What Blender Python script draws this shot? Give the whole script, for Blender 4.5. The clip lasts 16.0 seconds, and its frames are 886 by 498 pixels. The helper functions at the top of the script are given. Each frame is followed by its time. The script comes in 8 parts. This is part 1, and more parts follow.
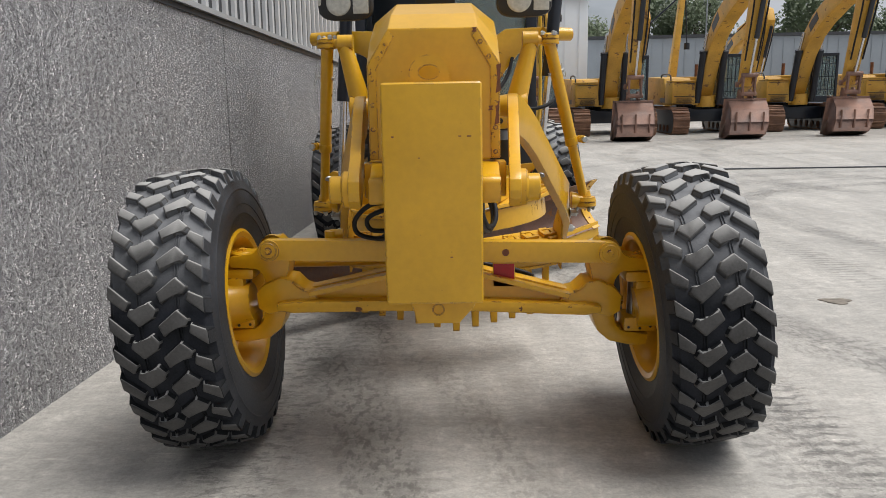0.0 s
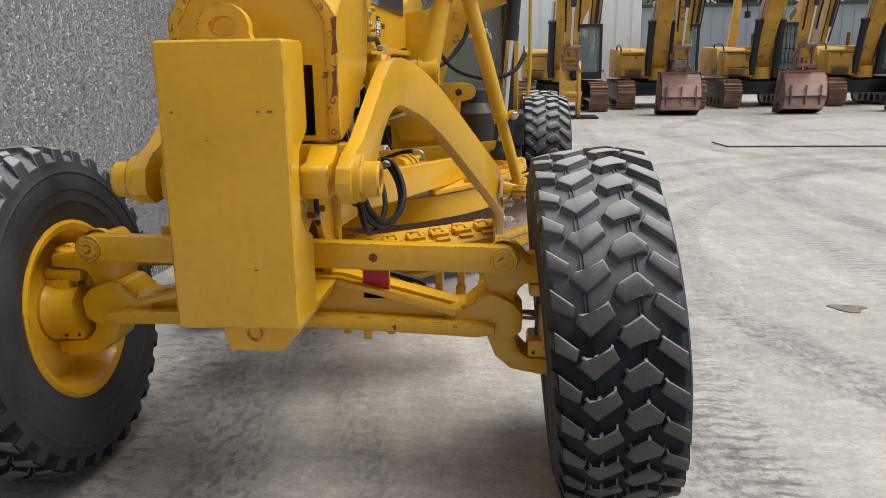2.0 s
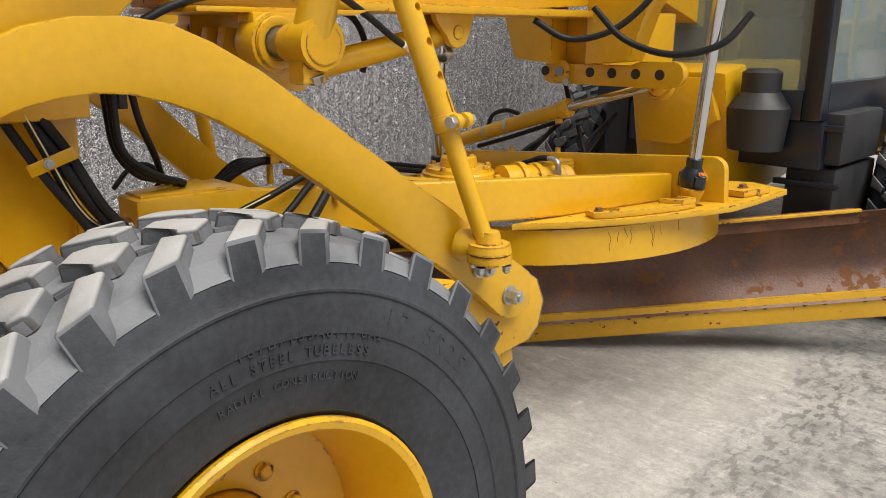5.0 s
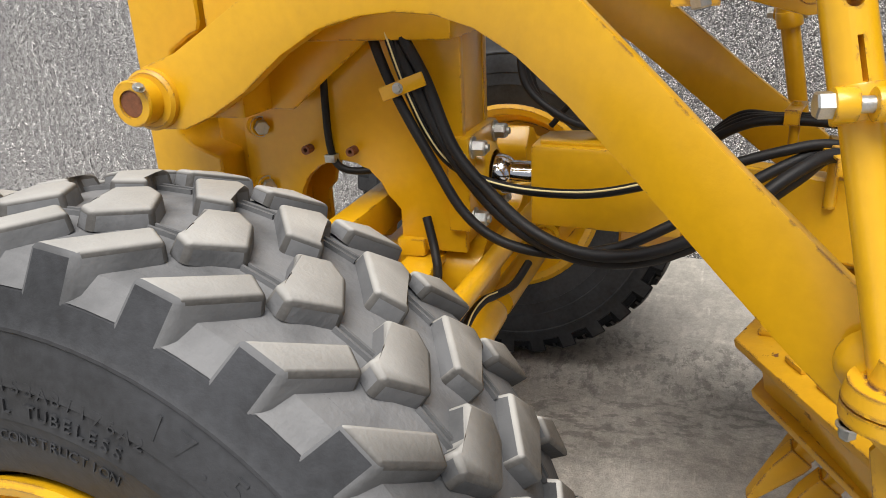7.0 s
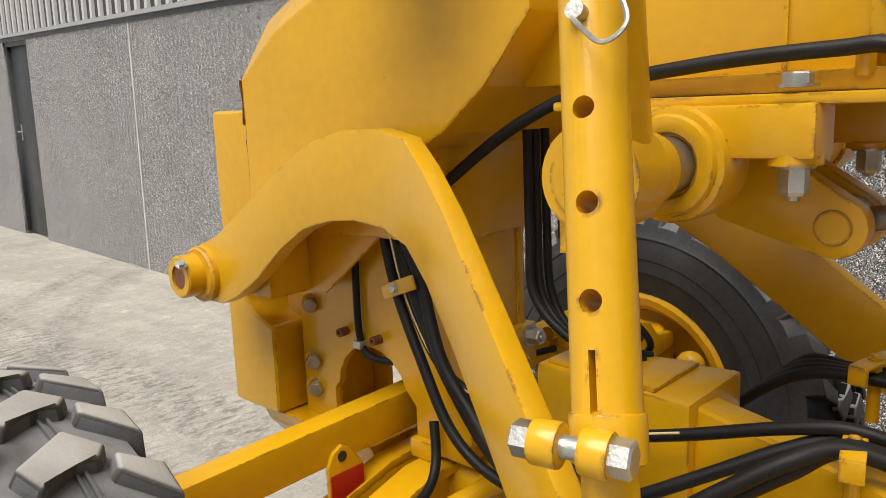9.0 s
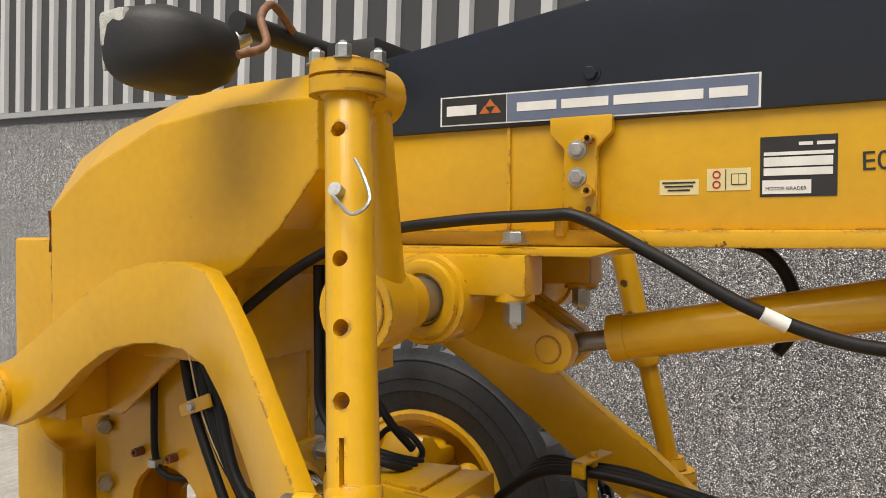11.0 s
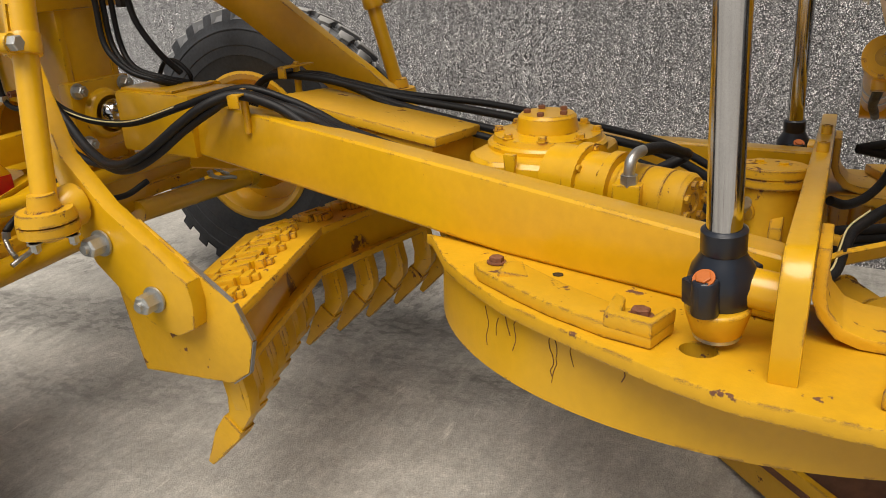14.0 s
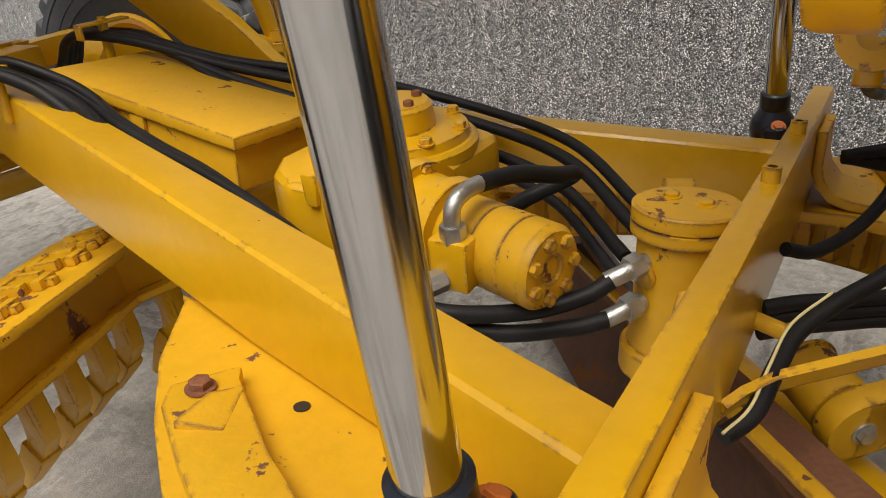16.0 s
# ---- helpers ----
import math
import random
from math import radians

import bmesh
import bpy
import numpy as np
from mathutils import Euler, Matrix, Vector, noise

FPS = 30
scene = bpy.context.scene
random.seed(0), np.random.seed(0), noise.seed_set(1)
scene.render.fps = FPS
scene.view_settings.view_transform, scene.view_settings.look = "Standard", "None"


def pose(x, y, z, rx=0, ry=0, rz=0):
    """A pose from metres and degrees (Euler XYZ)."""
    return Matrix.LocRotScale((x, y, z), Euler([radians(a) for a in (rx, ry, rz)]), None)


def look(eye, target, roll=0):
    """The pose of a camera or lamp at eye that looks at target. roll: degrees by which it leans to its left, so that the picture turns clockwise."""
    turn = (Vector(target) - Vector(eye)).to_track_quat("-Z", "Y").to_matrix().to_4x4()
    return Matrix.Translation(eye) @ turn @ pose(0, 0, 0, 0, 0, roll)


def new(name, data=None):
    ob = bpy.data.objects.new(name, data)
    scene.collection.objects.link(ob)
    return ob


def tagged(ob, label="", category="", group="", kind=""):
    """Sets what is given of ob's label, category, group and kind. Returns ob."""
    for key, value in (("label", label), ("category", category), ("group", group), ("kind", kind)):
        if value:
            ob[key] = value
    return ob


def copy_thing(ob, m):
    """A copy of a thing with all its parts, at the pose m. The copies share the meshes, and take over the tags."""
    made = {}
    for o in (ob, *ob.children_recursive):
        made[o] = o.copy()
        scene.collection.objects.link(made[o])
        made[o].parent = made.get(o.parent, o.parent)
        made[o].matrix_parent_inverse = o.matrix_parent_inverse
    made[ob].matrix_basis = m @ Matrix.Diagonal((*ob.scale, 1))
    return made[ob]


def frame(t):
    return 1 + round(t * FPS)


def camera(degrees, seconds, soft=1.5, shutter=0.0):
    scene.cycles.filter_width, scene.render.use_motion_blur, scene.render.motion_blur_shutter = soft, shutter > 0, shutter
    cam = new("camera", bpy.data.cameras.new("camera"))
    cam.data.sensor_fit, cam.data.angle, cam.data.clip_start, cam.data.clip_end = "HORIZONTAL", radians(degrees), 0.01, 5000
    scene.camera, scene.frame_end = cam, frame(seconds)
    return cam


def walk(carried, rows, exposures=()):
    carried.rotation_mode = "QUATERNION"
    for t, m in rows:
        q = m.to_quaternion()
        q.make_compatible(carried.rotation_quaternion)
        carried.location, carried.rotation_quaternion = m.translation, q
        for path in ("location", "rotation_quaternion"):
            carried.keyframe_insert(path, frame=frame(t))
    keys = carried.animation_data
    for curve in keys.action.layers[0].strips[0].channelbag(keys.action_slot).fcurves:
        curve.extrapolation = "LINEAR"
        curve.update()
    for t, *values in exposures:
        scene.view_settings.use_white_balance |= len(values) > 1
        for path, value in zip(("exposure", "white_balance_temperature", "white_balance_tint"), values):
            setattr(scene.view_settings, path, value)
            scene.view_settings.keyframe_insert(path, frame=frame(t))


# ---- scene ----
cam = camera(59.9, 16.0, soft=0.9)
PATH = [
    (0, (0.076, -3.698, 1.677), (0.046, -1.738, 1.284), -1.1),
    (0.5, (0.073, -3.661, 1.658), (0.026, -1.702, 1.257), -1.4),
    (1, (0.307, -3.514, 1.642), (0.236, -1.56, 1.222), -1.4),
    (1.5, (0.586, -3.272, 1.641), (0.474, -1.325, 1.197), -1.0),
    (2, (0.825, -2.933, 1.643), (0.652, -0.995, 1.18), -0.8),
    (2.5, (1.147, -2.65, 1.644), (0.891, -0.724, 1.168), -0.5),
    (3, (1.424, -2.247, 1.621), (1.065, -0.339, 1.144), -0.1),
    (3.2, (1.514, -2.076, 1.633), (1.104, -0.177, 1.159), -0.0),
    (5.3, (2.35, -0.41, 1.629), (0.778, 0.69, 1.065), -0.2),
    (5.5, (2.341, -0.259, 1.613), (0.653, 0.638, 1.026), -0.5),
    (6, (2.268, 0.116, 1.616), (0.404, 0.473, 0.985), -1.5),
    (6.5, (2.145, 0.482, 1.596), (0.268, 0.303, 0.928), -1.9),
    (7, (1.886, 0.724, 1.599), (0.134, 0.072, 0.886), -2.8),
    (7.5, (1.642, 0.915, 1.619), (0.069, -0.091, 0.905), -3.2),
    (8, (1.449, 1.138, 1.625), (0.014, -0.09, 0.966), -2.6),
    (8.5, (1.377, 1.209, 1.634), (-0.012, -0.124, 1.091), -2.3),
    (9, (1.383, 1.251, 1.712), (-0.055, -0.091, 1.351), -2.2),
    (9.2, (1.383, 1.259, 1.74), (-0.088, -0.066, 1.462), -1.8),
    (11.3, (1.607, 1.539, 1.744), (-0.16, 0.603, 1.69), -0.3),
    (11.5, (1.627, 1.609, 1.733), (-0.139, 0.675, 1.63), -0.3),
    (12, (1.644, 1.836, 1.694), (-0.108, 0.903, 1.454), -0.8),
    (12.5, (1.742, 2.019, 1.64), (0.017, 1.081, 1.265), -1.4),
    (13, (1.89, 2.198, 1.587), (0.202, 1.253, 1.078), -2.2),
    (13.5, (1.947, 2.352, 1.567), (0.287, 1.43, 0.94), -2.7),
    (14, (1.918, 2.524, 1.547), (0.271, 1.649, 0.823), -3.0),
    (14.5, (1.8, 2.567, 1.524), (0.17, 1.735, 0.718), -3.4),
    (15, (1.537, 2.485, 1.533), (-0.073, 1.701, 0.642), -3.8),
    (15.5, (1.301, 2.534, 1.534), (-0.289, 1.782, 0.583), -4.2),
    (16, (1.102, 2.629, 1.53), (-0.412, 1.695, 0.616), -4.4),
]
walk(cam, [(t, look(eye, target, roll)) for t, eye, target, roll in PATH], exposures=[(0.0, 0.06, 6250, 10), (3.2, 0.06, 6350, 10), (5.3, 0.26, 6500, 10), (7.0, 0.34, 6600, 10), (9.0, 0.12, 6900, 10), (11.3, 0.02, 6900, 10), (16.0, -0.06, 6850, 10)])

# ---------------- world and light ----------------
world = bpy.data.worlds.new("world")
scene.world = world
world.use_nodes = True
wn, wl = world.node_tree.nodes, world.node_tree.links
bg = wn["Background"]
sky = wn.new("ShaderNodeTexSky")
sky.sky_type, sky.sun_disc = "NISHITA", False
sky.sun_elevation, sky.sun_rotation = radians(63), radians(85)
sky.air_density, sky.dust_density, sky.ozone_density = 1.0, 3.0, 1.0
cloud = wn.new("ShaderNodeTexNoise")
cloud.inputs["Scale"].default_value, cloud.inputs["Detail"].default_value = 2.2, 6
tc = wn.new("ShaderNodeTexCoord")
stretch = wn.new("ShaderNodeMapping")
stretch.inputs["Scale"].default_value = (1, 1, 3.2)
wl.new(tc.outputs["Generated"], stretch.inputs["Vector"])
wl.new(stretch.outputs["Vector"], cloud.inputs["Vector"])
ramp = wn.new("ShaderNodeValToRGB")
ramp.color_ramp.elements[0].position, ramp.color_ramp.elements[1].position = 0.34, 0.56
wl.new(cloud.outputs["Fac"], ramp.inputs["Fac"])
cover = wn.new("ShaderNodeMix")
cover.data_type = "RGBA"
wl.new(ramp.outputs["Color"], cover.inputs["Factor"])
wl.new(sky.outputs["Color"], cover.inputs["A"])
cover.inputs["B"].default_value = (8.6, 8.8, 9.2, 1)
wl.new(cover.outputs["Result"], bg.inputs["Color"])
bg.inputs["Strength"].default_value = 0.058

sun = bpy.data.lights.new("sun", "SUN")
sun.energy, sun.angle, sun.color = 4.0, radians(46), (1.0, 0.955, 0.89)
sun_ob = new("sun", sun)
sun_ob.matrix_world = look((6.1, 0.5, 12), (0, 0, 0))

# ---------------- materials ----------------
def material(name, colour, rough=0.5, metal=0.0, vary=0.12, scale=6.0, bump=0.0, bump_scale=60.0,
             second=None, spots=None, coat=0.0, detail=6.0, spec=0.5, top_dust_light=None, worn=None, upper_dust_light=None):
    """A painted or plain surface: two scales of noise in the colour, optional worn spots and fine relief."""
    m = bpy.data.materials.new(name)
    m.use_nodes = True
    n, l = m.node_tree.nodes, m.node_tree.links
    p = n["Principled BSDF"]
    p.inputs["Roughness"].default_value, p.inputs["Metallic"].default_value = rough, metal
    p.inputs["Coat Weight"].default_value = coat
    p.inputs["Coat Roughness"].default_value = 0.15
    p.inputs["Specular IOR Level"].default_value = spec
    geo = n.new("ShaderNodeNewGeometry")
    big = n.new("ShaderNodeTexNoise")
    big.inputs["Scale"].default_value, big.inputs["Detail"].default_value = scale, detail
    l.new(geo.outputs["Position"], big.inputs["Vector"])
    fine = n.new("ShaderNodeTexNoise")
    fine.inputs["Scale"].default_value, fine.inputs["Detail"].default_value = scale * 14, 4
    l.new(geo.outputs["Position"], fine.inputs["Vector"])
    add = n.new("ShaderNodeMath")
    add.operation = "ADD"
    l.new(big.outputs["Fac"], add.inputs[0])
    half = n.new("ShaderNodeMath")
    half.operation = "MULTIPLY"
    half.inputs[1].default_value = 0.45
    l.new(fine.outputs["Fac"], half.inputs[0])
    l.new(half.outputs[0], add.inputs[1])
    r = n.new("ShaderNodeValToRGB")
    second = second or [c * (1 - vary * 2) for c in colour]
    r.color_ramp.elements[0].color = (*second, 1)
    r.color_ramp.elements[1].color = (*[min(1, c * (1 + vary)) for c in colour], 1)
    r.color_ramp.elements[0].position, r.color_ramp.elements[1].position = 0.40, 0.98
    l.new(add.outputs[0], r.inputs["Fac"])
    colour_out = r.outputs["Color"]
    if spots:
        sc, level, col = spots
        s = n.new("ShaderNodeTexNoise")
        s.inputs["Scale"].default_value, s.inputs["Detail"].default_value = sc, 5
        s.inputs["Roughness"].default_value = 0.65
        l.new(geo.outputs["Position"], s.inputs["Vector"])
        sr = n.new("ShaderNodeValToRGB")
        sr.color_ramp.elements[0].position, sr.color_ramp.elements[1].position = level, level + 0.02
        l.new(s.outputs["Fac"], sr.inputs["Fac"])
        mx = n.new("ShaderNodeMix")
        mx.data_type = "RGBA"
        mx.inputs["B"].default_value = (*col, 1)
        l.new(sr.outputs["Color"], mx.inputs["Factor"])
        l.new(colour_out, mx.inputs["A"])
        colour_out = mx.outputs["Result"]
        ra = n.new("ShaderNodeMapRange")
        ra.inputs["To Min"].default_value, ra.inputs["To Max"].default_value = rough, 0.85
        l.new(sr.outputs["Color"], ra.inputs["Value"])
        l.new(ra.outputs["Result"], p.inputs["Roughness"])
    else:
        ra = n.new("ShaderNodeMapRange")
        ra.inputs["From Min"].default_value, ra.inputs["From Max"].default_value = 0.3, 0.7
        ra.inputs["To Min"].default_value, ra.inputs["To Max"].default_value = max(0.03, rough - 0.08), min(1, rough + 0.1)
        l.new(big.outputs["Fac"], ra.inputs["Value"])
        l.new(ra.outputs["Result"], p.inputs["Roughness"])
    if worn:
        # paint chipped off along sharp edges, in patches
        radius, level, col = worn
        bev = n.new("ShaderNodeBevel")
        bev.samples = 4
        bev.inputs["Radius"].default_value = radius
        dot = n.new("ShaderNodeVectorMath")
        dot.operation = "DOT_PRODUCT"
        l.new(bev.outputs["Normal"], dot.inputs[0])
        l.new(geo.outputs["Normal"], dot.inputs[1])
        rim = n.new("ShaderNodeMapRange")
        rim.inputs["From Min"].default_value, rim.inputs["From Max"].default_value = 0.985, 0.90
        l.new(dot.outputs["Value"], rim.inputs["Value"])
        wn2 = n.new("ShaderNodeTexNoise")
        wn2.inputs["Scale"].default_value, wn2.inputs["Detail"].default_value, wn2.inputs["Roughness"].default_value = 13, 6, 0.7
        l.new(geo.outputs["Position"], wn2.inputs["Vector"])
        wr = n.new("ShaderNodeMapRange")
        wr.inputs["From Min"].default_value, wr.inputs["From Max"].default_value = level, level + 0.04
        l.new(wn2.outputs["Fac"], wr.inputs["Value"])
        wm = n.new("ShaderNodeMath")
        wm.operation = "MULTIPLY"
        l.new(rim.outputs["Result"], wm.inputs[0])
        l.new(wr.outputs["Result"], wm.inputs[1])
        wx = n.new("ShaderNodeMix")
        wx.data_type = "RGBA"
        wx.inputs["B"].default_value = (*col, 1)
        l.new(wm.outputs[0], wx.inputs["Factor"])
        l.new(colour_out, wx.inputs["A"])
        colour_out = wx.outputs["Result"]
    if top_dust_light:
        # dust tone by Normal.z: paints skylight on upward faces as much as dust
        col, amount, lo, hi = top_dust_light
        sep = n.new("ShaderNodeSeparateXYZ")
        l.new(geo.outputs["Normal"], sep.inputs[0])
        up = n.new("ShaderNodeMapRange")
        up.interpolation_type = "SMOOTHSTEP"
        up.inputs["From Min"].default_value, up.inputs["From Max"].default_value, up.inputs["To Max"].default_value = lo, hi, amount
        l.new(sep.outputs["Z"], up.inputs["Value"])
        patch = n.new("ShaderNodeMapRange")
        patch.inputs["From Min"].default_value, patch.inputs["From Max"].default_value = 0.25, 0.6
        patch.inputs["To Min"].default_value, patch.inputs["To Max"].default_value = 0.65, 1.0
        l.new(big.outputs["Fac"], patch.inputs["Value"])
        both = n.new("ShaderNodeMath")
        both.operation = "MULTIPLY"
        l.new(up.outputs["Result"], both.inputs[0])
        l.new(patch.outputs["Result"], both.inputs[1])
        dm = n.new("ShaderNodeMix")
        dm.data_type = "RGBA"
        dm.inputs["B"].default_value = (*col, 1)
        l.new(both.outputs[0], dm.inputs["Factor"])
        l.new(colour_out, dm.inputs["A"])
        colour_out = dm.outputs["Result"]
    if upper_dust_light:
        # dust patches, graded by world height so upper grooves look lit, lower ones shaded
        col, z0, z1, amount = upper_dust_light
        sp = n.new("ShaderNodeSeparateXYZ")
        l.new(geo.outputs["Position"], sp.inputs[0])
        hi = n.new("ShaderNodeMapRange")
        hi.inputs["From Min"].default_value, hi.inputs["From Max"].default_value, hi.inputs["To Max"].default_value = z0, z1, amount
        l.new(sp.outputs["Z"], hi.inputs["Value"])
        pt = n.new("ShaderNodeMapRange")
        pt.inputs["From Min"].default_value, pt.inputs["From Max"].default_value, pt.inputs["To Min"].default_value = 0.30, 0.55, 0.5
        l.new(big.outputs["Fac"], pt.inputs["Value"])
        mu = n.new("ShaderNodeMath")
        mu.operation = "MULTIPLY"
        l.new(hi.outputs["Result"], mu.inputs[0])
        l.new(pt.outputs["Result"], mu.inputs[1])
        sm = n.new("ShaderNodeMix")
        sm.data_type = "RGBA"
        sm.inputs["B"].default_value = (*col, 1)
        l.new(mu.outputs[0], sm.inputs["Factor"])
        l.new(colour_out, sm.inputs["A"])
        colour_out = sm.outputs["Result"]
    l.new(colour_out, p.inputs["Base Color"])
    if bump:
        bn = n.new("ShaderNodeTexNoise")
        bn.inputs["Scale"].default_value, bn.inputs["Detail"].default_value = bump_scale, 4
        l.new(geo.outputs["Position"], bn.inputs["Vector"])
        b = n.new("ShaderNodeBump")
        b.inputs["Strength"].default_value, b.inputs["Distance"].default_value = bump, 0.01
        l.new(bn.outputs["Fac"], b.inputs["Height"])
        l.new(b.outputs["Normal"], p.inputs["Normal"])
    return m


def aggregate_material():
    """Washed pebble concrete: dark stones with pale chips, every stone rounded."""
    m = bpy.data.materials.new("washed_aggregate")
    m.use_nodes = True
    n, l = m.node_tree.nodes, m.node_tree.links
    p = n["Principled BSDF"]
    geo = n.new("ShaderNodeNewGeometry")
    warp = n.new("ShaderNodeTexNoise")
    warp.inputs["Scale"].default_value = 60
    l.new(geo.outputs["Position"], warp.inputs["Vector"])
    mix = n.new("ShaderNodeMix")
    mix.data_type = "VECTOR"
    mix.inputs["Factor"].default_value = 0.006
    l.new(geo.outputs["Position"], mix.inputs["A"])
    l.new(warp.outputs["Color"], mix.inputs["B"])
    v = n.new("ShaderNodeTexVoronoi")
    v.inputs["Scale"].default_value = 195
    l.new(mix.outputs["Result"], v.inputs["Vector"])
    sep = n.new("ShaderNodeSeparateColor")
    l.new(v.outputs["Color"], sep.inputs["Color"])
    r = n.new("ShaderNodeValToRGB")
    els = r.color_ramp.elements
    els[0].color, els[0].position = (0.030, 0.030, 0.034, 1), 0.0
    els[1].color, els[1].position = (0.52, 0.52, 0.52, 1), 1.0
    for pos, c in ((0.35, 0.085), (0.62, 0.18), (0.80, 0.24), (0.90, 0.42)):
        e = els.new(pos)
        e.color = (c, c, c * 1.02, 1)
    l.new(sep.outputs[0], r.inputs["Fac"])
    gap = n.new("ShaderNodeValToRGB")
    gap.color_ramp.elements[0].color, gap.color_ramp.elements[1].color = (1, 1, 1, 1), (0.16, 0.16, 0.17, 1)
    gap.color_ramp.elements[0].position, gap.color_ramp.elements[1].position = 0.42, 0.78
    l.new(v.outputs["Distance"], gap.inputs["Fac"])
    mul = n.new("ShaderNodeMix")
    mul.data_type, mul.blend_type = "RGBA", "MULTIPLY"
    mul.inputs["Factor"].default_value = 1
    l.new(r.outputs["Color"], mul.inputs["A"])
    l.new(gap.outputs["Color"], mul.inputs["B"])
    stain = n.new("ShaderNodeTexNoise")
    stain.inputs["Scale"].default_value, stain.inputs["Detail"].default_value = 1.3, 5
    l.new(geo.outputs["Position"], stain.inputs["Vector"])
    sr = n.new("ShaderNodeMapRange")
    sr.inputs["From Min"].default_value, sr.inputs["From Max"].default_value = 0.3, 0.7
    sr.inputs["To Min"].default_value, sr.inputs["To Max"].default_value = 2.6, 3.1
    l.new(stain.outputs["Fac"], sr.inputs["Value"])
    sc = n.new("ShaderNodeVectorMath")
    sc.operation = "SCALE"
    # larger pale and dark stones among the fine ones
    big = n.new("ShaderNodeTexVoronoi")
    big.inputs["Scale"].default_value = 62
    l.new(mix.outputs["Result"], big.inputs["Vector"])
    bs = n.new("ShaderNodeSeparateColor")
    l.new(big.outputs["Color"], bs.inputs["Color"])
    br = n.new("ShaderNodeValToRGB")
    br.color_ramp.elements[0].color, br.color_ramp.elements[0].position = (0.62, 0.62, 0.62, 1), 0.05
    br.color_ramp.elements[1].color, br.color_ramp.elements[1].position = (1.0, 1.0, 1.0, 1), 1.0
    l.new(bs.outputs[1], br.inputs["Fac"])
    m2 = n.new("ShaderNodeMix")
    m2.data_type, m2.blend_type = "RGBA", "MULTIPLY"
    m2.inputs["Factor"].default_value = 1
    l.new(mul.outputs["Result"], m2.inputs["A"])
    l.new(br.outputs["Color"], m2.inputs["B"])
    l.new(m2.outputs["Result"], sc.inputs[0])
    l.new(sr.outputs["Result"], sc.inputs["Scale"])
    l.new(sc.outputs["Vector"], p.inputs["Base Color"])
    b = n.new("ShaderNodeBump")
    b.invert = True
    b.inputs["Strength"].default_value, b.inputs["Distance"].default_value = 0.8, 0.005
    l.new(v.outputs["Distance"], b.inputs["Height"])
    l.new(b.outputs["Normal"], p.inputs["Normal"])
    p.inputs["Roughness"].default_value = 0.55
    return m


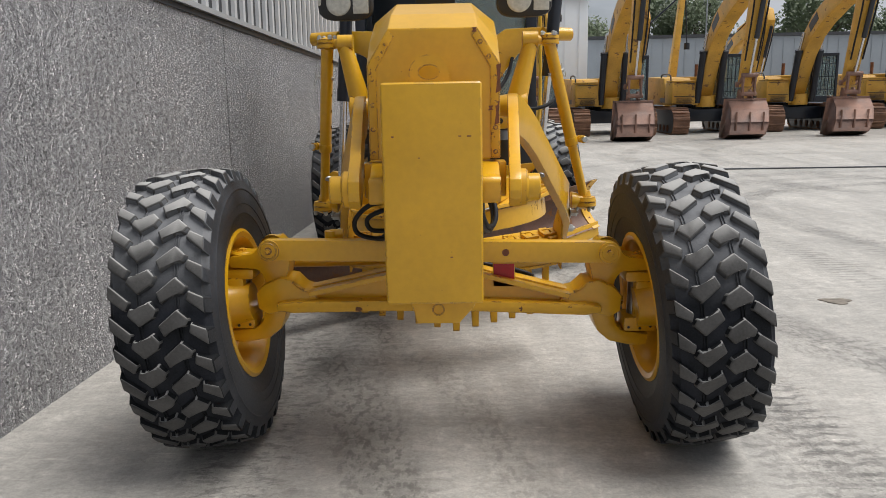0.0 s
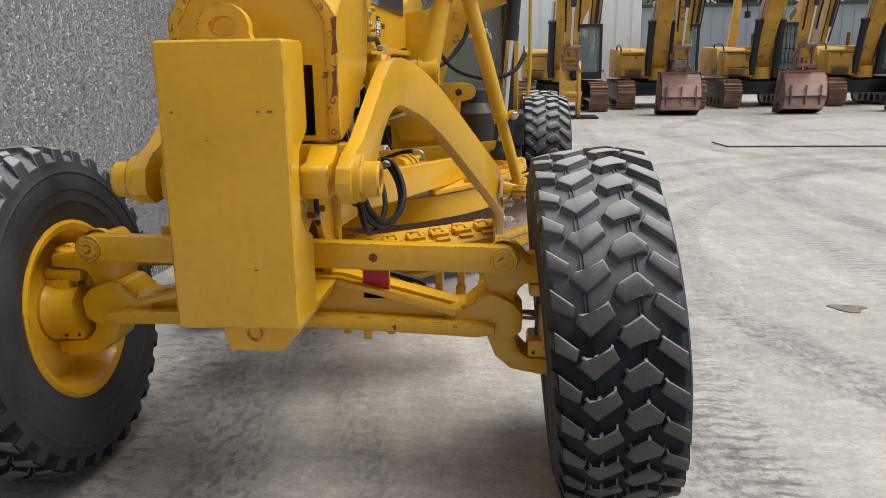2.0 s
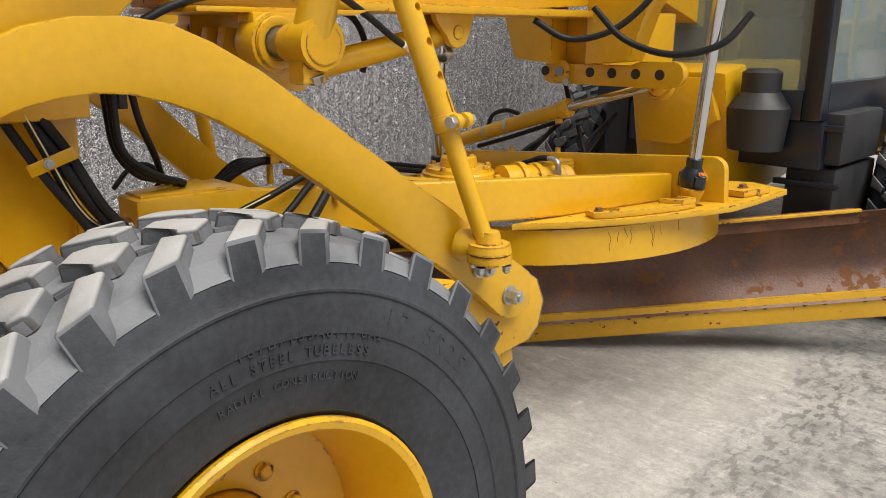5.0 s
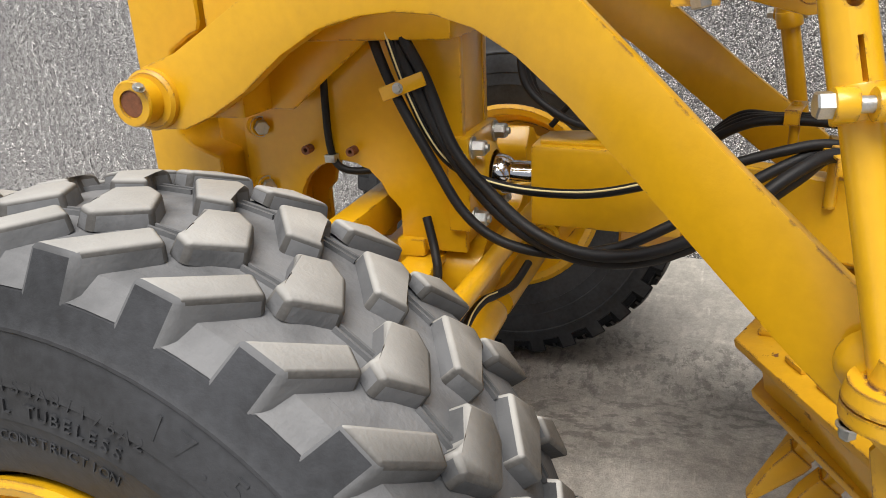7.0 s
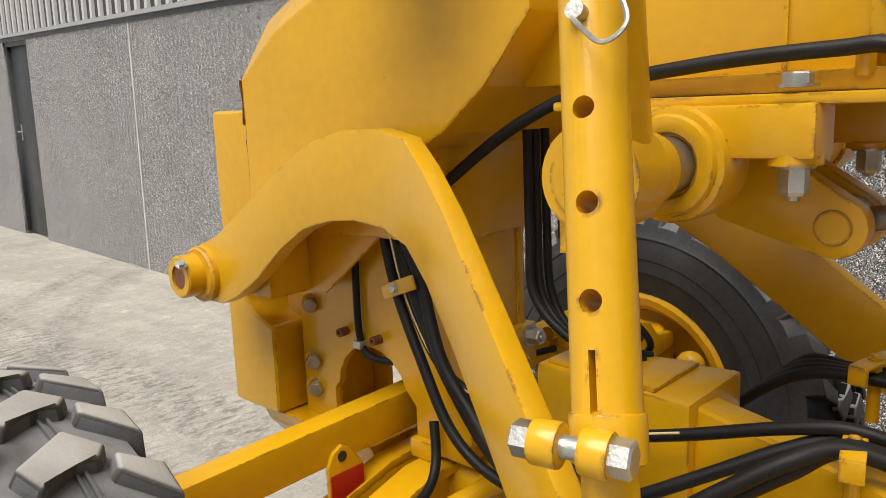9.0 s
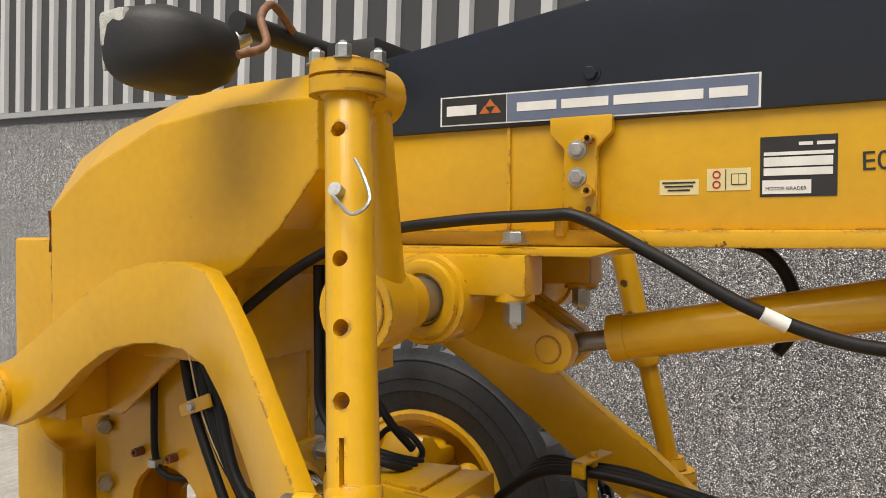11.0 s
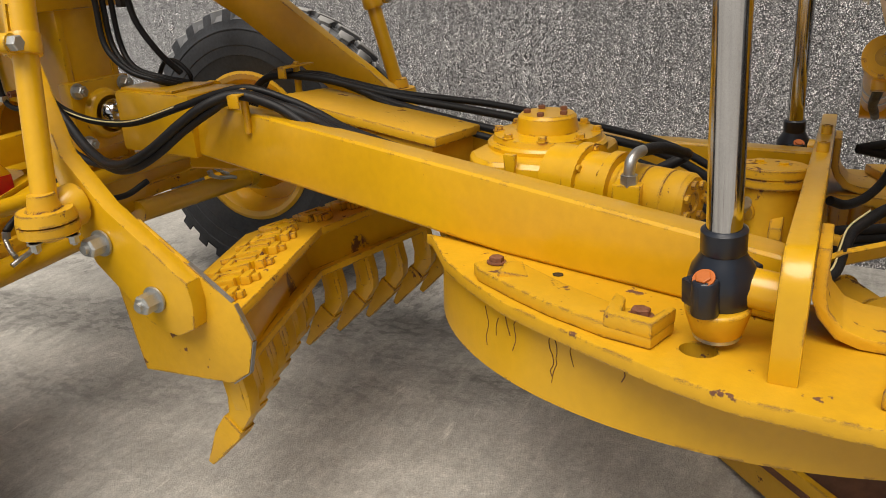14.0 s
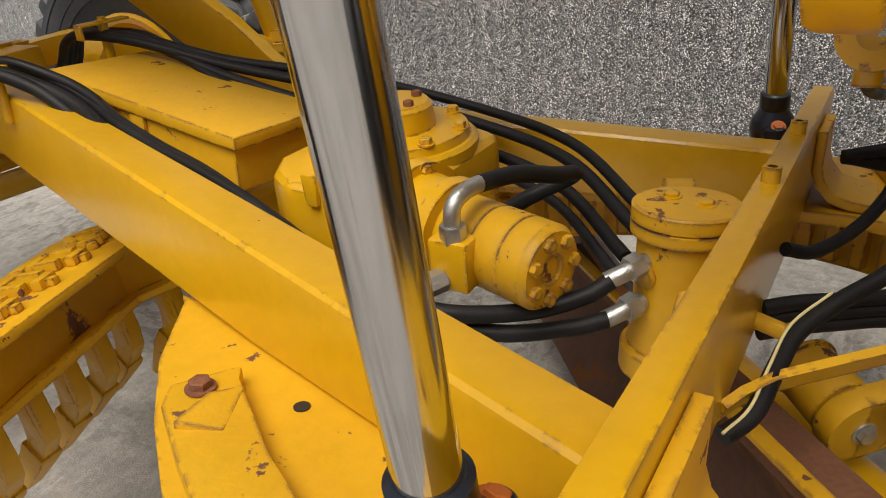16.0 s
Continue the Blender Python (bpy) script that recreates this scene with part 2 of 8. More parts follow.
def concrete_material():
    """Worn yard concrete with sweeping tyre marks, dark stains, pale scuffs and fine grit."""
    m = bpy.data.materials.new("yard_concrete")
    m.use_nodes = True
    n, l = m.node_tree.nodes, m.node_tree.links
    p = n["Principled BSDF"]
    geo = n.new("ShaderNodeNewGeometry")

    def noise_node(scale, detail, stretch, turn=0.0, rough=0.55):
        mp = n.new("ShaderNodeMapping")
        mp.inputs["Scale"].default_value = stretch
        mp.inputs["Rotation"].default_value = (0, 0, radians(turn))
        l.new(geo.outputs["Position"], mp.inputs["Vector"])
        t = n.new("ShaderNodeTexNoise")
        t.inputs["Scale"].default_value, t.inputs["Detail"].default_value = scale, detail
        t.inputs["Roughness"].default_value = rough
        l.new(mp.outputs["Vector"], t.inputs["Vector"])
        return t.outputs["Fac"]

    def ramp_node(src, lo, hi, a, b):
        r = n.new("ShaderNodeMapRange")
        for key, value in (("From Min", lo), ("From Max", hi), ("To Min", a), ("To Max", b)):
            r.inputs[key].default_value = value
        l.new(src, r.inputs["Value"])
        return r.outputs["Result"]

    def times(a, b):
        k = n.new("ShaderNodeMath")
        k.operation = "MULTIPLY"
        l.new(a, k.inputs[0])
        l.new(b, k.inputs[1])
        return k.outputs[0]

    patches = ramp_node(noise_node(0.55, 6, (1, 1, 1)), 0.32, 0.68, 0.90, 1.06)
    drags = ramp_node(noise_node(2.2, 7, (1, 0.16, 1), 8), 0.38, 0.62, 0.92, 1.05)
    cross = ramp_node(noise_node(2.6, 6, (0.2, 1, 1), -14), 0.40, 0.60, 0.95, 1.03)
    grit = times(ramp_node(noise_node(42, 5, (1, 1, 1), 0, 0.7), 0.32, 0.68, 0.80, 1.14), ramp_node(noise_node(150, 3, (1, 1, 1), 0, 0.7), 0.32, 0.68, 0.82, 1.14))
    scuff = ramp_node(noise_node(9, 8, (1, 0.45, 1), 30, 0.72), 0.56, 0.66, 1.0, 1.26)
    streak = ramp_node(noise_node(7.5, 7, (1, 0.30, 1), 24, 0.62), 0.38, 0.62, 0.92, 1.06)
    marble = ramp_node(noise_node(16, 6, (0.45, 1, 1), -35, 0.66), 0.44, 0.60, 0.90, 1.08)
    specks = ramp_node(noise_node(26, 3, (1, 1, 1), 0, 0.5), 0.74, 0.78, 1.0, 0.45)
    prints = n.new("ShaderNodeTexWave")
    prints.bands_direction = "Y"
    prints.inputs["Scale"].default_value, prints.inputs["Distortion"].default_value = 3.2, 5.0
    prints.inputs["Detail"].default_value, prints.inputs["Detail Scale"].default_value = 4, 2.4
    l.new(geo.outputs["Position"], prints.inputs["Vector"])
    scratch = ramp_node(noise_node(21, 5, (0.13, 1, 1), 4, 0.6), 0.64, 0.70, 1.0, 1.34)
    dents = ramp_node(noise_node(17, 4, (0.5, 1, 1), -20, 0.75), 0.42, 0.50, 0.62, 1.0)
    crumbs = ramp_node(noise_node(34, 4, (1, 0.6, 1), 30, 0.7), 0.37, 0.42, 0.72, 1.0)

    def lane_mask(normal, offset, half):
        """One where the ground lies within a straight tyre lane with ragged sides."""
        dot = n.new("ShaderNodeVectorMath")
        dot.operation = "DOT_PRODUCT"
        dot.inputs[1].default_value = normal
        l.new(geo.outputs["Position"], dot.inputs[0])
        away = n.new("ShaderNodeMath")
        away.operation = "SUBTRACT"
        away.inputs[1].default_value = offset
        l.new(dot.outputs["Value"], away.inputs[0])
        size = n.new("ShaderNodeMath")
        size.operation = "ABSOLUTE"
        l.new(away.outputs[0], size.inputs[0])
        ragged = n.new("ShaderNodeMath")
        ragged.operation = "ADD"
        l.new(size.outputs[0], ragged.inputs[0])
        l.new(ramp_node(noise_node(3.5, 4, (1, 1, 1)), 0.3, 0.7, -0.12, 0.12), ragged.inputs[1])
        return ramp_node(ragged.outputs[0], half - 0.06, half + 0.06, 1.0, 0.0)

    def ring_mask(centre, radius, half):
        """One where the ground lies within a curved tyre mark."""
        far = n.new("ShaderNodeVectorMath")
        far.operation = "DISTANCE"
        far.inputs[1].default_value = (*centre, 0)
        l.new(geo.outputs["Position"], far.inputs[0])
        away = n.new("ShaderNodeMath")
        away.operation = "SUBTRACT"
        away.inputs[1].default_value = radius
        l.new(far.outputs["Value"], away.inputs[0])
        size = n.new("ShaderNodeMath")
        size.operation = "ABSOLUTE"
        l.new(away.outputs[0], size.inputs[0])
        return ramp_node(size.outputs[0], half - 0.03, half + 0.05, 1.0, 0.0)

    def blend(mask, value):
        """The value inside the mask, one outside."""
        k = n.new("ShaderNodeMix")
        k.inputs["A"].default_value = 1.0
        l.new(mask, k.inputs["Factor"])
        l.new(value, k.inputs["B"])
        return k.outputs["Result"]

    tracks = times(blend(lane_mask((0.865, 0.502, 0), 2.94, 0.15), times(dents, crumbs)), blend(lane_mask((1.0, 0.03, 0), 1.80, 0.24), dents))
    tracks = times(tracks, blend(lane_mask((1.0, 0.06, 0), -0.95, 0.26), times(dents, crumbs)))
    smear = times(ramp_node(noise_node(1.6, 5, (1, 1, 1), 0, 0.6), 0.35, 0.6, 0.80, 0.98), ramp_node(noise_node(24, 3, (1, 0.5, 1), 40, 0.6), 0.42, 0.50, 0.80, 1.0))
    for centre, radius, half in (((9.34, 3.11), 8.17, 0.15), ((9.34, 3.11), 7.0, 0.15), ((9.9, 7.1), 9.6, 0.12), ((8.6, 6.4), 4.3, 0.18), ((9.5, 2.0), 10.1, 0.20), ((9.5, 2.0), 8.2, 0.16), ((-7.0, -2.0), 6.9, 0.14), ((-7.0, -2.0), 7.5, 0.10), ((14.0, 15.0), 9.5, 0.22), ((14.0, 15.0), 7.4, 0.22)):
        tracks = times(tracks, blend(ring_mask(centre, radius, half), smear))
    lane = ramp_node(noise_node(0.9, 3, (1, 0.10, 1), 6), 0.53, 0.60, 0.0, 1.0)
    mark = times(ramp_node(prints.outputs["Fac"], 0.62, 0.85, 0.0, 1.0), lane)
    mark = ramp_node(mark, 0, 1, 1.0, 0.66)
    value = times(times(times(times(patches, drags), times(cross, grit)), times(streak, marble)), times(times(scuff, times(specks, scratch)), times(mark, tracks)))
    rgb = n.new("ShaderNodeVectorMath")
    rgb.operation = "SCALE"
    rgb.inputs[0].default_value = (0.445, 0.425, 0.390)
    l.new(value, rgb.inputs["Scale"])
    l.new(rgb.outputs["Vector"], p.inputs["Base Color"])
    l.new(ramp_node(noise_node(1.7, 5, (1, 0.4, 1)), 0.3, 0.7, 0.38, 0.72), p.inputs["Roughness"])
    b = n.new("ShaderNodeBump")
    b.inputs["Strength"].default_value, b.inputs["Distance"].default_value = 0.45, 0.01
    l.new(value, b.inputs["Height"])
    l.new(b.outputs["Normal"], p.inputs["Normal"])
    return m


YELLOW = material("machine_yellow", (0.66, 0.362, 0.008), 0.31, vary=0.075, scale=2.6, spots=(26, 0.735, (0.16, 0.055, 0.02)), bump=0.04, bump_scale=140, coat=0.3, worn=(0.009, 0.525, (0.14, 0.06, 0.028)))
YELLOW_WORN = material("worn_yellow", (0.65, 0.355, 0.014), 0.42, vary=0.08, scale=3.0, spots=(15, 0.64, (0.14, 0.06, 0.03)), bump=0.08, bump_scale=90, worn=(0.010, 0.47, (0.12, 0.055, 0.032)))
OLD_YELLOW = material("old_excavator_yellow", (0.64, 0.36, 0.050), 0.42, vary=0.16, scale=1.4, spots=(4, 0.62, (0.22, 0.12, 0.06)), bump=0.1, bump_scale=12)
RUBBER = material("tyre_sidewall", (0.046, 0.049, 0.056), 0.55, vary=0.22, scale=5, bump=0.12, bump_scale=240, second=(0.018, 0.019, 0.021), spec=0.25)
# upward tread faces get a pale tone standing in for light from above
TREAD = material("dusty_tread", (0.085, 0.083, 0.081), 0.55, vary=0.2, scale=7, bump=0.15, bump_scale=160, spec=0.2, second=(0.045, 0.044, 0.043), top_dust_light=((0.42, 0.417, 0.405), 0.92, 0.45, 1.0))
# near-black flanks and groove floors paint in the shade between the lugs
LUG_SIDE = material("lug_flank", (0.019, 0.020, 0.022), 0.75, vary=0.35, scale=9, bump=0.15, bump_scale=120, spec=0.08, second=(0.007, 0.008, 0.009), upper_dust_light=((0.165, 0.17, 0.18), 0.82, 1.12, 0.9))
GROOVE = material("dusty_groove", (0.022, 0.024, 0.030), 0.75, vary=0.35, scale=9, bump=0.2, bump_scale=110, spec=0.15, second=(0.007, 0.008, 0.009), upper_dust_light=((0.22, 0.225, 0.235), 0.82, 1.12, 0.9))
HOSE = material("hose_rubber", (0.011, 0.011, 0.0125), 0.5, vary=0.25, scale=12, bump=0.12, bump_scale=400, spec=0.3)
BLACK = material("black_paint", (0.012, 0.016, 0.026), 0.30, vary=0.15, scale=5, spots=(30, 0.76, (0.10, 0.10, 0.11)))
PLASTIC = material("black_plastic", (0.020, 0.020, 0.021), 0.55, vary=0.15, scale=8, bump=0.1, bump_scale=300)
CHROME = material("polished_chrome", (0.56, 0.56, 0.57), 0.09, metal=1.0, vary=0.05, scale=3)
ZINC = material("zinc_plated_steel", (0.50, 0.51, 0.50), 0.38, metal=0.85, vary=0.15, scale=30, bump=0.1, bump_scale=200)
RUST = material("rusted_steel", (0.17, 0.072, 0.034), 0.75, vary=0.3, scale=6, bump=0.25, bump_scale=60, second=(0.07, 0.030, 0.018))
BUCKET = material("worn_bucket_steel", (0.26, 0.145, 0.105), 0.6, vary=0.25, scale=2.5, bump=0.2, bump_scale=30, second=(0.10, 0.055, 0.042))
SHOE = material("dry_rusty_track", (0.26, 0.15, 0.095), 0.75, vary=0.3, scale=3, bump=0.2, bump_scale=40, second=(0.12, 0.065, 0.045))
RUST_BOLT = material("rusted_bolt", (0.20, 0.075, 0.035), 0.7, vary=0.3, scale=40, bump=0.3, bump_scale=120)
MOLDBOARD = material("scoured_moldboard", (0.13, 0.062, 0.036), 0.45, metal=0.2, vary=0.25, scale=3.5, bump=0.15, bump_scale=80, second=(0.055, 0.026, 0.018), spots=(9, 0.58, (0.20, 0.085, 0.03)))
BARE = material("bare_steel", (0.32, 0.31, 0.30), 0.35, metal=0.8, vary=0.2, scale=14)
DIRT = material("dry_dirt", (0.20, 0.175, 0.145), 0.9, vary=0.3, scale=20, bump=0.3, bump_scale=80)
RED = material("red_reflector", (0.42, 0.008, 0.012), 0.35, vary=0.12, scale=30, bump=0.1, bump_scale=300)
ORANGE = material("orange_paint", (0.50, 0.13, 0.02), 0.5, vary=0.1, scale=40)
# black for print, and for discs that paint the shade in holes
WHITE = material("white_label", (0.75, 0.75, 0.72), 0.45, vary=0.06, scale=20)
CREAM = material("cream_label", (0.72, 0.62, 0.32), 0.45, vary=0.06, scale=20)
INK_AND_SHADE = material("black_ink", (0.02, 0.02, 0.02), 0.5, vary=0.1, scale=30)
SLATE = material("slate_blue_vinyl", (0.13, 0.16, 0.24), 0.35, vary=0.06, scale=10)
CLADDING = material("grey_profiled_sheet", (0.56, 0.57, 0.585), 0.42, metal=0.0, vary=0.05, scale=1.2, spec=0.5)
CLAD_SHADE = material("grey_sheet_valley", (0.05, 0.052, 0.056), 0.45, vary=0.06, scale=1.2)
FLASHING = material("dark_grey_flashing", (0.055, 0.057, 0.062), 0.4, vary=0.1, scale=3)
FLASH_LIGHT = material("light_grey_flashing", (0.36, 0.37, 0.38), 0.4, vary=0.06, scale=3)
DOORGREY = material("anthracite_door_paint", (0.028, 0.032, 0.038), 0.42, vary=0.1, scale=2)
WALL = aggregate_material()
JOINT = material("joint_sealant", (0.60, 0.60, 0.59), 0.7, vary=0.15, scale=8)
JOINT_GREY = material("grey_sealant", (0.20, 0.20, 0.20), 0.7, vary=0.2, scale=8)
GROUND = concrete_material()
FAR_WALL = material("far_grey_facade", (0.30, 0.33, 0.36), 0.6, vary=0.05, scale=0.3)
FAR_WHITE = material("far_white_facade", (0.80, 0.85, 0.90), 0.6, vary=0.03, scale=0.2)
LEAF = material("oak_leaves", (0.115, 0.150, 0.075), 0.6, vary=0.3, scale=0.6, second=(0.045, 0.065, 0.032))
BARK = material("bark", (0.09, 0.07, 0.05), 0.85, vary=0.3, scale=6)
LENS = material("lamp_lens", (0.55, 0.55, 0.50), 0.12, vary=0.15, scale=60, bump=0.3, bump_scale=260, coat=0.5)
COPPER = material("brown_loom", (0.25, 0.12, 0.06), 0.6, vary=0.3, scale=60)


def glass_material(name, tint):
    m = bpy.data.materials.new(name)
    m.use_nodes = True
    p = m.node_tree.nodes["Principled BSDF"]
    p.inputs["Base Color"].default_value = (*tint, 1)
    p.inputs["Roughness"].default_value = 0.04
    p.inputs["Transmission Weight"].default_value = 0.75
    p.inputs["IOR"].default_value = 1.45
    return m


GLASS = glass_material("cab_glass", (0.45, 0.55, 0.55))

# ---------------- mesh helpers ----------------
def part(name, bm, mat, parent=None, label="", sharp=32, bevel=0.0, seg=2):
    """Links a bmesh as one mesh object under a thing or a part."""
    bmesh.ops.remove_doubles(bm, verts=bm.verts, dist=1e-5)
    if bevel:
        bmesh.ops.recalc_face_normals(bm, faces=bm.faces)
        es = [e for e in bm.edges if len(e.link_faces) == 2 and e.calc_face_angle(0) > radians(28)]
        bmesh.ops.bevel(bm, geom=es, offset=bevel, segments=seg, profile=0.6, affect="EDGES", clamp_overlap=True)
    bmesh.ops.recalc_face_normals(bm, faces=bm.faces)
    for f in bm.faces:
        f.smooth = True
    for e in bm.edges:
        if len(e.link_faces) == 2 and e.calc_face_angle(0) > radians(sharp):
            e.smooth = False
    me = bpy.data.meshes.new(name)
    bm.to_mesh(me)
    bm.free()
    me.materials.append(mat)
    ob = new(name, me)
    if parent:
        ob.parent = parent
    if label:
        ob["label"] = label
    return ob


def share(ob, m, parent=None):
    """Another object on the same mesh, at the pose m."""
    o = new(ob.name.split(".")[0], ob.data)
    o.parent = parent or ob.parent
    o.matrix_basis = m
    for key in ob.keys():
        o[key] = ob[key]
    return o


def box(bm, x0, x1, y0, y1, z0, z1, m=None):
    r = bmesh.ops.create_cube(bm, size=1)
    for v in r["verts"]:
        v.co = Vector(((x0 + x1) / 2 + v.co.x * (x1 - x0), (y0 + y1) / 2 + v.co.y * (y1 - y0), (z0 + z1) / 2 + v.co.z * (z1 - z0)))
        if m:
            v.co = m @ v.co
    return bm


def axis_pose(a, b):
    """A pose at a whose z axis points to b."""
    a, b = Vector(a), Vector(b)
    return Matrix.Translation(a) @ (b - a).to_track_quat("Z", "Y").to_matrix().to_4x4()


def rod(bm, a, b, r, r2=None, n=24):
    d = (Vector(b) - Vector(a)).length
    bmesh.ops.create_cone(bm, cap_ends=True, segments=n, radius1=r, radius2=r if r2 is None else r2, depth=d,
                          matrix=axis_pose(a, b) @ Matrix.Translation((0, 0, d / 2)))
    return bm


def lathe(bm, profile, m, n=40, closed=False):
    """Spins (along, radius) pairs round the local z axis of the pose m."""
    rings = []
    for h, r in profile:
        rings.append([bm.verts.new(m @ Vector((r * math.cos(2 * math.pi * k / n), r * math.sin(2 * math.pi * k / n), h))) for k in range(n)])
    for a, b in zip(rings, rings[1:]):
        for k in range(n):
            bm.faces.new((a[k], a[(k + 1) % n], b[(k + 1) % n], b[k]))
    if closed:
        bm.faces.new(rings[0][::-1])
        bm.faces.new(rings[-1])
    return bm


def prism(bm, pts, m, t):
    """Extrudes an outline, given in the local xy plane of m, by t along local z."""
    a = [bm.verts.new(m @ Vector((x, y, 0))) for x, y in pts]
    b = [bm.verts.new(m @ Vector((x, y, t))) for x, y in pts]
    bm.faces.new(a[::-1])
    bm.faces.new(b)
    for k in range(len(pts)):
        j = (k + 1) % len(pts)
        bm.faces.new((a[k], a[j], b[j], b[k]))
    return bm


YZ = Matrix(((0, 0, 1, 0), (1, 0, 0, 0), (0, 1, 0, 0), (0, 0, 0, 1)))  # outline in y, z, thickness along x
XZ = Matrix(((1, 0, 0, 0), (0, 0, -1, 0), (0, 1, 0, 0), (0, 0, 0, 1)))  # outline in x, z, thickness towards -y


def smooth_path(pts, steps=8):
    pts = [Vector(p) for p in pts]
    ext = [2 * pts[0] - pts[1], *pts, 2 * pts[-1] - pts[-2]]
    out = []
    for i in range(1, len(ext) - 2):
        p0, p1, p2, p3 = ext[i - 1:i + 3]
        for k in range(steps):
            t = k / steps
            out.append(0.5 * (2 * p1 + (p2 - p0) * t + (2 * p0 - 5 * p1 + 4 * p2 - p3) * t * t + (3 * p1 - p0 - 3 * p2 + p3) * t ** 3))
    return out + [pts[-1]]


def tube(bm, pts, r, n=12, steps=8):
    path = smooth_path(pts, steps)
    up, rings = Vector((0.3, 0.2, 0.93)), []
    for i, p in enumerate(path):
        d = (path[min(i + 1, len(path) - 1)] - path[max(i - 1, 0)]).normalized()
        side = d.cross(up)
        side = side.normalized() if side.length > 1e-4 else d.orthogonal().normalized()
        up = side.cross(d).normalized()
        rings.append([bm.verts.new(p + r * (math.cos(2 * math.pi * k / n) * side + math.sin(2 * math.pi * k / n) * up)) for k in range(n)])
    for a, b in zip(rings, rings[1:]):
        for k in range(n):
            bm.faces.new((a[k], a[(k + 1) % n], b[(k + 1) % n], b[k]))
    bm.faces.new(rings[0][::-1])
    bm.faces.new(rings[-1])
    return bm


def arc(cx, cy, r, a0, a1, n=8):
    return [(cx + r * math.cos(radians(a0 + (a1 - a0) * k / n)), cy + r * math.sin(radians(a0 + (a1 - a0) * k / n))) for k in range(n + 1)]


def bolt(name, at, way, r, parent, mat=None, h=None, washer=True, label=""):
    """A hexagon bolt head on a washer, pointing along way."""
    bm, m, h = bmesh.new(), axis_pose(at, Vector(at) + Vector(way)), h or r * 0.9
    if washer:
        lathe(bm, [(0, r * 1.35), (r * 0.22, r * 1.35)], m, 20, True)
    lathe(bm, [(0, r), (h * 0.88, r), (h, r * 0.86)], m, 6, True)
    if h > r * 1.6:
        lathe(bm, [(h, r * 0.5), (h + r * 0.35, r * 0.46)], m, 14, True)
    return part(name, bm, mat or ZINC, parent, label, sharp=25)


def empty(name, at=(0, 0, 0), parent=None):
    e = new(name)
    e.empty_display_size = 0.1
    e.location = at
    if parent:
        e.parent = parent
    return e


def letters(text, size, m, depth=0.002):
    """A mesh of raised letters in the built-in font, centred, in the xy plane of m."""
    cu = bpy.data.curves.new("letters", "FONT")
    cu.body, cu.size, cu.align_x, cu.align_y, cu.extrude, cu.resolution_u = text, size, "CENTER", "CENTER", depth, 3
    ob = bpy.data.objects.new("letters", cu)
    scene.collection.objects.link(ob)
    dg = bpy.context.evaluated_depsgraph_get()
    me = bpy.data.meshes.new_from_object(ob.evaluated_get(dg))
    bm = bmesh.new()
    bm.from_mesh(me)
    bm.transform(m)
    bpy.data.objects.remove(ob)
    bpy.data.curves.remove(cu)
    bpy.data.meshes.remove(me)
    return bm

# ---------------- setting ----------------
bm = bmesh.new()
for x0, y0, x1, y1, nx, ny in ((-400, -400, 400, 500, 8, 9),):
    vs = [[bm.verts.new((x0 + (x1 - x0) * i / nx, y0 + (y1 - y0) * j / ny, 0)) for i in range(nx + 1)] for j in range(ny + 1)]
    for j in range(ny):
        for i in range(nx):
            bm.faces.new((vs[j][i], vs[j][i + 1], vs[j + 1][i + 1], vs[j + 1][i]))
tagged(part("ground", bm, GROUND), "worn grey concrete yard with tyre marks", "ground", kind="structure")

# the hall wall: runs beside the machine, a little askew to it
WALL_M = Matrix.Translation((-2.25, 0, 0)) @ Matrix(((0.9982, 0.0599, 0, 0), (-0.0599, 0.9975, 0.038, 0), (0, -0.038, 0.9993, 0), (0, 0, 0, 1)))
PANEL_H, W0, W1 = 2.535, -26.0, 10.6
DOOR0, DOOR1, DOOR_H = -11.86, -10.76, 2.48
bm = bmesh.new()
joints = [-24.2, -20.6, -17.0, -14.0, -7.20, -0.10, 3.57, 7.25, W1]
y = W0
for j in joints:
    spans = [(y, j, -0.7, PANEL_H)]
    if y < DOOR0 < j:
        spans = [(y, DOOR0, -0.7, PANEL_H), (DOOR0, DOOR1, DOOR_H, PANEL_H), (DOOR1, j, -0.7, PANEL_H)]
    for a, b, z0, z1 in spans:
        box(bm, -0.22, 0, a + (0.015 if a == y else 0), b - (0.015 if b == j else 0), z0, z1, WALL_M)
    y = j
wall = tagged(part("wall_west", bm, WALL), "grey washed-pebble concrete wall panels of a hall", "wall", kind="structure")
for j in joints[:-1]:
    bm = bmesh.new()
    pale = j < -1
    box(bm, -0.2, 0.003 if pale else -0.004, j - 0.0145, j + 0.0145, -0.7, PANEL_H - 0.051, WALL_M)
    part("joint", bm, JOINT if pale else JOINT_GREY, wall, "pale sealed panel joint" if pale else "grey sealed panel joint")
bm = bmesh.new()
box(bm, -0.24, 0.045, W0, W1 + 0.03, PANEL_H, PANEL_H + 0.045, WALL_M)
part("flashing", bm, FLASH_LIGHT, wall, "light grey folded metal flashing")
bm = bmesh.new()
box(bm, -0.2, 0.012, W0, W1 + 0.02, PANEL_H - 0.05, PANEL_H - 0.001, WALL_M)
part("drip_edge", bm, FLASHING, wall, "dark metal drip edge")
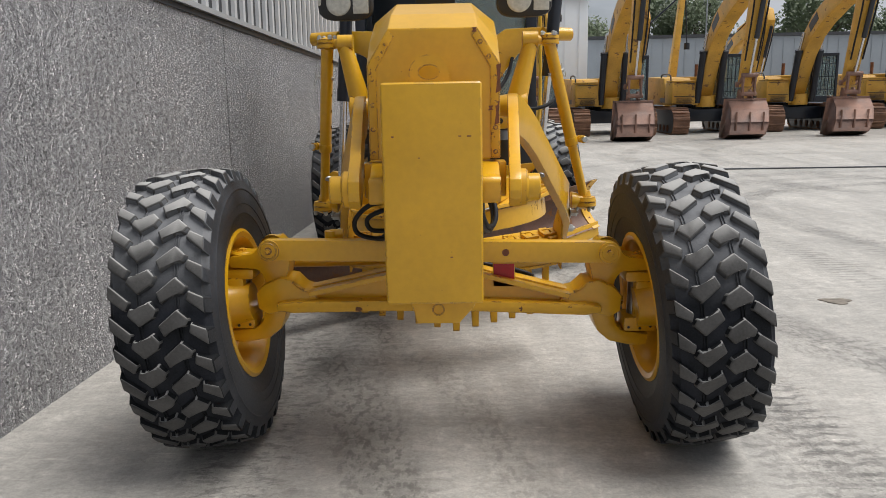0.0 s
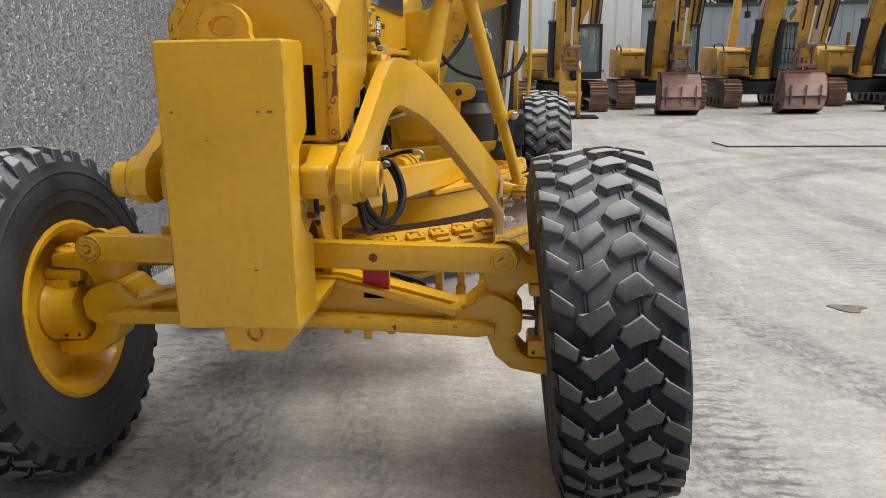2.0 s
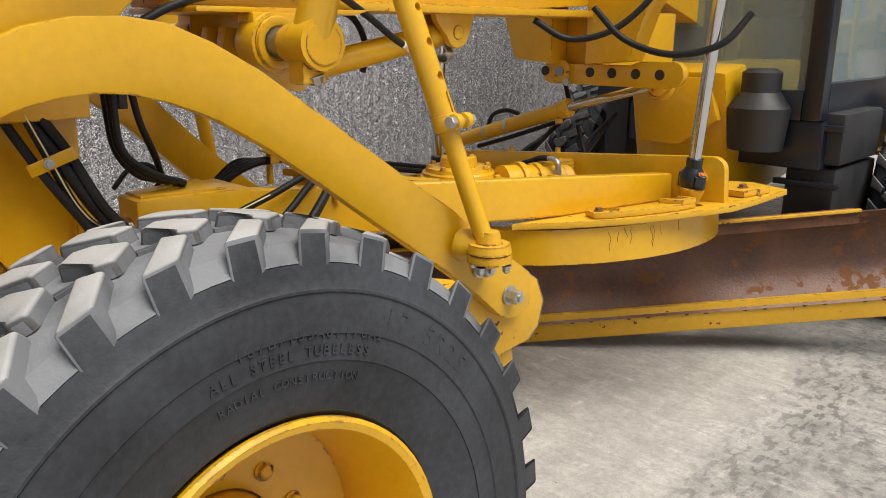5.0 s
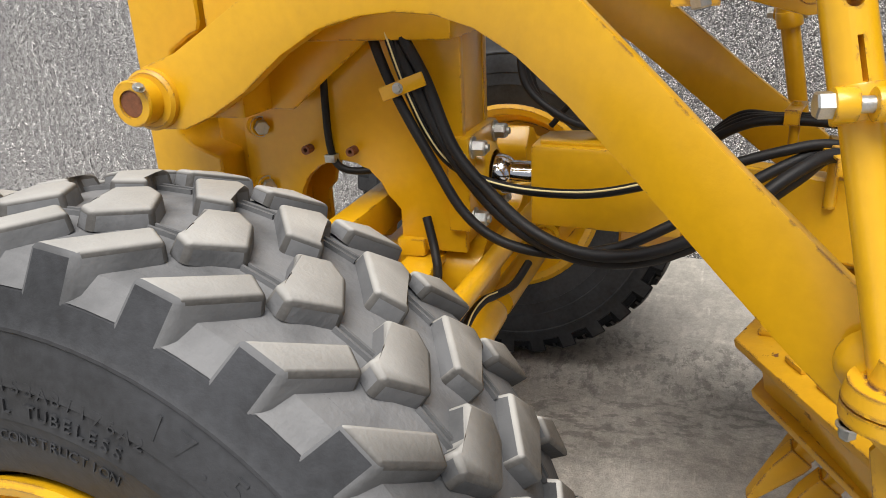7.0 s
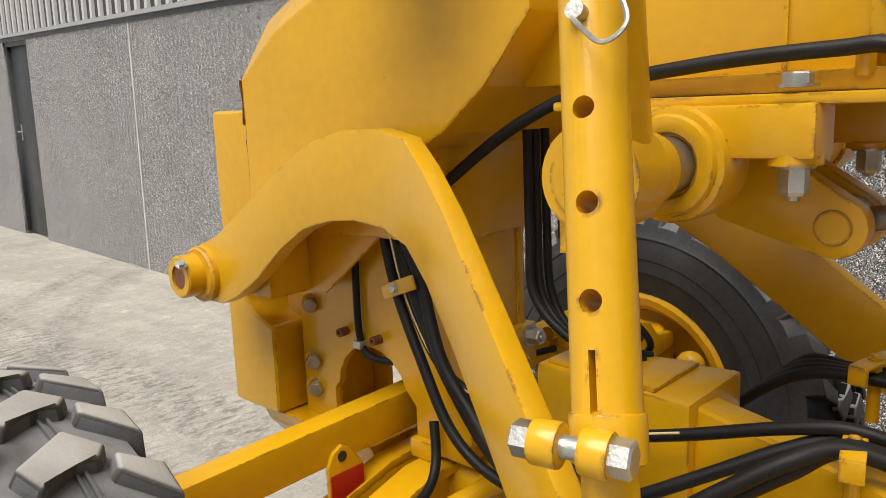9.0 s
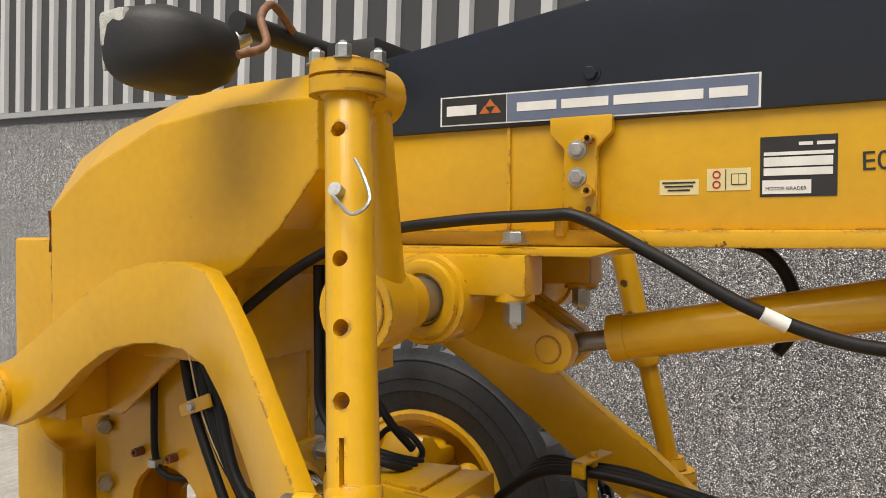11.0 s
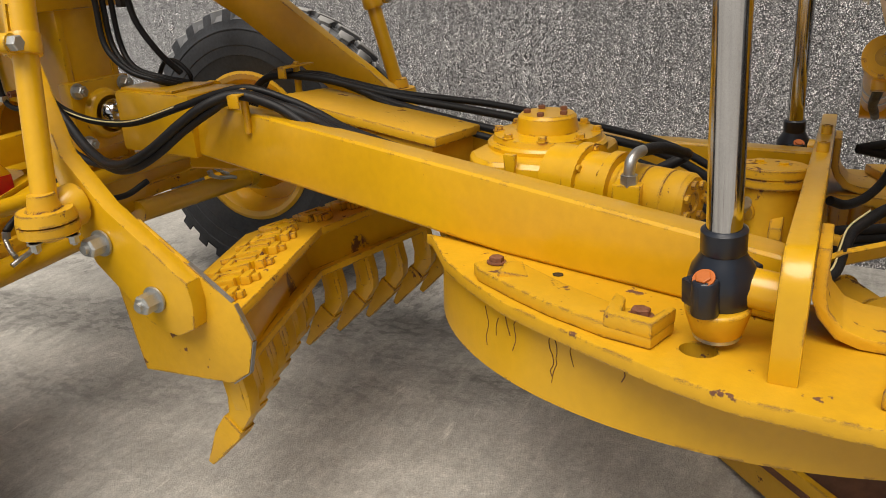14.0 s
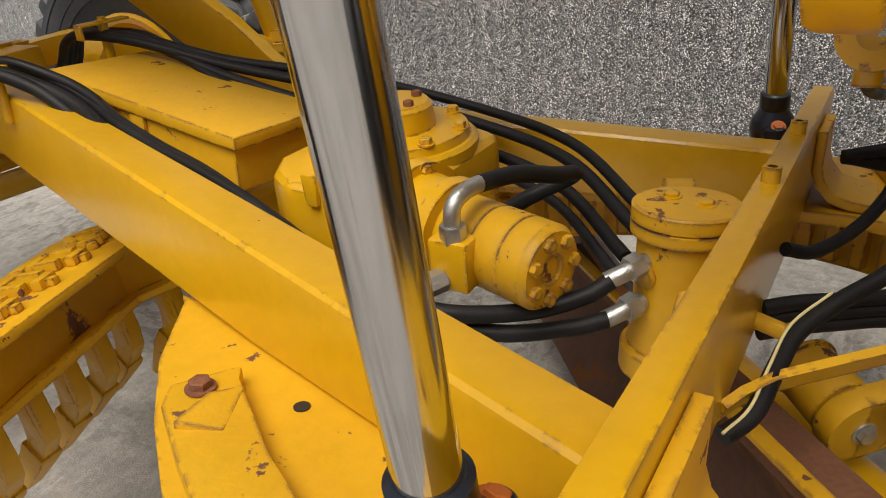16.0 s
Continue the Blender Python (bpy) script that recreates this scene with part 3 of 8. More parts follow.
# profiled sheet: flat valleys, near-black to paint in their shade, with proud ribs
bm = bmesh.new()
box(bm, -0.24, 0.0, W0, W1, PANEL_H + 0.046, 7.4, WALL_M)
part("sheet", bm, CLAD_SHADE, wall, "recessed valley of the grey profiled sheet, painted dark as shade")
bm = bmesh.new()
pitch = 0.25
box(bm, -0.002, 0.032, -0.045, 0.045, PANEL_H + 0.05, 7.38)
for v in bm.verts:
    if v.co.x > 0.02:
        v.co.y *= 0.72
rib = part("rib", bm, CLADDING, wall, "light grey standing rib")
rib.matrix_basis = WALL_M @ Matrix.Translation((0, W0 + pitch / 2, 0))
k = 1
while W0 + pitch * (k + 0.5) < W1:
    share(rib, WALL_M @ Matrix.Translation((0, W0 + pitch * (k + 0.5), 0)))
    k += 1
bm = bmesh.new()
box(bm, -9.0, -0.23, W1 - 0.22, W1, -0.7, 7.4, WALL_M)
tagged(part("wall_end", bm, FAR_WALL), "plain grey end wall of the hall", "wall", kind="structure")
bm = bmesh.new()
box(bm, -9.0, 0.05, W0, W1, 7.4, 7.6, WALL_M)
tagged(part("roof", bm, FLASHING), "flat dark roof edge of the hall", "roof", kind="structure")
# steel door in the wall
door = tagged(empty("door_1"), "closed anthracite steel door with a lever handle", "door", kind="structure")
bm = bmesh.new()
box(bm, -0.12, -0.075, DOOR0 + 0.07, DOOR1 - 0.07, -0.4, DOOR_H - 0.07, WALL_M)
part("door_leaf", bm, DOORGREY, door, bevel=0.004)
bm = bmesh.new()
box(bm, -0.14, -0.02, DOOR0, DOOR0 + 0.07, -0.4, DOOR_H, WALL_M)
box(bm, -0.14, -0.02, DOOR1 - 0.07, DOOR1, -0.4, DOOR_H, WALL_M)
box(bm, -0.14, -0.02, DOOR0 + 0.07, DOOR1 - 0.07, DOOR_H - 0.07, DOOR_H, WALL_M)
part("door_frame", bm, DOORGREY, door)
bm = bmesh.new()
rod(bm, WALL_M @ Vector((-0.075, -11.68, 1.15)), WALL_M @ Vector((-0.02, -11.68, 1.15)), 0.012, n=12)
rod(bm, WALL_M @ Vector((-0.02, -11.69, 1.15)), WALL_M @ Vector((-0.02, -11.55, 1.15)), 0.011, n=12)
box(bm, -0.076, -0.068, -11.71, -11.65, 1.02, 1.26, WALL_M)
part("door_handle", bm, ZINC, door, "steel lever handle on a long plate", bevel=0.002)

# ---------------- the grader ----------------
G = tagged(empty("motor_grader"), "yellow motor grader with scarifier parked on the concrete yard", "motor grader")

# ---- wheels ----
R_TYRE = 0.678
LATHE_X = Matrix.Rotation(radians(90), 4, "Y")


# one row of the tread, across (0 inner, 1 outer) and along the tyre (in pitches): two shoulder lugs and two bent blocks
TREAD_ROW = (
    (True, ((0.0, 0.53), (0.175, 0.05), (0.150, -0.215), (0.0, 0.03))),
    (False, ((0.168, -0.34), (0.215, -0.14), (0.308, -0.165), (0.428, 0.10), (0.476, -0.245), (0.276, -0.675))),
    (False, ((0.484, 0.26), (0.530, 0.49), (0.672, 0.72), (0.790, 0.35), (0.758, 0.145), (0.685, 0.205), (0.560, -0.01))),
    (True, ((0.821, 0.20), (1.0, -0.23), (1.0, -0.69), (0.766, -0.06))),
)


def tread_mesh():
    """Rows of two bent middle blocks between slanting shoulder lugs, wide grooves; flanks carry the second material."""
    bm, count, r0 = bmesh.new(), 31, 0.648
    pitch = 2 * math.pi / count
    for i in range(count):
        for shoulder, ring in TREAD_ROW:
            top, low = [], []
            cu, cv = sum(u for u, _ in ring) / len(ring), sum(v for _, v in ring) / len(ring)
            jit = random.uniform(-0.0012, 0.0012)
            for u, v in ring:
                x = (u - 0.5) * 0.402
                rt = R_TYRE - 0.020 * (abs(x) / 0.2) ** 2.4 + jit
                ang = (i + v) * pitch
                top.append(bm.verts.new((x, rt * math.sin(ang), rt * math.cos(ang))))
                d = math.hypot((u - cu) * 0.40, (v - cv) * 0.137)
                grow = 1 + 0.007 / d
                u2, v2 = cu + (u - cu) * grow, cv + (v - cv) * grow
                x2, rb = (u2 - 0.5) * 0.402, r0
                if shoulder and u in (0.0, 1.0):
                    x2, rb = math.copysign(0.2150, x), 0.599
                    v2 = cv + (v - cv) * 1.12
                ang2 = (i + v2) * pitch
                low.append(bm.verts.new((x2, rb * math.sin(ang2), rb * math.cos(ang2))))
            bm.faces.new(top)
            n = len(top)
            for k in range(n):
                j = (k + 1) % n
                outer = shoulder and ring[k][0] in (0.0, 1.0) and ring[j][0] == ring[k][0]
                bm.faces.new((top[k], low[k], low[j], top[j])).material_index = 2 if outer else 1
    es = [e for e in bm.edges if len(e.link_faces) == 2]
    bmesh.ops.bevel(bm, geom=es, offset=0.0070, segments=3, profile=0.5, affect="EDGES", clamp_overlap=True)
    # thin paired tie bars in the grooves
    for i in range(count):
        for x, off in ((-0.090, 0.08), (0.072, 0.95)):
            m = Matrix.Rotation(-pitch * (i + off), 4, "X")
            for d in (-0.006, 0.006):
                box(bm, x + d - 0.0022, x + d + 0.0022, -0.030, 0.030, 0.642, 0.656, m)
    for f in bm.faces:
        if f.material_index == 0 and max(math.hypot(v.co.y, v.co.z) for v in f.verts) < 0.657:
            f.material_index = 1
    return bm


def arc_text(text, size, radius, mid, bm, x):
    """Raised letters on the outer sidewall, along a circle."""
    step = size * 0.72 / radius
    start = mid - step * (len(text) - 1) / 2
    for k, ch in enumerate(text):
        if ch == " ":
            continue
        a = start + step * k
        m = Matrix(((0, 0, 1, x), (1, 0, 0, 0), (0, 1, 0, 0), (0, 0, 0, 1)))
        m = Matrix.Rotation(-a, 4, "X") @ Matrix.Translation((0, 0, radius)) @ m
        lm = letters(ch, size, m, 0.0014)
        tmp = bpy.data.meshes.new("tmp")
        lm.to_mesh(tmp)
        bm.from_mesh(tmp)
        bpy.data.meshes.remove(tmp)
        lm.free()


def build_wheel():
    bm = bmesh.new()
    lathe(bm, [(0.185, 0.310), (0.198, 0.316), (0.203, 0.330), (0.198, 0.338), (0.190, 0.338), (0.182, 0.334), (0.172, 0.328), (0.150, 0.318),
               (0.06, 0.300), (-0.08, 0.300), (-0.160, 0.318), (-0.178, 0.340), (-0.186, 0.366), (-0.198, 0.366), (-0.205, 0.350), (-0.196, 0.326),
               (-0.160, 0.305), (-0.05, 0.282), (0.05, 0.282), (0.150, 0.302), (0.185, 0.310)], LATHE_X, 64)
    lathe(bm, [(-0.030, 0.292), (-0.042, 0.230), (-0.065, 0.130), (-0.090, 0.130), (-0.070, 0.230), (-0.060, 0.292)], LATHE_X, 48)
    wheel = part("wheel", bm, YELLOW, G, "yellow steel rim with a black chevron-block tyre")
    bm = bmesh.new()
    half = [(0.168, 0.330), (0.188, 0.345), (0.206, 0.400), (0.219, 0.440), (0.2215, 0.4405), (0.2235, 0.484), (0.2265, 0.487), (0.2270, 0.520), (0.2255, 0.540),
            (0.2240, 0.549), (0.2235, 0.553), (0.2268, 0.5565), (0.2268, 0.561), (0.2225, 0.567), (0.2180, 0.588), (0.2140, 0.601), (0.2000, 0.607), (0.1860, 0.628), (0.160, 0.638), (0.10, 0.642)]
    prof = half + [(0, 0.643)] + [(-h, r) for h, r in half[::-1]]
    lathe(bm, prof, LATHE_X, 96)
    part("tyre", bm, RUBBER, wheel, "black rubber carcass with dusty sidewall")
    tread = part("tread", tread_mesh(), TREAD, wheel, "dusty grey chevron tread blocks, upward faces painted lighter as if lit", sharp=40)
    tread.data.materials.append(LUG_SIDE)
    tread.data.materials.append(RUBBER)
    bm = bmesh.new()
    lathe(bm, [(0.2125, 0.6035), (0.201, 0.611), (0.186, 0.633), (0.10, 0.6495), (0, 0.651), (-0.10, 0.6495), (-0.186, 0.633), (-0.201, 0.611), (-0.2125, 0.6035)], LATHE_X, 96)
    part("groove_floor", bm, GROOVE, wheel, "dusty groove floor painted dark as shade, greyer on the upper tyre")
    bm = bmesh.new()
    for mid in (0.0, 2.1, 4.2):
        arc_text("17.5R25", 0.050, 0.520, mid + 0.62, bm, 0.2262)
        arc_text("167B/153A8/176A2", 0.026, 0.488, mid + 0.10, bm, 0.2256)
        arc_text("ALL STEEL TUBELESS", 0.024, 0.459, mid + 0.02, bm, 0.2242)
        arc_text("RADIAL CONSTRUCTION", 0.020, 0.412, mid + 0.02, bm, 0.2122)
    tagged(part("lettering", bm, RUBBER, wheel, "raised rubber size lettering"), kind="stuff")
    bm = bmesh.new()
    lathe(bm, [(0.03, 0.0), (0.03, 0.07), (0.015, 0.10), (-0.04, 0.125), (-0.10, 0.125), (-0.13, 0.105), (-0.22, 0.095), (-0.22, 0.0)], LATHE_X, 32)
    part("hub", bm, YELLOW, wheel)
    nut = None
    for k in range(10):
        a = 2 * math.pi * k / 10
        p = (-0.054, 0.175 * math.sin(a), 0.175 * math.cos(a))
        nut = bolt("lug_nut", p, (1, 0, 0), 0.016, wheel, YELLOW_WORN) if nut is None else share(nut, Matrix.Rotation(-a, 4, "X"), wheel)
    return wheel


def place_wheel(src, m):
    w = share(src, m, G)
    for c in src.children:
        share(c, c.matrix_basis.copy(), w)
    return w


LEAN = Matrix.Rotation(radians(-5.4), 4, "Y")
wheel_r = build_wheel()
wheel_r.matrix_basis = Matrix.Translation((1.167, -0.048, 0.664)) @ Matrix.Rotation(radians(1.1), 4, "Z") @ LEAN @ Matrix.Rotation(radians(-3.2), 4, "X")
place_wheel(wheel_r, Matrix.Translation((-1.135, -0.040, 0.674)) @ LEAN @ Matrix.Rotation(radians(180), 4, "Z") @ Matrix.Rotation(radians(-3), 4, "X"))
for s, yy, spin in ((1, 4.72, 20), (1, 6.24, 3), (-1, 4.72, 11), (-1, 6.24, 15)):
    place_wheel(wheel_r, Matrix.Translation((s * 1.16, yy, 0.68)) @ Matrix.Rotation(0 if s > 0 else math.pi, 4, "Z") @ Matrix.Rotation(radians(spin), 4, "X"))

# ---- front axle ----
AX = Matrix.Translation((0, 0, 0.85)) @ Matrix.Rotation(radians(1.3), 4, "Y") @ Matrix.Translation((0, 0, -0.85))


def tilt(bm):
    bm.transform(AX)
    return bm


# two upright webs side by side under sloping top strips, an open slot between them, forged ends
bm = bmesh.new()
web = [(-0.66, 0.735), (-0.58, 0.745), (-0.18, 0.835), (0.18, 0.835), (0.58, 0.745), (0.66, 0.735)]
prism(bm, web + [(0.66, 0.69), (-0.66, 0.69)], Matrix.Translation((0, 0.045, 0)) @ XZ, 0.06)
axle = part("axle_beam", tilt(bm), YELLOW, G, "tapered yellow front axle of two slotted beams", bevel=0.008)
bm = bmesh.new()
prism(bm, web + [(0.66, 0.69), (-0.66, 0.69)], Matrix.Translation((0, -0.078, 0)) @ XZ, 0.022)
part("front_web", tilt(bm), YELLOW, axle, bevel=0.004)
strip = [(-0.63, 0.748), (-0.57, 0.762), (-0.17, 0.857), (0.17, 0.857), (0.57, 0.762), (0.63, 0.748), (0.62, 0.722), (0.565, 0.738), (0.17, 0.833), (-0.17, 0.833), (-0.565, 0.738), (-0.62, 0.722)]
for y, w in ((0.060, 0.095), (-0.078, 0.062)):
    bm = bmesh.new()
    prism(bm, strip, Matrix.Translation((0, y, 0)) @ XZ, w)
    part("top_flange", tilt(bm), YELLOW, axle, "sloping yellow top flange", bevel=0.004)
sole = [(-0.775, 0.662), (-0.775, 0.694), (-0.70, 0.706), (-0.22, 0.718), (0.22, 0.718), (0.70, 0.706), (0.775, 0.694), (0.775, 0.662), (0.70, 0.650), (0.22, 0.664), (-0.22, 0.664), (-0.70, 0.650)]
for y, w in ((0.070, 0.105), (-0.075, 0.090)):
    bm = bmesh.new()
    prism(bm, sole, Matrix.Translation((0, y, 0)) @ XZ, w)
    part("lower_flange", tilt(bm), YELLOW_WORN, axle, "worn yellow lower flange", bevel=0.009)
for s in (-1, 1):
    bm = bmesh.new()
    prism(bm, [(s * 0.575, 0.70), (s * 0.60, 0.745), (s * 0.655, 0.752), (s * 0.705, 0.802), (s * 0.765, 0.812), (s * 0.845, 0.778), (s * 0.880, 0.735), (s * 0.875, 0.66), (s * 0.83, 0.63), (s * 0.75, 0.645)], Matrix.Translation((0, 0.085, 0)) @ XZ, 0.205)
    part("forged_end", tilt(bm), YELLOW, axle, "forged yellow axle end with weld bead", bevel=0.014)
    bm = bmesh.new()
    tube(bm, [AX @ Vector((s * q, -0.126, z)) for q, z in ((0.645, 0.757), (0.675, 0.772), (0.70, 0.796))], 0.007, 8, 4)
    part("weld_bead", bm, YELLOW_WORN, axle)
# swivel tube of the axle behind the counterweight
bm = bmesh.new()
lathe(bm, [(-0.24, 0.075), (-0.05, 0.085), (-0.02, 0.105), (0.16, 0.105)], axis_pose((0, 0.0, 0.775), (0, 1, 0.775)), 36, True)
part("swivel_tube", tilt(bm), YELLOW, axle, "yellow axle swivel tube")
bm = bmesh.new()
prism(bm, [(-0.120, 0.862), (0.172, 0.862), (0.150, 0.812), (0.092, 0.748), (-0.080, 0.748), (-0.108, 0.842)], Matrix.Translation((0, -0.16, 0)) @ XZ, 0.475)
part("pivot_block", bm, YELLOW, axle, "chamfered yellow pivot block under the counterweight", bevel=0.006)
bm = bmesh.new()
lathe(bm, [(0, 0.026), (0.004, 0.026), (0.004, 0.020), (-0.004, 0.020), (-0.004, 0.006), (-0.010, 0.0)], axis_pose((0.006, -0.636, 0.808), (0.006, -1, 0.808)), 28)
part("pivot_pin", bm, YELLOW_WORN, axle)

bm = bmesh.new()
outline = arc(0.80, 0.957, 0.050, -90, 90, 10) + arc(-0.80, 0.957, 0.050, 90, 270, 10)
prism(bm, outline, Matrix.Translation((0, -0.10, 0)) @ XZ, 0.07)
lean = part("lean_bar", tilt(bm), YELLOW, G, "yellow wheel lean bar", bevel=0.005)
for s in (-1, 1):
    bm = bmesh.new()
    lathe(bm, [(0, 0.052), (0.008, 0.050), (0.008, 0.040), (0.012, 0.036), (0.012, 0.0)], axis_pose((s * 0.80, -0.17, 0.957), (s * 0.80, -1, 0.957)), 32)
    part("pin_cap", tilt(bm), YELLOW_WORN, lean)
    o = bolt("bolt", AX @ Vector((s * 0.80, -0.182, 0.957)), (0, -1, 0), 0.014, lean, YELLOW_WORN)
    bm = bmesh.new()
    lathe(bm, [(0, 0.062), (0.03, 0.062), (0.03, 0.0)], axis_pose((s * 0.80, -0.10, 0.957), (s * 0.80, 1, 0.957)), 24)
    part("bushing", tilt(bm), YELLOW, lean)
bm = bmesh.new()
lathe(bm, [(0, 0.017), (0.002, 0.017), (0.002, 0.0)], axis_pose((0.315, -0.17, 0.948), (0.315, -1, 0.948)), 20)
part("bar_hole", bm, RUST_BOLT, lean, "rusty threaded hole")

# steering knuckles
for s in (-1, 1):
    bm = bmesh.new()
    pts = [(.72, .93), (.72, .88), (.74, .80), (.735, .72), (.745, .62), (.775, .545), (.835, .495), (.90, .482), (1.02, .478), (1.03, .535), (.90, .550),
           (.865, .585), (.850, .66), (.850, .80), (.88, .843), (1.02, .850), (1.02, .905), (.90, .925), (.85, .98), (.78, 1.0)]
    prism(bm, [(s * x, z) for x, z in pts], Matrix.Translation((0, 0.09, 0)) @ XZ, 0.17)
    yoke = part("yoke", tilt(bm), YELLOW, G, "cast yellow kingpin yoke", bevel=0.018)
    bm = bmesh.new()
    lathe(bm, [(0, 0.068), (0.05, 0.068), (0.058, 0.056), (0.058, 0.0)], axis_pose((s * 0.965, 0, 0.865), (s * 0.965, 0, 2)), 32)
    part("kingpin_cap", tilt(bm), YELLOW, yoke)
    bolt("bolt", AX @ Vector((s * 0.965, -0.02, 0.922)), (0, 0, 1), 0.018, yoke, YELLOW_WORN)
    bm = bmesh.new()
    lathe(bm, [(0, 0.0), (0, 0.070), (0.05, 0.070), (0.05, 0.0)], axis_pose((s * 0.965, 0, 0.475), (s * 0.965, 0, 2)), 32)
    part("lower_boss", tilt(bm), YELLOW, yoke)
    bm = bmesh.new()
    box(bm, min(s * 0.90, s * 1.06), max(s * 0.90, s * 1.06), -0.075, 0.075, 0.79, 0.845)
    box(bm, min(s * 0.90, s * 1.06), max(s * 0.90, s * 1.06), -0.085, 0.085, 0.545, 0.62)
    box(bm, min(s * 0.95, s * 1.06), max(s * 0.95, s * 1.06), -0.08, 0.08, 0.60, 0.80)
    part("spindle", tilt(bm), YELLOW, yoke, "cast yellow spindle body", bevel=0.02)
    bm = bmesh.new()
    rod(bm, (s * 0.965, 0, 0.60), (s * 0.965, 0, 0.80), 0.035)
    part("kingpin", tilt(bm), BARE, yoke)
    bm = bmesh.new()
    lathe(bm, [(0, 0.032), (0.012, 0.032), (0.012, 0.024), (0.016, 0.022), (0.016, 0.0)], axis_pose((s * 0.815, -0.081, 0.712), (s * 0.815, -1, 0.712)), 28)
    part("beam_pin", tilt(bm), YELLOW_WORN, yoke, "greased pivot pin face")
    # flat black discs paint the dark of the small bores
    for dx, dz in ((0.055, -0.12), (0.11, -0.125), (0.16, -0.115)):
        bm = bmesh.new()
        lathe(bm, [(0, 0.007), (0.002, 0.007), (0.002, 0)], axis_pose((s * (0.87 + dx), -0.086, 0.69 + dz), (s * (0.87 + dx), -1, 0.69 + dz)), 12)
        part("threaded_hole", tilt(bm), INK_AND_SHADE, yoke)

# steering: tie rod and cylinders behind the axle
bm = bmesh.new()
rod(bm, (-0.90, 0.205, 0.838), (0.90, 0.185, 0.854), 0.028)
tie = part("tie_rod", bm, YELLOW, G, "yellow tubular tie rod")
for s in (-1, 1):
    bm = bmesh.new()
    bmesh.ops.create_uvsphere(bm, u_segments=20, v_segments=12, radius=0.048, matrix=Matrix.Translation((s * 0.92, 0.19, 0.85)))
    rod(bm, (s * 0.78, 0.195, 0.848), (s * 0.90, 0.19, 0.85), 0.036)
    part("rod_end", bm, YELLOW_WORN, tie)
    bm = bmesh.new()
    rod(bm, (s * 0.70, 0.165, 0.632), (s * 0.03, 0.172, 0.668), 0.042)
    lathe(bm, [(0, 0.048), (0.05, 0.048)], axis_pose((s * 0.70, 0.165, 0.632), (s * 0.03, 0.172, 0.668)), 24, True)
    cyl = part("steering_cylinder", bm, YELLOW, G, "yellow steering cylinder")
    bm = bmesh.new()
    rod(bm, (s * 0.94, 0.163, 0.620), (s * 0.69, 0.165, 0.633), 0.022)
    part("piston_rod", bm, CHROME, cyl)
    for pipe in ([(0.474, 0.143, 0.758), (0.484, 0.147, 0.732), (0.497, 0.180, 0.704), (0.506, 0.212, 0.692)], [(0.414, 0.194, 0.730), (0.424, 0.198, 0.706), (0.458, 0.214, 0.690), (0.500, 0.224, 0.684), (0.532, 0.222, 0.672)]):
        bm = bmesh.new()
        tube(bm, [(s * x, y, z) for x, y, z in pipe], 0.0085)
        rod(bm, (s * pipe[0][0], pipe[0][1], pipe[0][2]), (s * (pipe[0][0] + 0.005), pipe[0][1] + 0.001, pipe[0][2] - 0.022), 0.0135, n=6)
        part("fitting", bm, ZINC, cyl, "zinc hydraulic elbow")

# red reflector plate between axle and lean bar
bm = bmesh.new()
prism(bm, [(0.258, 0.765), (0.364, 0.765), (0.364, 0.90), (0.348, 0.93), (0.321, 0.945), (0.294, 0.93), (0.258, 0.88)], Matrix.Translation((0, -0.088, 0)) @ XZ, 0.012)
plate = part("bracket_plate", bm, YELLOW, G, "yellow lug plate with red reflectors", bevel=0.003)
for y0, y1 in ((-0.1035, -0.1005), (-0.0875, -0.0845)):
    bm = bmesh.new()
    box(bm, 0.262, 0.360, y0, y1, 0.795, 0.878)
    part("reflector", bm, RED, plate, "square red reflector")
# black plug in place of the shaded lug hole
bm = bmesh.new()
rod(bm, (0.323, -0.103, 0.918), (0.323, -0.085, 0.918), 0.013, n=18)
part("lug_hole", bm, INK_AND_SHADE, plate)

# ---- counterweight and nose ----
bm = bmesh.new()
prism(bm, [(-0.752, 0.862), (-0.530, 0.862), (-0.530, 1.120), (-0.552, 1.128), (-0.615, 1.150), (-0.650, 1.185), (-0.658, 1.225), (-0.652, 1.345), (-0.635, 1.395), (-0.580, 1.430), (-0.545, 1.445), (-0.535, 1.470), (-0.540, 1.700), (-0.552, 1.726), (-0.752, 1.726)], Matrix.Translation((-0.197, 0, 0)) @ YZ, 0.386)
weight = part("counterweight", bm, YELLOW, G, "tall yellow front counterweight slab, scratched", bevel=0.016, seg=3)
bm = bmesh.new()
box(bm, -0.10, 0.08, -0.605, -0.455, 0.90, 1.60)
part("mounting_block", bm, YELLOW, weight, bevel=0.01)
bm = bmesh.new()
cx, cz, loops = -0.012, 1.758, []
for y in (-0.635, -0.672):
    outer, inner = [], []
    for k in range(32):
        a = 2 * math.pi * k / 32
        ox, oz = 0.078 * math.cos(a), 0.072 * math.sin(a)
        if oz < -0.02:
            ox *= 1.0 + 0.6 * min(1, (-oz - 0.02) / 0.03)
        outer.append(bm.verts.new((cx + ox, y, max(cz + oz, 1.716))))
        inner.append(bm.verts.new((cx + 0.040 * math.cos(a), y, cz + 0.006 + 0.026 * math.sin(a))))
    loops.append((outer, inner))
(o0, i0), (o1, i1) = loops
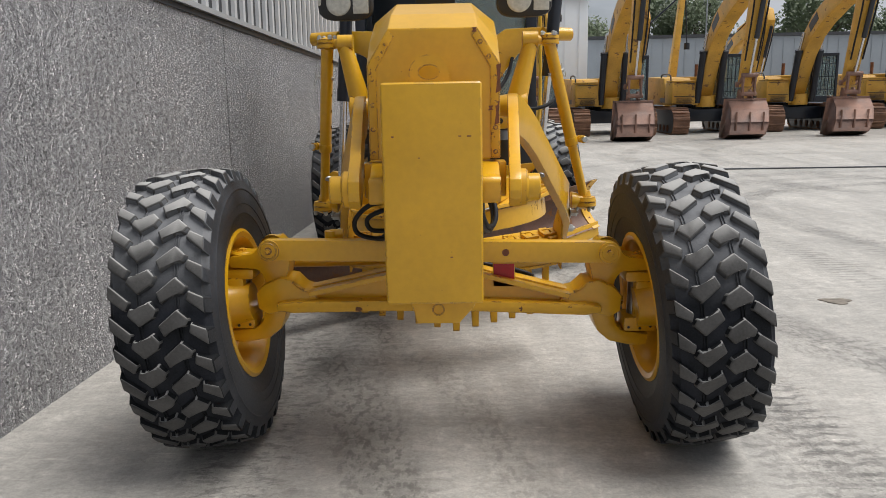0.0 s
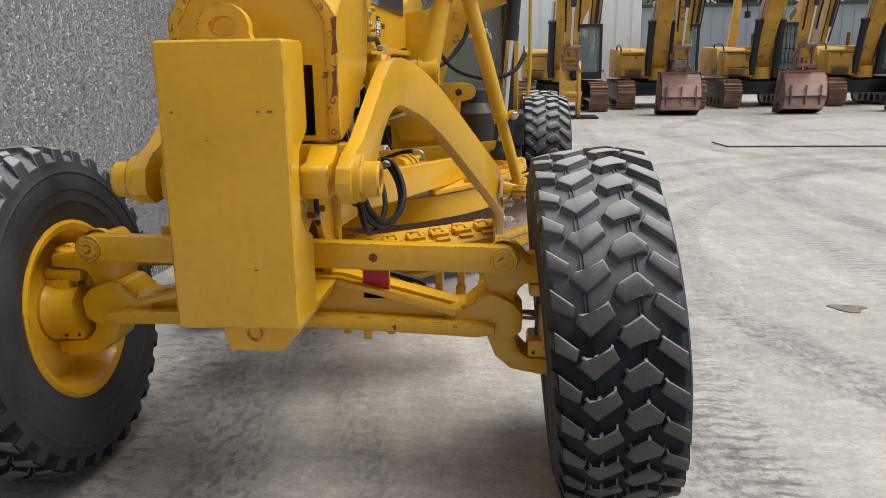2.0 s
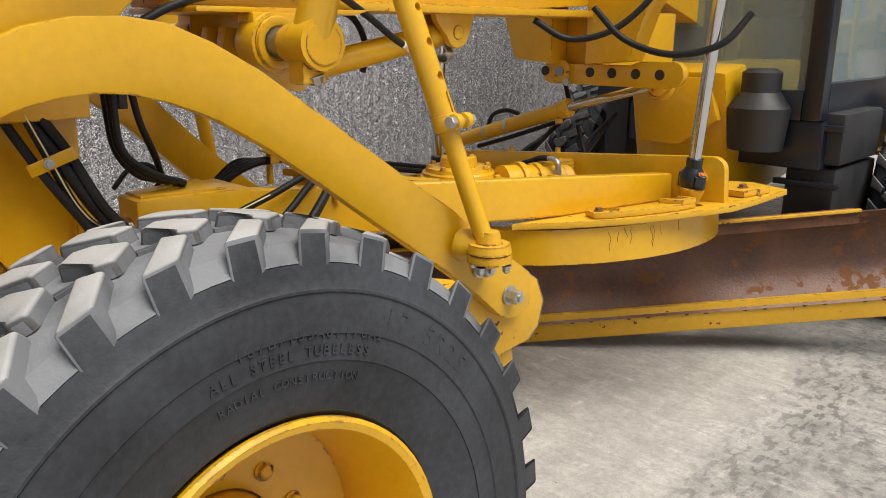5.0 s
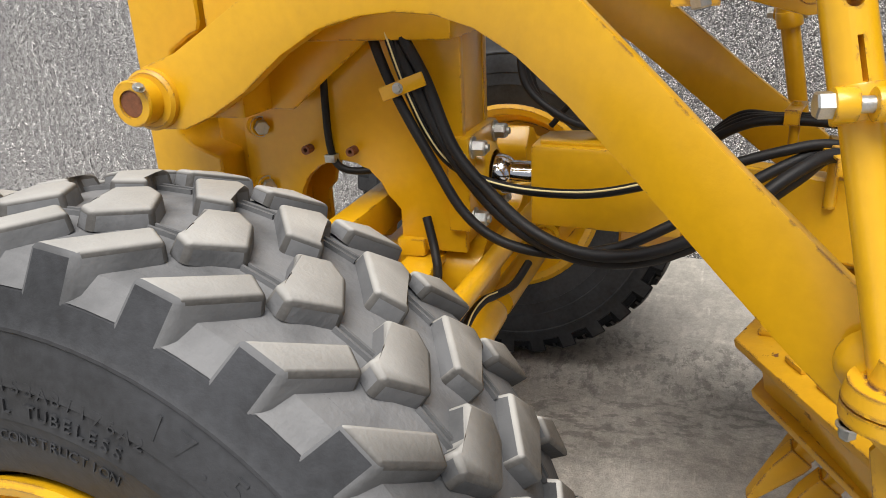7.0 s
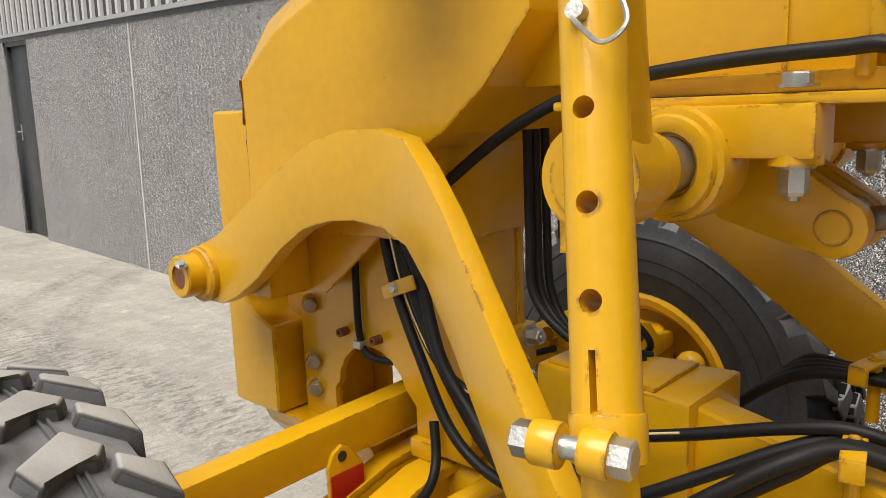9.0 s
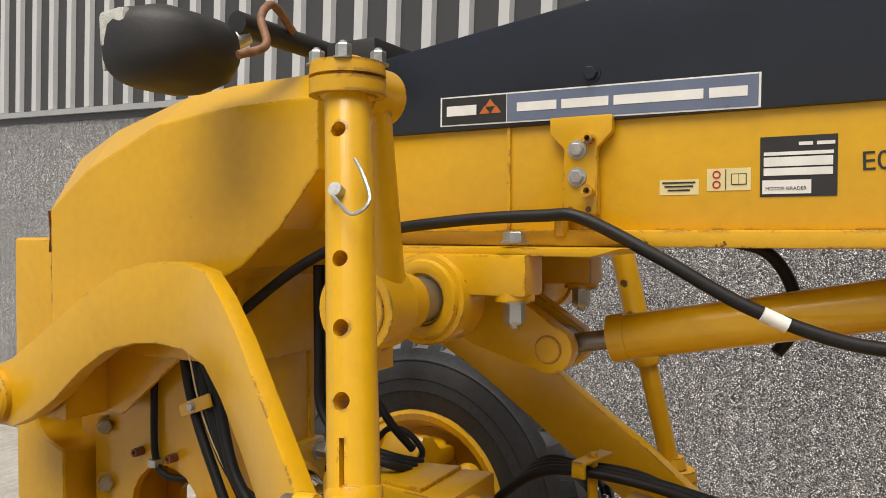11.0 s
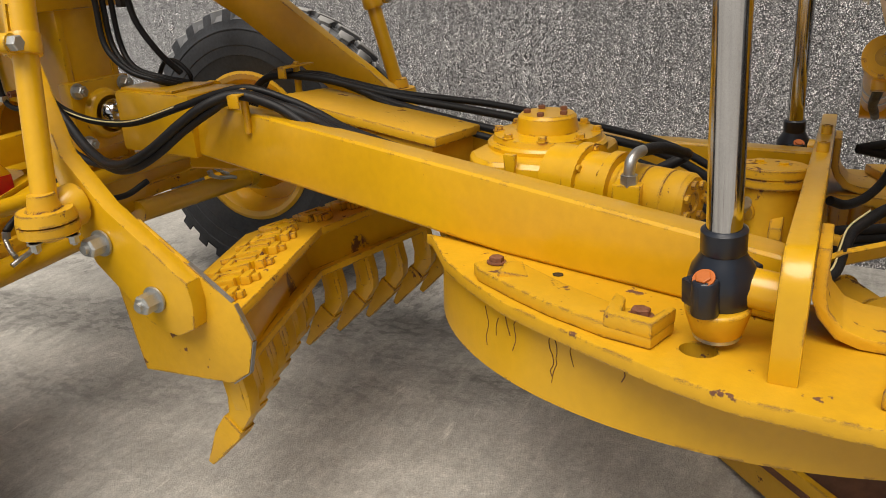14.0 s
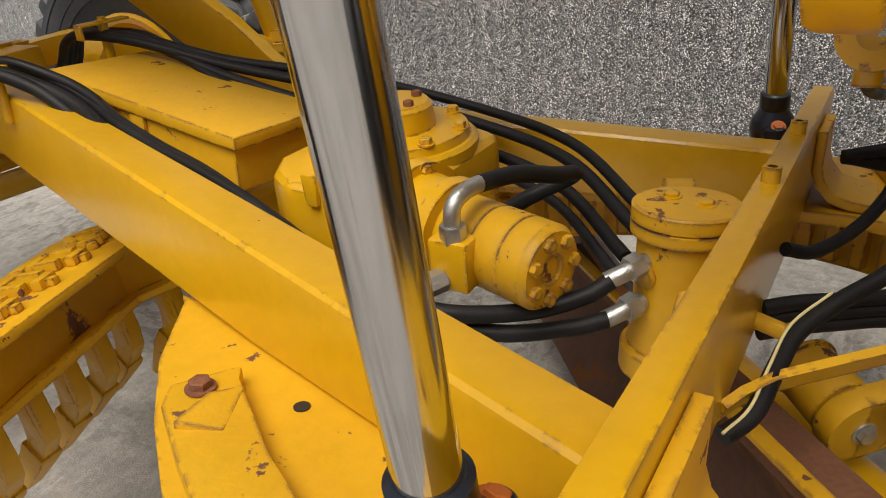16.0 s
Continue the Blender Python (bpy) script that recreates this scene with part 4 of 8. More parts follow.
for k in range(32):
    j = (k + 1) % 32
    for q in ((o0[k], o0[j], i0[j], i0[k]), (o1[k], i1[k], i1[j], o1[j]), (o0[k], o1[k], o1[j], o0[j]), (i0[k], i0[j], i1[j], i1[k])):
        if len({v.co.to_tuple(6) for v in q}) == 4:
            bm.faces.new(q)
part("lifting_eye", bm, YELLOW_WORN, weight, "chipped yellow lifting eye")
for k in range(5):
    bm = bmesh.new()
    x = random.uniform(-0.17, 0.15)
    z, l2 = random.choice((1.52, 1.44, 1.2, 1.05, 0.95)), random.uniform(0.006, 0.026)
    box(bm, x, x + l2, -0.7535, -0.751, z, z + random.uniform(0.002, 0.006))
    part("paint_chip", bm, RUST_BOLT, weight, "chipped paint")

# cowl over the nose: upright front, sloping top, bevelled shoulders
bm = bmesh.new()
secs = [(-0.45, 1.41, 0.275, 1.80, 0.183, 1.945), (-0.30, 1.44, 0.275, 1.90, 0.178, 2.015), (-0.04, 1.58, 0.275, 2.00, 0.170, 2.085),
        (0.10, 1.61, 0.262, 2.02, 0.160, 2.100), (0.20, 1.66, 0.25, 2.03, 0.15, 2.105), (0.30, 1.75, 0.235, 2.035, 0.14, 2.11), (0.40, 1.88, 0.22, 2.04, 0.13, 2.115)]
prev = None
for y, zb, xs, zs, xt, zt in secs:
    row = [bm.verts.new(p) for p in ((-xs, y, zb), (-xs, y, zs), (-xt, y, zt), (xt, y, zt), (xs, y, zs), (xs, y, zb))]
    if prev:
        for k in range(5):
            bm.faces.new((prev[k], prev[k + 1], row[k + 1], row[k]))
        bm.faces.new((prev[5], prev[0], row[0], row[5]))
    else:
        bm.faces.new(row)
    prev = row
bm.faces.new(prev[::-1])
cowl = part("nose_cowl", bm, YELLOW, G, "folded yellow sheet-metal nose cowl", sharp=7, bevel=0.006)
# screw strips down the front edges of the cowl
for s in (-1, 1):
    bm = bmesh.new()
    prism(bm, [(s * 0.235, 1.415), (s * 0.272, 1.415), (s * 0.272, 1.80), (s * 0.183, 1.94), (s * 0.158, 1.915), (s * 0.235, 1.785)], Matrix.Translation((0, -0.449, 0)) @ XZ, 0.006)
    strip = part("screw_strip", bm, YELLOW_WORN, cowl, "rust-chipped yellow edge strip", bevel=0.002)
    for z in (1.44, 1.54, 1.64, 1.745):
        bolt("screw", (s * 0.255, -0.455, z), (0, -1, 0), 0.008, strip, YELLOW_WORN, washer=True)
    for q in (0.3, 0.75):
        bolt("screw", (s * (0.25 - 0.075 * q), -0.455, 1.79 + 0.13 * q), (0, -1, 0), 0.008, strip, YELLOW_WORN)
for x, z, l2 in ((0.262, 1.60, 0.10), (0.268, 1.74, 0.12), (0.17, 1.935, 0.02), (0.235, 1.62, 0.02)):
    bm = bmesh.new()
    prism(bm, [(x - 0.012, z - l2 / 2), (x + 0.010, z - l2 / 2.4), (x + 0.006, z), (x + 0.011, z + l2 / 2), (x - 0.009, z + l2 / 2.2), (x - 0.004, z)], Matrix.Translation((0, -0.4553, 0)) @ XZ, 0.0012)
    part("rust_patch", bm, RUST_BOLT, cowl, "brown rust patch")

# bolster side plates with the arched opening
for s in (-1, 1):
    bm = bmesh.new()
    pts = [(-0.50, 0.79), (-0.365, 0.79), (-0.365, 0.96)] + arc(-0.21, 0.97, 0.135, 175, 20, 9) + [(-0.05, 0.98), (-0.05, 0.87), (0.13, 0.87), (0.13, 1.66), (-0.40, 1.66), (-0.46, 1.30), (-0.50, 1.25)]
    prism(bm, pts, Matrix.Translation((s * 0.085 if s > 0 else -0.11, 0, 0)) @ YZ, 0.025)
    bol = part("bolster_plate", bm, YELLOW, G, "yellow bolster side plate with arched opening", bevel=0.004)
    bm = bmesh.new()
    box(bm, min(s * 0.09, s * 0.13), max(s * 0.09, s * 0.13), -0.06, 0.02, 0.855, 0.905)
    part("foot_block", bm, YELLOW, bol, bevel=0.01)
    for z in (1.19, 1.025, 0.945):
        bolt("bolt", (s * 0.112, -0.445, z), (s * 0.75, 0.66, 0), 0.021, bol, h=0.03)
        bm = bmesh.new()
        rod(bm, (s * 0.10, -0.47, z), (s * 0.116, -0.44, z), 0.026)
        part("spacer", bm, YELLOW, bol)
    for y in (-0.30, -0.17):
        bm = bmesh.new()
        lathe(bm, [(0, 0.012), (0.03, 0.012), (0.03, 0.006), (0.02, 0.005)], axis_pose((s * 0.109, y, 1.135), (s * 1, y, 1.135)), 16)
        part("grease_stub", bm, RUST_BOLT, bol, "short rusty threaded stub")
    # bent guard tab below the arm
    bm = bmesh.new()
    prism(bm, [(-0.44, 1.35), (-0.36, 1.25), (-0.30, 1.25), (0.0, 1.48), (0.02, 1.56), (-0.3, 1.56)], Matrix.Translation((s * 0.17 - 0.006, 0, 0)) @ YZ, 0.012)
    part("guard_tab", bm, YELLOW, bol, bevel=0.004)
bm = bmesh.new()
box(bm, -0.085, 0.085, -0.46, -0.42, 0.80, 1.66)
column = part("nose_column", bm, YELLOW, G, "yellow welded nose column", bevel=0.005)
bm = bmesh.new()
box(bm, -0.085, 0.085, 0.06, 0.125, 0.88, 1.66)
part("rear_web", bm, YELLOW, column, bevel=0.005)
bm = bmesh.new()
box(bm, -0.20, 0.20, -0.45, 0.14, 1.42, 1.66)
part("nose_box", bm, YELLOW, G, "boxed yellow nose section", bevel=0.008)
# cross tube and brackets for the arm pins
bm = bmesh.new()
for x0, x1 in ((0.176, 0.268), (-0.268, -0.200)):
    prism(bm, [(-0.50, 1.245), (-0.615, 1.245), (-0.625, 1.26), (-0.625, 1.335), (-0.61, 1.352), (-0.55, 1.352), (-0.46, 1.40), (-0.44, 1.33)], Matrix.Translation((x0, 0, 0)) @ YZ, x1 - x0)
box(bm, -0.30, 0.30, -0.46, -0.36, 1.25, 1.40)
part("pin_beam", bm, YELLOW, G, "yellow cross beam carrying the arm pins", bevel=0.010)

# ---- scarifier arms ----
LOWER = [(-0.66, 1.265), (-0.60, 1.228), (-0.50, 1.232), (-0.41, 1.268), (-0.31, 1.325), (-0.20, 1.408), (-0.10, 1.463), (0.0, 1.489), (0.08, 1.496), (0.17, 1.490), (0.26, 1.466),
         (0.36, 1.418), (0.468, 1.340), (0.60, 1.225), (0.744, 1.096), (0.86, 0.995), (0.985, 0.888), (1.085, 0.800), (1.13, 0.760), (1.175, 0.742), (1.215, 0.738)]
UPPER = [(-0.668, 1.300), (-0.655, 1.345), (-0.60, 1.380), (-0.50, 1.412), (-0.41, 1.462), (-0.29, 1.530), (-0.17, 1.598), (-0.05, 1.653), (0.06, 1.676), (0.17, 1.678), (0.27, 1.662),
         (0.36, 1.615), (0.46, 1.545), (0.62, 1.405), (0.80, 1.245), (0.92, 1.145), (1.05, 1.035), (1.18, 0.945), (1.27, 0.88), (1.278, 0.83), (1.270, 0.765)]


# the scarifier hangs a little towards the open side, so the arms splay unequally
ARM_END = {1: 0.79, -1: 0.63}


def arm_x(y, s):
    if y < 0.22:
        return 0.40 - 0.062 * (0.22 - y)
    if y < 0.95:
        return 0.40 + (ARM_END[s] - 0.40) * (y - 0.22) / 0.73
    return ARM_END[s]


links = []


def drill(ob, bm):
    """Cuts the shape in bm out of a part, for good."""
    me = bpy.data.meshes.new("cutter")
    bmesh.ops.recalc_face_normals(bm, faces=bm.faces)
    bm.to_mesh(me)
    bm.free()
    cutter = bpy.data.objects.new("cutter", me)
    scene.collection.objects.link(cutter)
    mod = ob.modifiers.new("cut", "BOOLEAN")
    mod.operation, mod.object, mod.solver = "DIFFERENCE", cutter, "EXACT"
    bpy.context.view_layer.update()
    done = bpy.data.meshes.new_from_object(ob.evaluated_get(bpy.context.evaluated_depsgraph_get()))
    ob.modifiers.remove(mod)
    old = ob.data
    ob.data = done
    done.name = old.name
    bpy.data.objects.remove(cutter)
    bpy.data.meshes.remove(me)


for s in (-1, 1):
    bm = bmesh.new()
    grid = []
    for a, b in zip(LOWER, UPPER):
        grid.append([bm.verts.new((s * (arm_x(y, s) - d), y, z)) for d in (0, 0.048) for y, z in (a, b)])
    for p, q in zip(grid, grid[1:]):
        bm.faces.new((p[0], p[1], q[1], q[0]))
        bm.faces.new((p[2], q[2], q[3], p[3]))
        bm.faces.new((p[1], p[3], q[3], q[1]))
        bm.faces.new((p[0], q[0], q[2], p[2]))
    bm.faces.new((grid[0][0], grid[0][2], grid[0][3], grid[0][1]))
    bm.faces.new((grid[-1][0], grid[-1][1], grid[-1][3], grid[-1][2]))
    arm = part("scarifier_arm", bm, YELLOW, G, "thick arched yellow scarifier arm plate", bevel=0.005, sharp=30)
    bm = bmesh.new()
    lathe(bm, [(-0.02, 0.0), (-0.02, 0.074), (0.035, 0.074), (0.042, 0.066), (0.042, 0.0)], axis_pose((s * 0.335, -0.575, 1.305), (s * 2, -0.575, 1.305)), 36)
    part("pin_boss", bm, YELLOW_WORN, arm)
    bm = bmesh.new()
    lathe(bm, [(0.02, 0.056), (0.115, 0.056), (0.120, 0.052), (0.120, 0.033), (0.113, 0.033)], axis_pose((s * 0.305, -0.585, 1.305), (s * 2, -0.585, 1.305)), 32)
    part("pin_collar", bm, YELLOW, arm)
    bm = bmesh.new()
    rod(bm, (s * 0.34, -0.585, 1.305), (s * 0.421, -0.585, 1.305), 0.032)
    part("pin", bm, RUST_BOLT, arm, "rusty pin end")
    bolt("bolt", (s * 0.436, -0.545, 1.345), (s * 0.2, 0.6, 0.8), 0.011, arm)
    bolt("bolt", (s * (ARM_END[s] + 0.002), 1.024, 0.948), (s, 0, 0), 0.024, arm, h=0.045)
    bolt("bolt", (s * (ARM_END[s] + 0.002), 1.164, 0.826), (s, 0, 0), 0.024, arm, h=0.045)
    bm = bmesh.new()
    lathe(bm, [(0, 0.052), (0.030, 0.048), (0.045, 0.036), (0.07, 0.032)], axis_pose((s * (ARM_END[s] - 0.002), 0.955, 1.035), (s * 2, 0.955, 1.035)), 28, True)
    part("ball_stud", bm, YELLOW, arm)

    # lift link: drilled outer tube over an inner rod
    top, low = Vector((s * 0.623, 0.772, 1.968)), Vector((s * (ARM_END[s] + 0.087), 0.970, 1.018))
    way = (low - top).normalized()
    mid = top + way * 0.628
    bm = bmesh.new()
    rod(bm, top, mid, 0.0345, n=32)
    link = part("lift_link", bm, YELLOW, G, "drilled yellow telescopic lift link")
    links.append(link)
    bm = bmesh.new()
    rod(bm, mid - way * 0.05, low, 0.0275, n=28)
    part("inner_rod", bm, YELLOW, link)
    out = Vector((s * 0.98, 0.20, 0)).normalized()
    out = (out - way * out.dot(way)).normalized()
    side = way.cross(out)
    for d in (0.093, 0.189, 0.285, 0.380, 0.475):
        bm = bmesh.new()
        at = top + way * d
        if d == 0.189:
            rod(bm, at - out * 0.045, at + out * 0.048, 0.010, n=14)
            tube(bm, [at + out * 0.055 + way * 0.012, at + out * 0.058 + way * 0.045 - side * 0.03, at + out * 0.055 + way * 0.03 - side * 0.055, at + out * 0.05 - way * 0.01 - side * 0.045, at + out * 0.055 - way * 0.035 - side * 0.035], 0.0028, 6)
            part("lock_pin", bm, ZINC, link, "zinc locking pin with a wire clip")
        else:
            rod(bm, at - out * 0.06, at + out * 0.06, 0.0115, n=20)
            drill(link, bm)
    bm = bmesh.new()
    spin = axis_pose(top, low)
    across = spin.to_3x3().inverted() @ out
    box(bm, 0.012, 0.05, -0.0035, 0.0035, 0.521, 0.586, spin @ Matrix.Rotation(math.atan2(across.y, across.x), 4, "Z"))
    drill(link, bm)
    bm = bmesh.new()
    m = axis_pose(top, low)
    lathe(bm, [(0.580, 0.0375), (0.627, 0.0375)], m, 28, True)
    ear = Vector((-s * 0.20, 0.98, 0)).normalized()
    at = mid - way * 0.035 + Vector((s * 0.062, 0.000, 0))
    rod(bm, at - ear * 0.038, at - ear * 0.010, 0.022, n=20)
    rod(bm, at + ear * 0.010, at + ear * 0.038, 0.022, n=20)
    part("clamp", bm, YELLOW, link, "split clamp with ears", bevel=0.003)
    bm = bmesh.new()
    rod(bm, at - ear * 0.05, at + ear * 0.05, 0.011, n=14)
    part("clamp_stud", bm, ZINC, link)
    bolt("bolt", at + ear * 0.038, ear, 0.018, link, h=0.020, washer=False)
    bolt("nut", at - ear * 0.038, -ear, 0.018, link, h=0.020, washer=False)
    bm = bmesh.new()
    bmesh.ops.create_uvsphere(bm, u_segments=28, v_segments=16, radius=0.056, matrix=Matrix.Translation(low) @ Matrix.Diagonal((1, 1, 0.75, 1)))
    lathe(bm, [(-0.02, 0.066), (0.004, 0.066)], Matrix.Translation(low), 28, True)
    lathe(bm, [(0.008, 0.066), (0.034, 0.060)], Matrix.Translation(low), 28, True)
    rod(bm, low, low + Vector((0, 0, 0.07)), 0.044, 0.029)
    part("ball_socket", bm, YELLOW_WORN, link, "bolted ball socket with chipped paint")
    for a in (0.3, 1.9, 3.4, 5.0):
        p = low + Vector((0.055 * math.cos(a), 0.055 * math.sin(a), -0.026))
        bolt("bolt", p, (0, 0, -1), 0.012, link, h=0.02)

    # lever from the rock shaft up to the link
    bm = bmesh.new()
    hub, tip = Vector((s * 0.435, 0.69, 1.61)), Vector((s * 0.522, 0.735, 1.968))
    rod(bm, hub - Vector((s * 0.030, 0, 0)), hub + Vector((s * 0.055, 0, 0)), 0.076, n=36)
    rod(bm, hub - Vector((s * 0.105, 0, 0)), hub - Vector((s * 0.02, 0, 0)), 0.056, 0.070, n=36)
    rod(bm, tip - Vector((s * 0.05, 0, 0)), tip + Vector((s * 0.035, 0, 0)), 0.048, n=28)
    rod(bm, hub + Vector((0, 0, 0.02)), tip, 0.060, 0.040, n=28)
    box(bm, min(s * 0.40, s * 0.47), max(s * 0.40, s * 0.47), 0.63, 0.71, 1.50, 1.58)
    lever = part("lift_lever", bm, YELLOW, G, "cast yellow lift lever", bevel=0.0)
    for q in (-0.028, 0.03):
        bolt("bolt", (s * (0.435 + q), 0.675, 1.522), (0, 0.25, -1), 0.019, lever, h=0.026)
    bm = bmesh.new()
    lathe(bm, [(0, 0.060), (0.004, 0.060), (0.004, 0.0)], axis_pose(hub + Vector((s * 0.055, 0, 0)), hub + Vector((s, 0, 0))), 32)
    part("shaft_face", bm, YELLOW_WORN, lever, "worn shaft end face")
    bm = bmesh.new()
    bmesh.ops.create_uvsphere(bm, u_segments=24, v_segments=14, radius=0.050, matrix=Matrix.Translation(top) @ Matrix.Diagonal((1.0, 1.0, 0.8, 1)))
    lathe(bm, [(0.006, 0.058), (0.026, 0.056)], Matrix.Translation(top), 24, True)
    lathe(bm, [(-0.022, 0.058), (0.001, 0.058)], Matrix.Translation(top), 24, True)
    rod(bm, top, tip, 0.026)
    part("top_socket", bm, YELLOW_WORN, link)
    for a in (0.5, 2.1, 3.7, 5.2):
        p = top + Vector((0.046 * math.cos(a), 0.046 * math.sin(a), 0.024))
        bolt("bolt", p, (0, 0, 1), 0.012, link, h=0.022)

# rock shaft and its bearings
bm = bmesh.new()
rod(bm, (-0.42, 0.69, 1.61), (0.42, 0.69, 1.61), 0.046, n=36)
shaft = part("rock_shaft", bm, BARE, G, "bare steel rock shaft")
for s in (-1, 1):
    bm = bmesh.new()
    rod(bm, (s * 0.16, 0.69, 1.61), (s * 0.26, 0.69, 1.61), 0.092, n=40)
    lathe(bm, [(0, 0.080), (0.012, 0.078), (0.012, 0.052), (0.004, 0.050)], axis_pose((s * 0.26, 0.69, 1.61), (s * 1, 0.69, 1.61)), 36)
    box(bm, min(s * 0.15, s * 0.24), max(s * 0.15, s * 0.24), 0.62, 0.90, 1.62, 1.70)
    part("bearing", bm, YELLOW, shaft, "cast yellow bearing housing", bevel=0.012)
    bm = bmesh.new()
    rod(bm, (s * 0.20, 0.86, 1.61), (s * 0.20, 0.86, 1.70), 0.040, n=28)
    part("bolt_boss", bm, YELLOW, shaft)
    bolt("bolt", (s * 0.20, 0.86, 1.61), (0, 0, -1), 0.022, shaft, h=0.045)
    bolt("bolt", (s * 0.20, 0.86, 1.722), (0, 0, 1), 0.022, shaft, h=0.022)
bm = bmesh.new()
prism(bm, [(0.62, 1.66), (0.76, 1.64)] + arc(0.882, 1.50, 0.052, 40, -110, 8) + [(0.70, 1.50), (0.60, 1.56)], Matrix.Translation((-0.075, 0, 0)) @ YZ, 0.045)
prism(bm, [(0.62, 1.66), (0.76, 1.64)] + arc(0.882, 1.50, 0.052, 40, -110, 8) + [(0.70, 1.50), (0.60, 1.56)], Matrix.Translation((0.030, 0, 0)) @ YZ, 0.045)
part("crank_fork", bm, YELLOW, shaft, "yellow forked crank", bevel=0.006)
bm = bmesh.new()
lathe(bm, [(0, 0.030), (0.005, 0.028), (0.005, 0.0)], axis_pose((0.075, 0.882, 1.50), (1, 0.882, 1.50)), 28)
rod(bm, (-0.07, 0.882, 1.50), (0.07, 0.882, 1.50), 0.024)
part("crank_pin", bm, YELLOW_WORN, shaft)

# scarifier cylinder under the main frame
a, b = Vector((0, 0.882, 1.500)), Vector((0, 1.654, 1.646))
d = (b - a).normalized()
bm = bmesh.new()
rod(bm, a + d * 0.115, b - d * 0.03, 0.046, n=36)
lathe(bm, [(0.115, 0.050), (0.150, 0.050)], axis_pose(a, b), 36, True)
lathe(bm, [(0.66, 0.049), (0.70, 0.049)], axis_pose(a, b), 36, True)
cyl = part("scarifier_cylinder", bm, YELLOW, G, "yellow hydraulic scarifier cylinder")
bm = bmesh.new()
rod(bm, a, a + d * 0.14, 0.021)
rod(bm, (-0.028, a.y, a.z), (0.028, a.y, a.z), 0.042)
part("piston_rod", bm, BARE, cyl)
bm = bmesh.new()
for x in (-0.075, 0.045):
    prism(bm, [(1.52, 1.735), (1.535, 1.69)] + arc(1.654, 1.646, 0.062, 200, 340, 10) + [(1.735, 1.68), (1.755, 1.735)], Matrix.Translation((x, 0, 0)) @ YZ, 0.030)
part("hanger", bm, YELLOW, cyl, "rounded yellow hanger lugs", bevel=0.004)
bm = bmesh.new()
lathe(bm, [(0, 0.030), (0.005, 0.028), (0.005, 0.004), (0.003, 0.0)], axis_pose((0.075, 1.654, 1.646), (1, 1.654, 1.646)), 28)
rod(bm, (-0.07, 1.654, 1.646), (0.07, 1.654, 1.646), 0.026)
part("hanger_pin", bm, YELLOW_WORN, cyl)

# ---- main frame ----
bm = bmesh.new()
box(bm, -0.106, 0.106, 0.10, 2.05, 1.745, 1.975)
prism(bm, [(2.05, 1.745), (2.05, 1.975), (3.2, 2.20), (4.1, 2.05), (4.1, 1.55), (3.2, 1.80)], Matrix.Translation((-0.106, 0, 0)) @ YZ, 0.212)
frame_part = part("main_frame", bm, YELLOW, G, "yellow box-section main frame", bevel=0.006)
bm = bmesh.new()
box(bm, -0.135, 0.135, 0.42, 2.6, 1.715, 1.747)
part("bottom_flange", bm, YELLOW_WORN, frame_part, bevel=0.005)
bm = bmesh.new()
prism(bm, [(0.45, 1.714), (0.45, 1.697), (1.02, 1.697), (1.08, 1.714)], Matrix.Translation((-0.225, 0, 0)) @ YZ, 0.45)
part("bearing_plate", bm, YELLOW, frame_part, "yellow plate above the rock shaft", bevel=0.006)
bm = bmesh.new()
box(bm, 0.106, 0.112, 0.805, 0.812, 1.75, 1.96)
part("weld_seam", bm, YELLOW, frame_part)
# black upper hood along the frame
bm = bmesh.new()
prism(bm, [(0.40, 1.95), (0.52, 1.957), (2.3, 1.962), (2.3, 2.36), (1.35, 2.245), (0.40, 2.115)], Matrix.Translation((-0.118, 0, 0)) @ YZ, 0.236)
hood = part("frame_hood", bm, BLACK, G, "black painted upper frame cover", bevel=0.006)
bolt("bolt", (0.118, 0.985, 2.050), (1, 0, 0), 0.014, hood, BLACK)
# side bracket with two bolts and two nipples
bm = bmesh.new()
prism(bm, [(0.905, 1.968), (1.030, 1.968), (1.030, 1.935), (1.000, 1.905), (1.003, 1.775), (0.930, 1.775), (0.935, 1.905), (0.905, 1.935)], Matrix.Translation((0.108, 0, 0)) @ YZ, 0.022)
brk = part("hose_bracket", bm, YELLOW, frame_part, "flat yellow bracket", bevel=0.003)
for y, z in ((0.962, 1.903), (0.962, 1.850)):
    bolt("bolt", (0.130, y, z), (1, 0, 0), 0.014, brk)
for y, z in ((0.988, 1.922), (0.988, 1.822)):
    bm = bmesh.new()
    lathe(bm, [(0, 0.012), (0.024, 0.012), (0.024, 0.006), (0.014, 0.005)], axis_pose((0.130, y, z), (1, y, z)), 14)
    part("nipple", bm, YELLOW_WORN, brk)
for y in (0.948, 0.985):
    bm = bmesh.new()
    lathe(bm, [(0, 0.006), (0.001, 0.006), (0.001, 0)], axis_pose((0.1305, y, 1.787), (1, y, 1.787)), 12)
    part("bracket_hole", bm, RUST_BOLT, brk)

# labels on the frame and hood
def flat(name, y0, y1, z0, z1, x, mat, parent, label="", t=0.001):
    bm = bmesh.new()
    box(bm, x, x + t, y0, y1, z0, z1)
    return part(name, bm, mat, parent, label)


ST = Matrix.Translation((0, 0.657, 2.0)) @ Matrix.Rotation(radians(-0.6), 4, "X") @ Matrix.Translation((0, -0.657, -2.0))
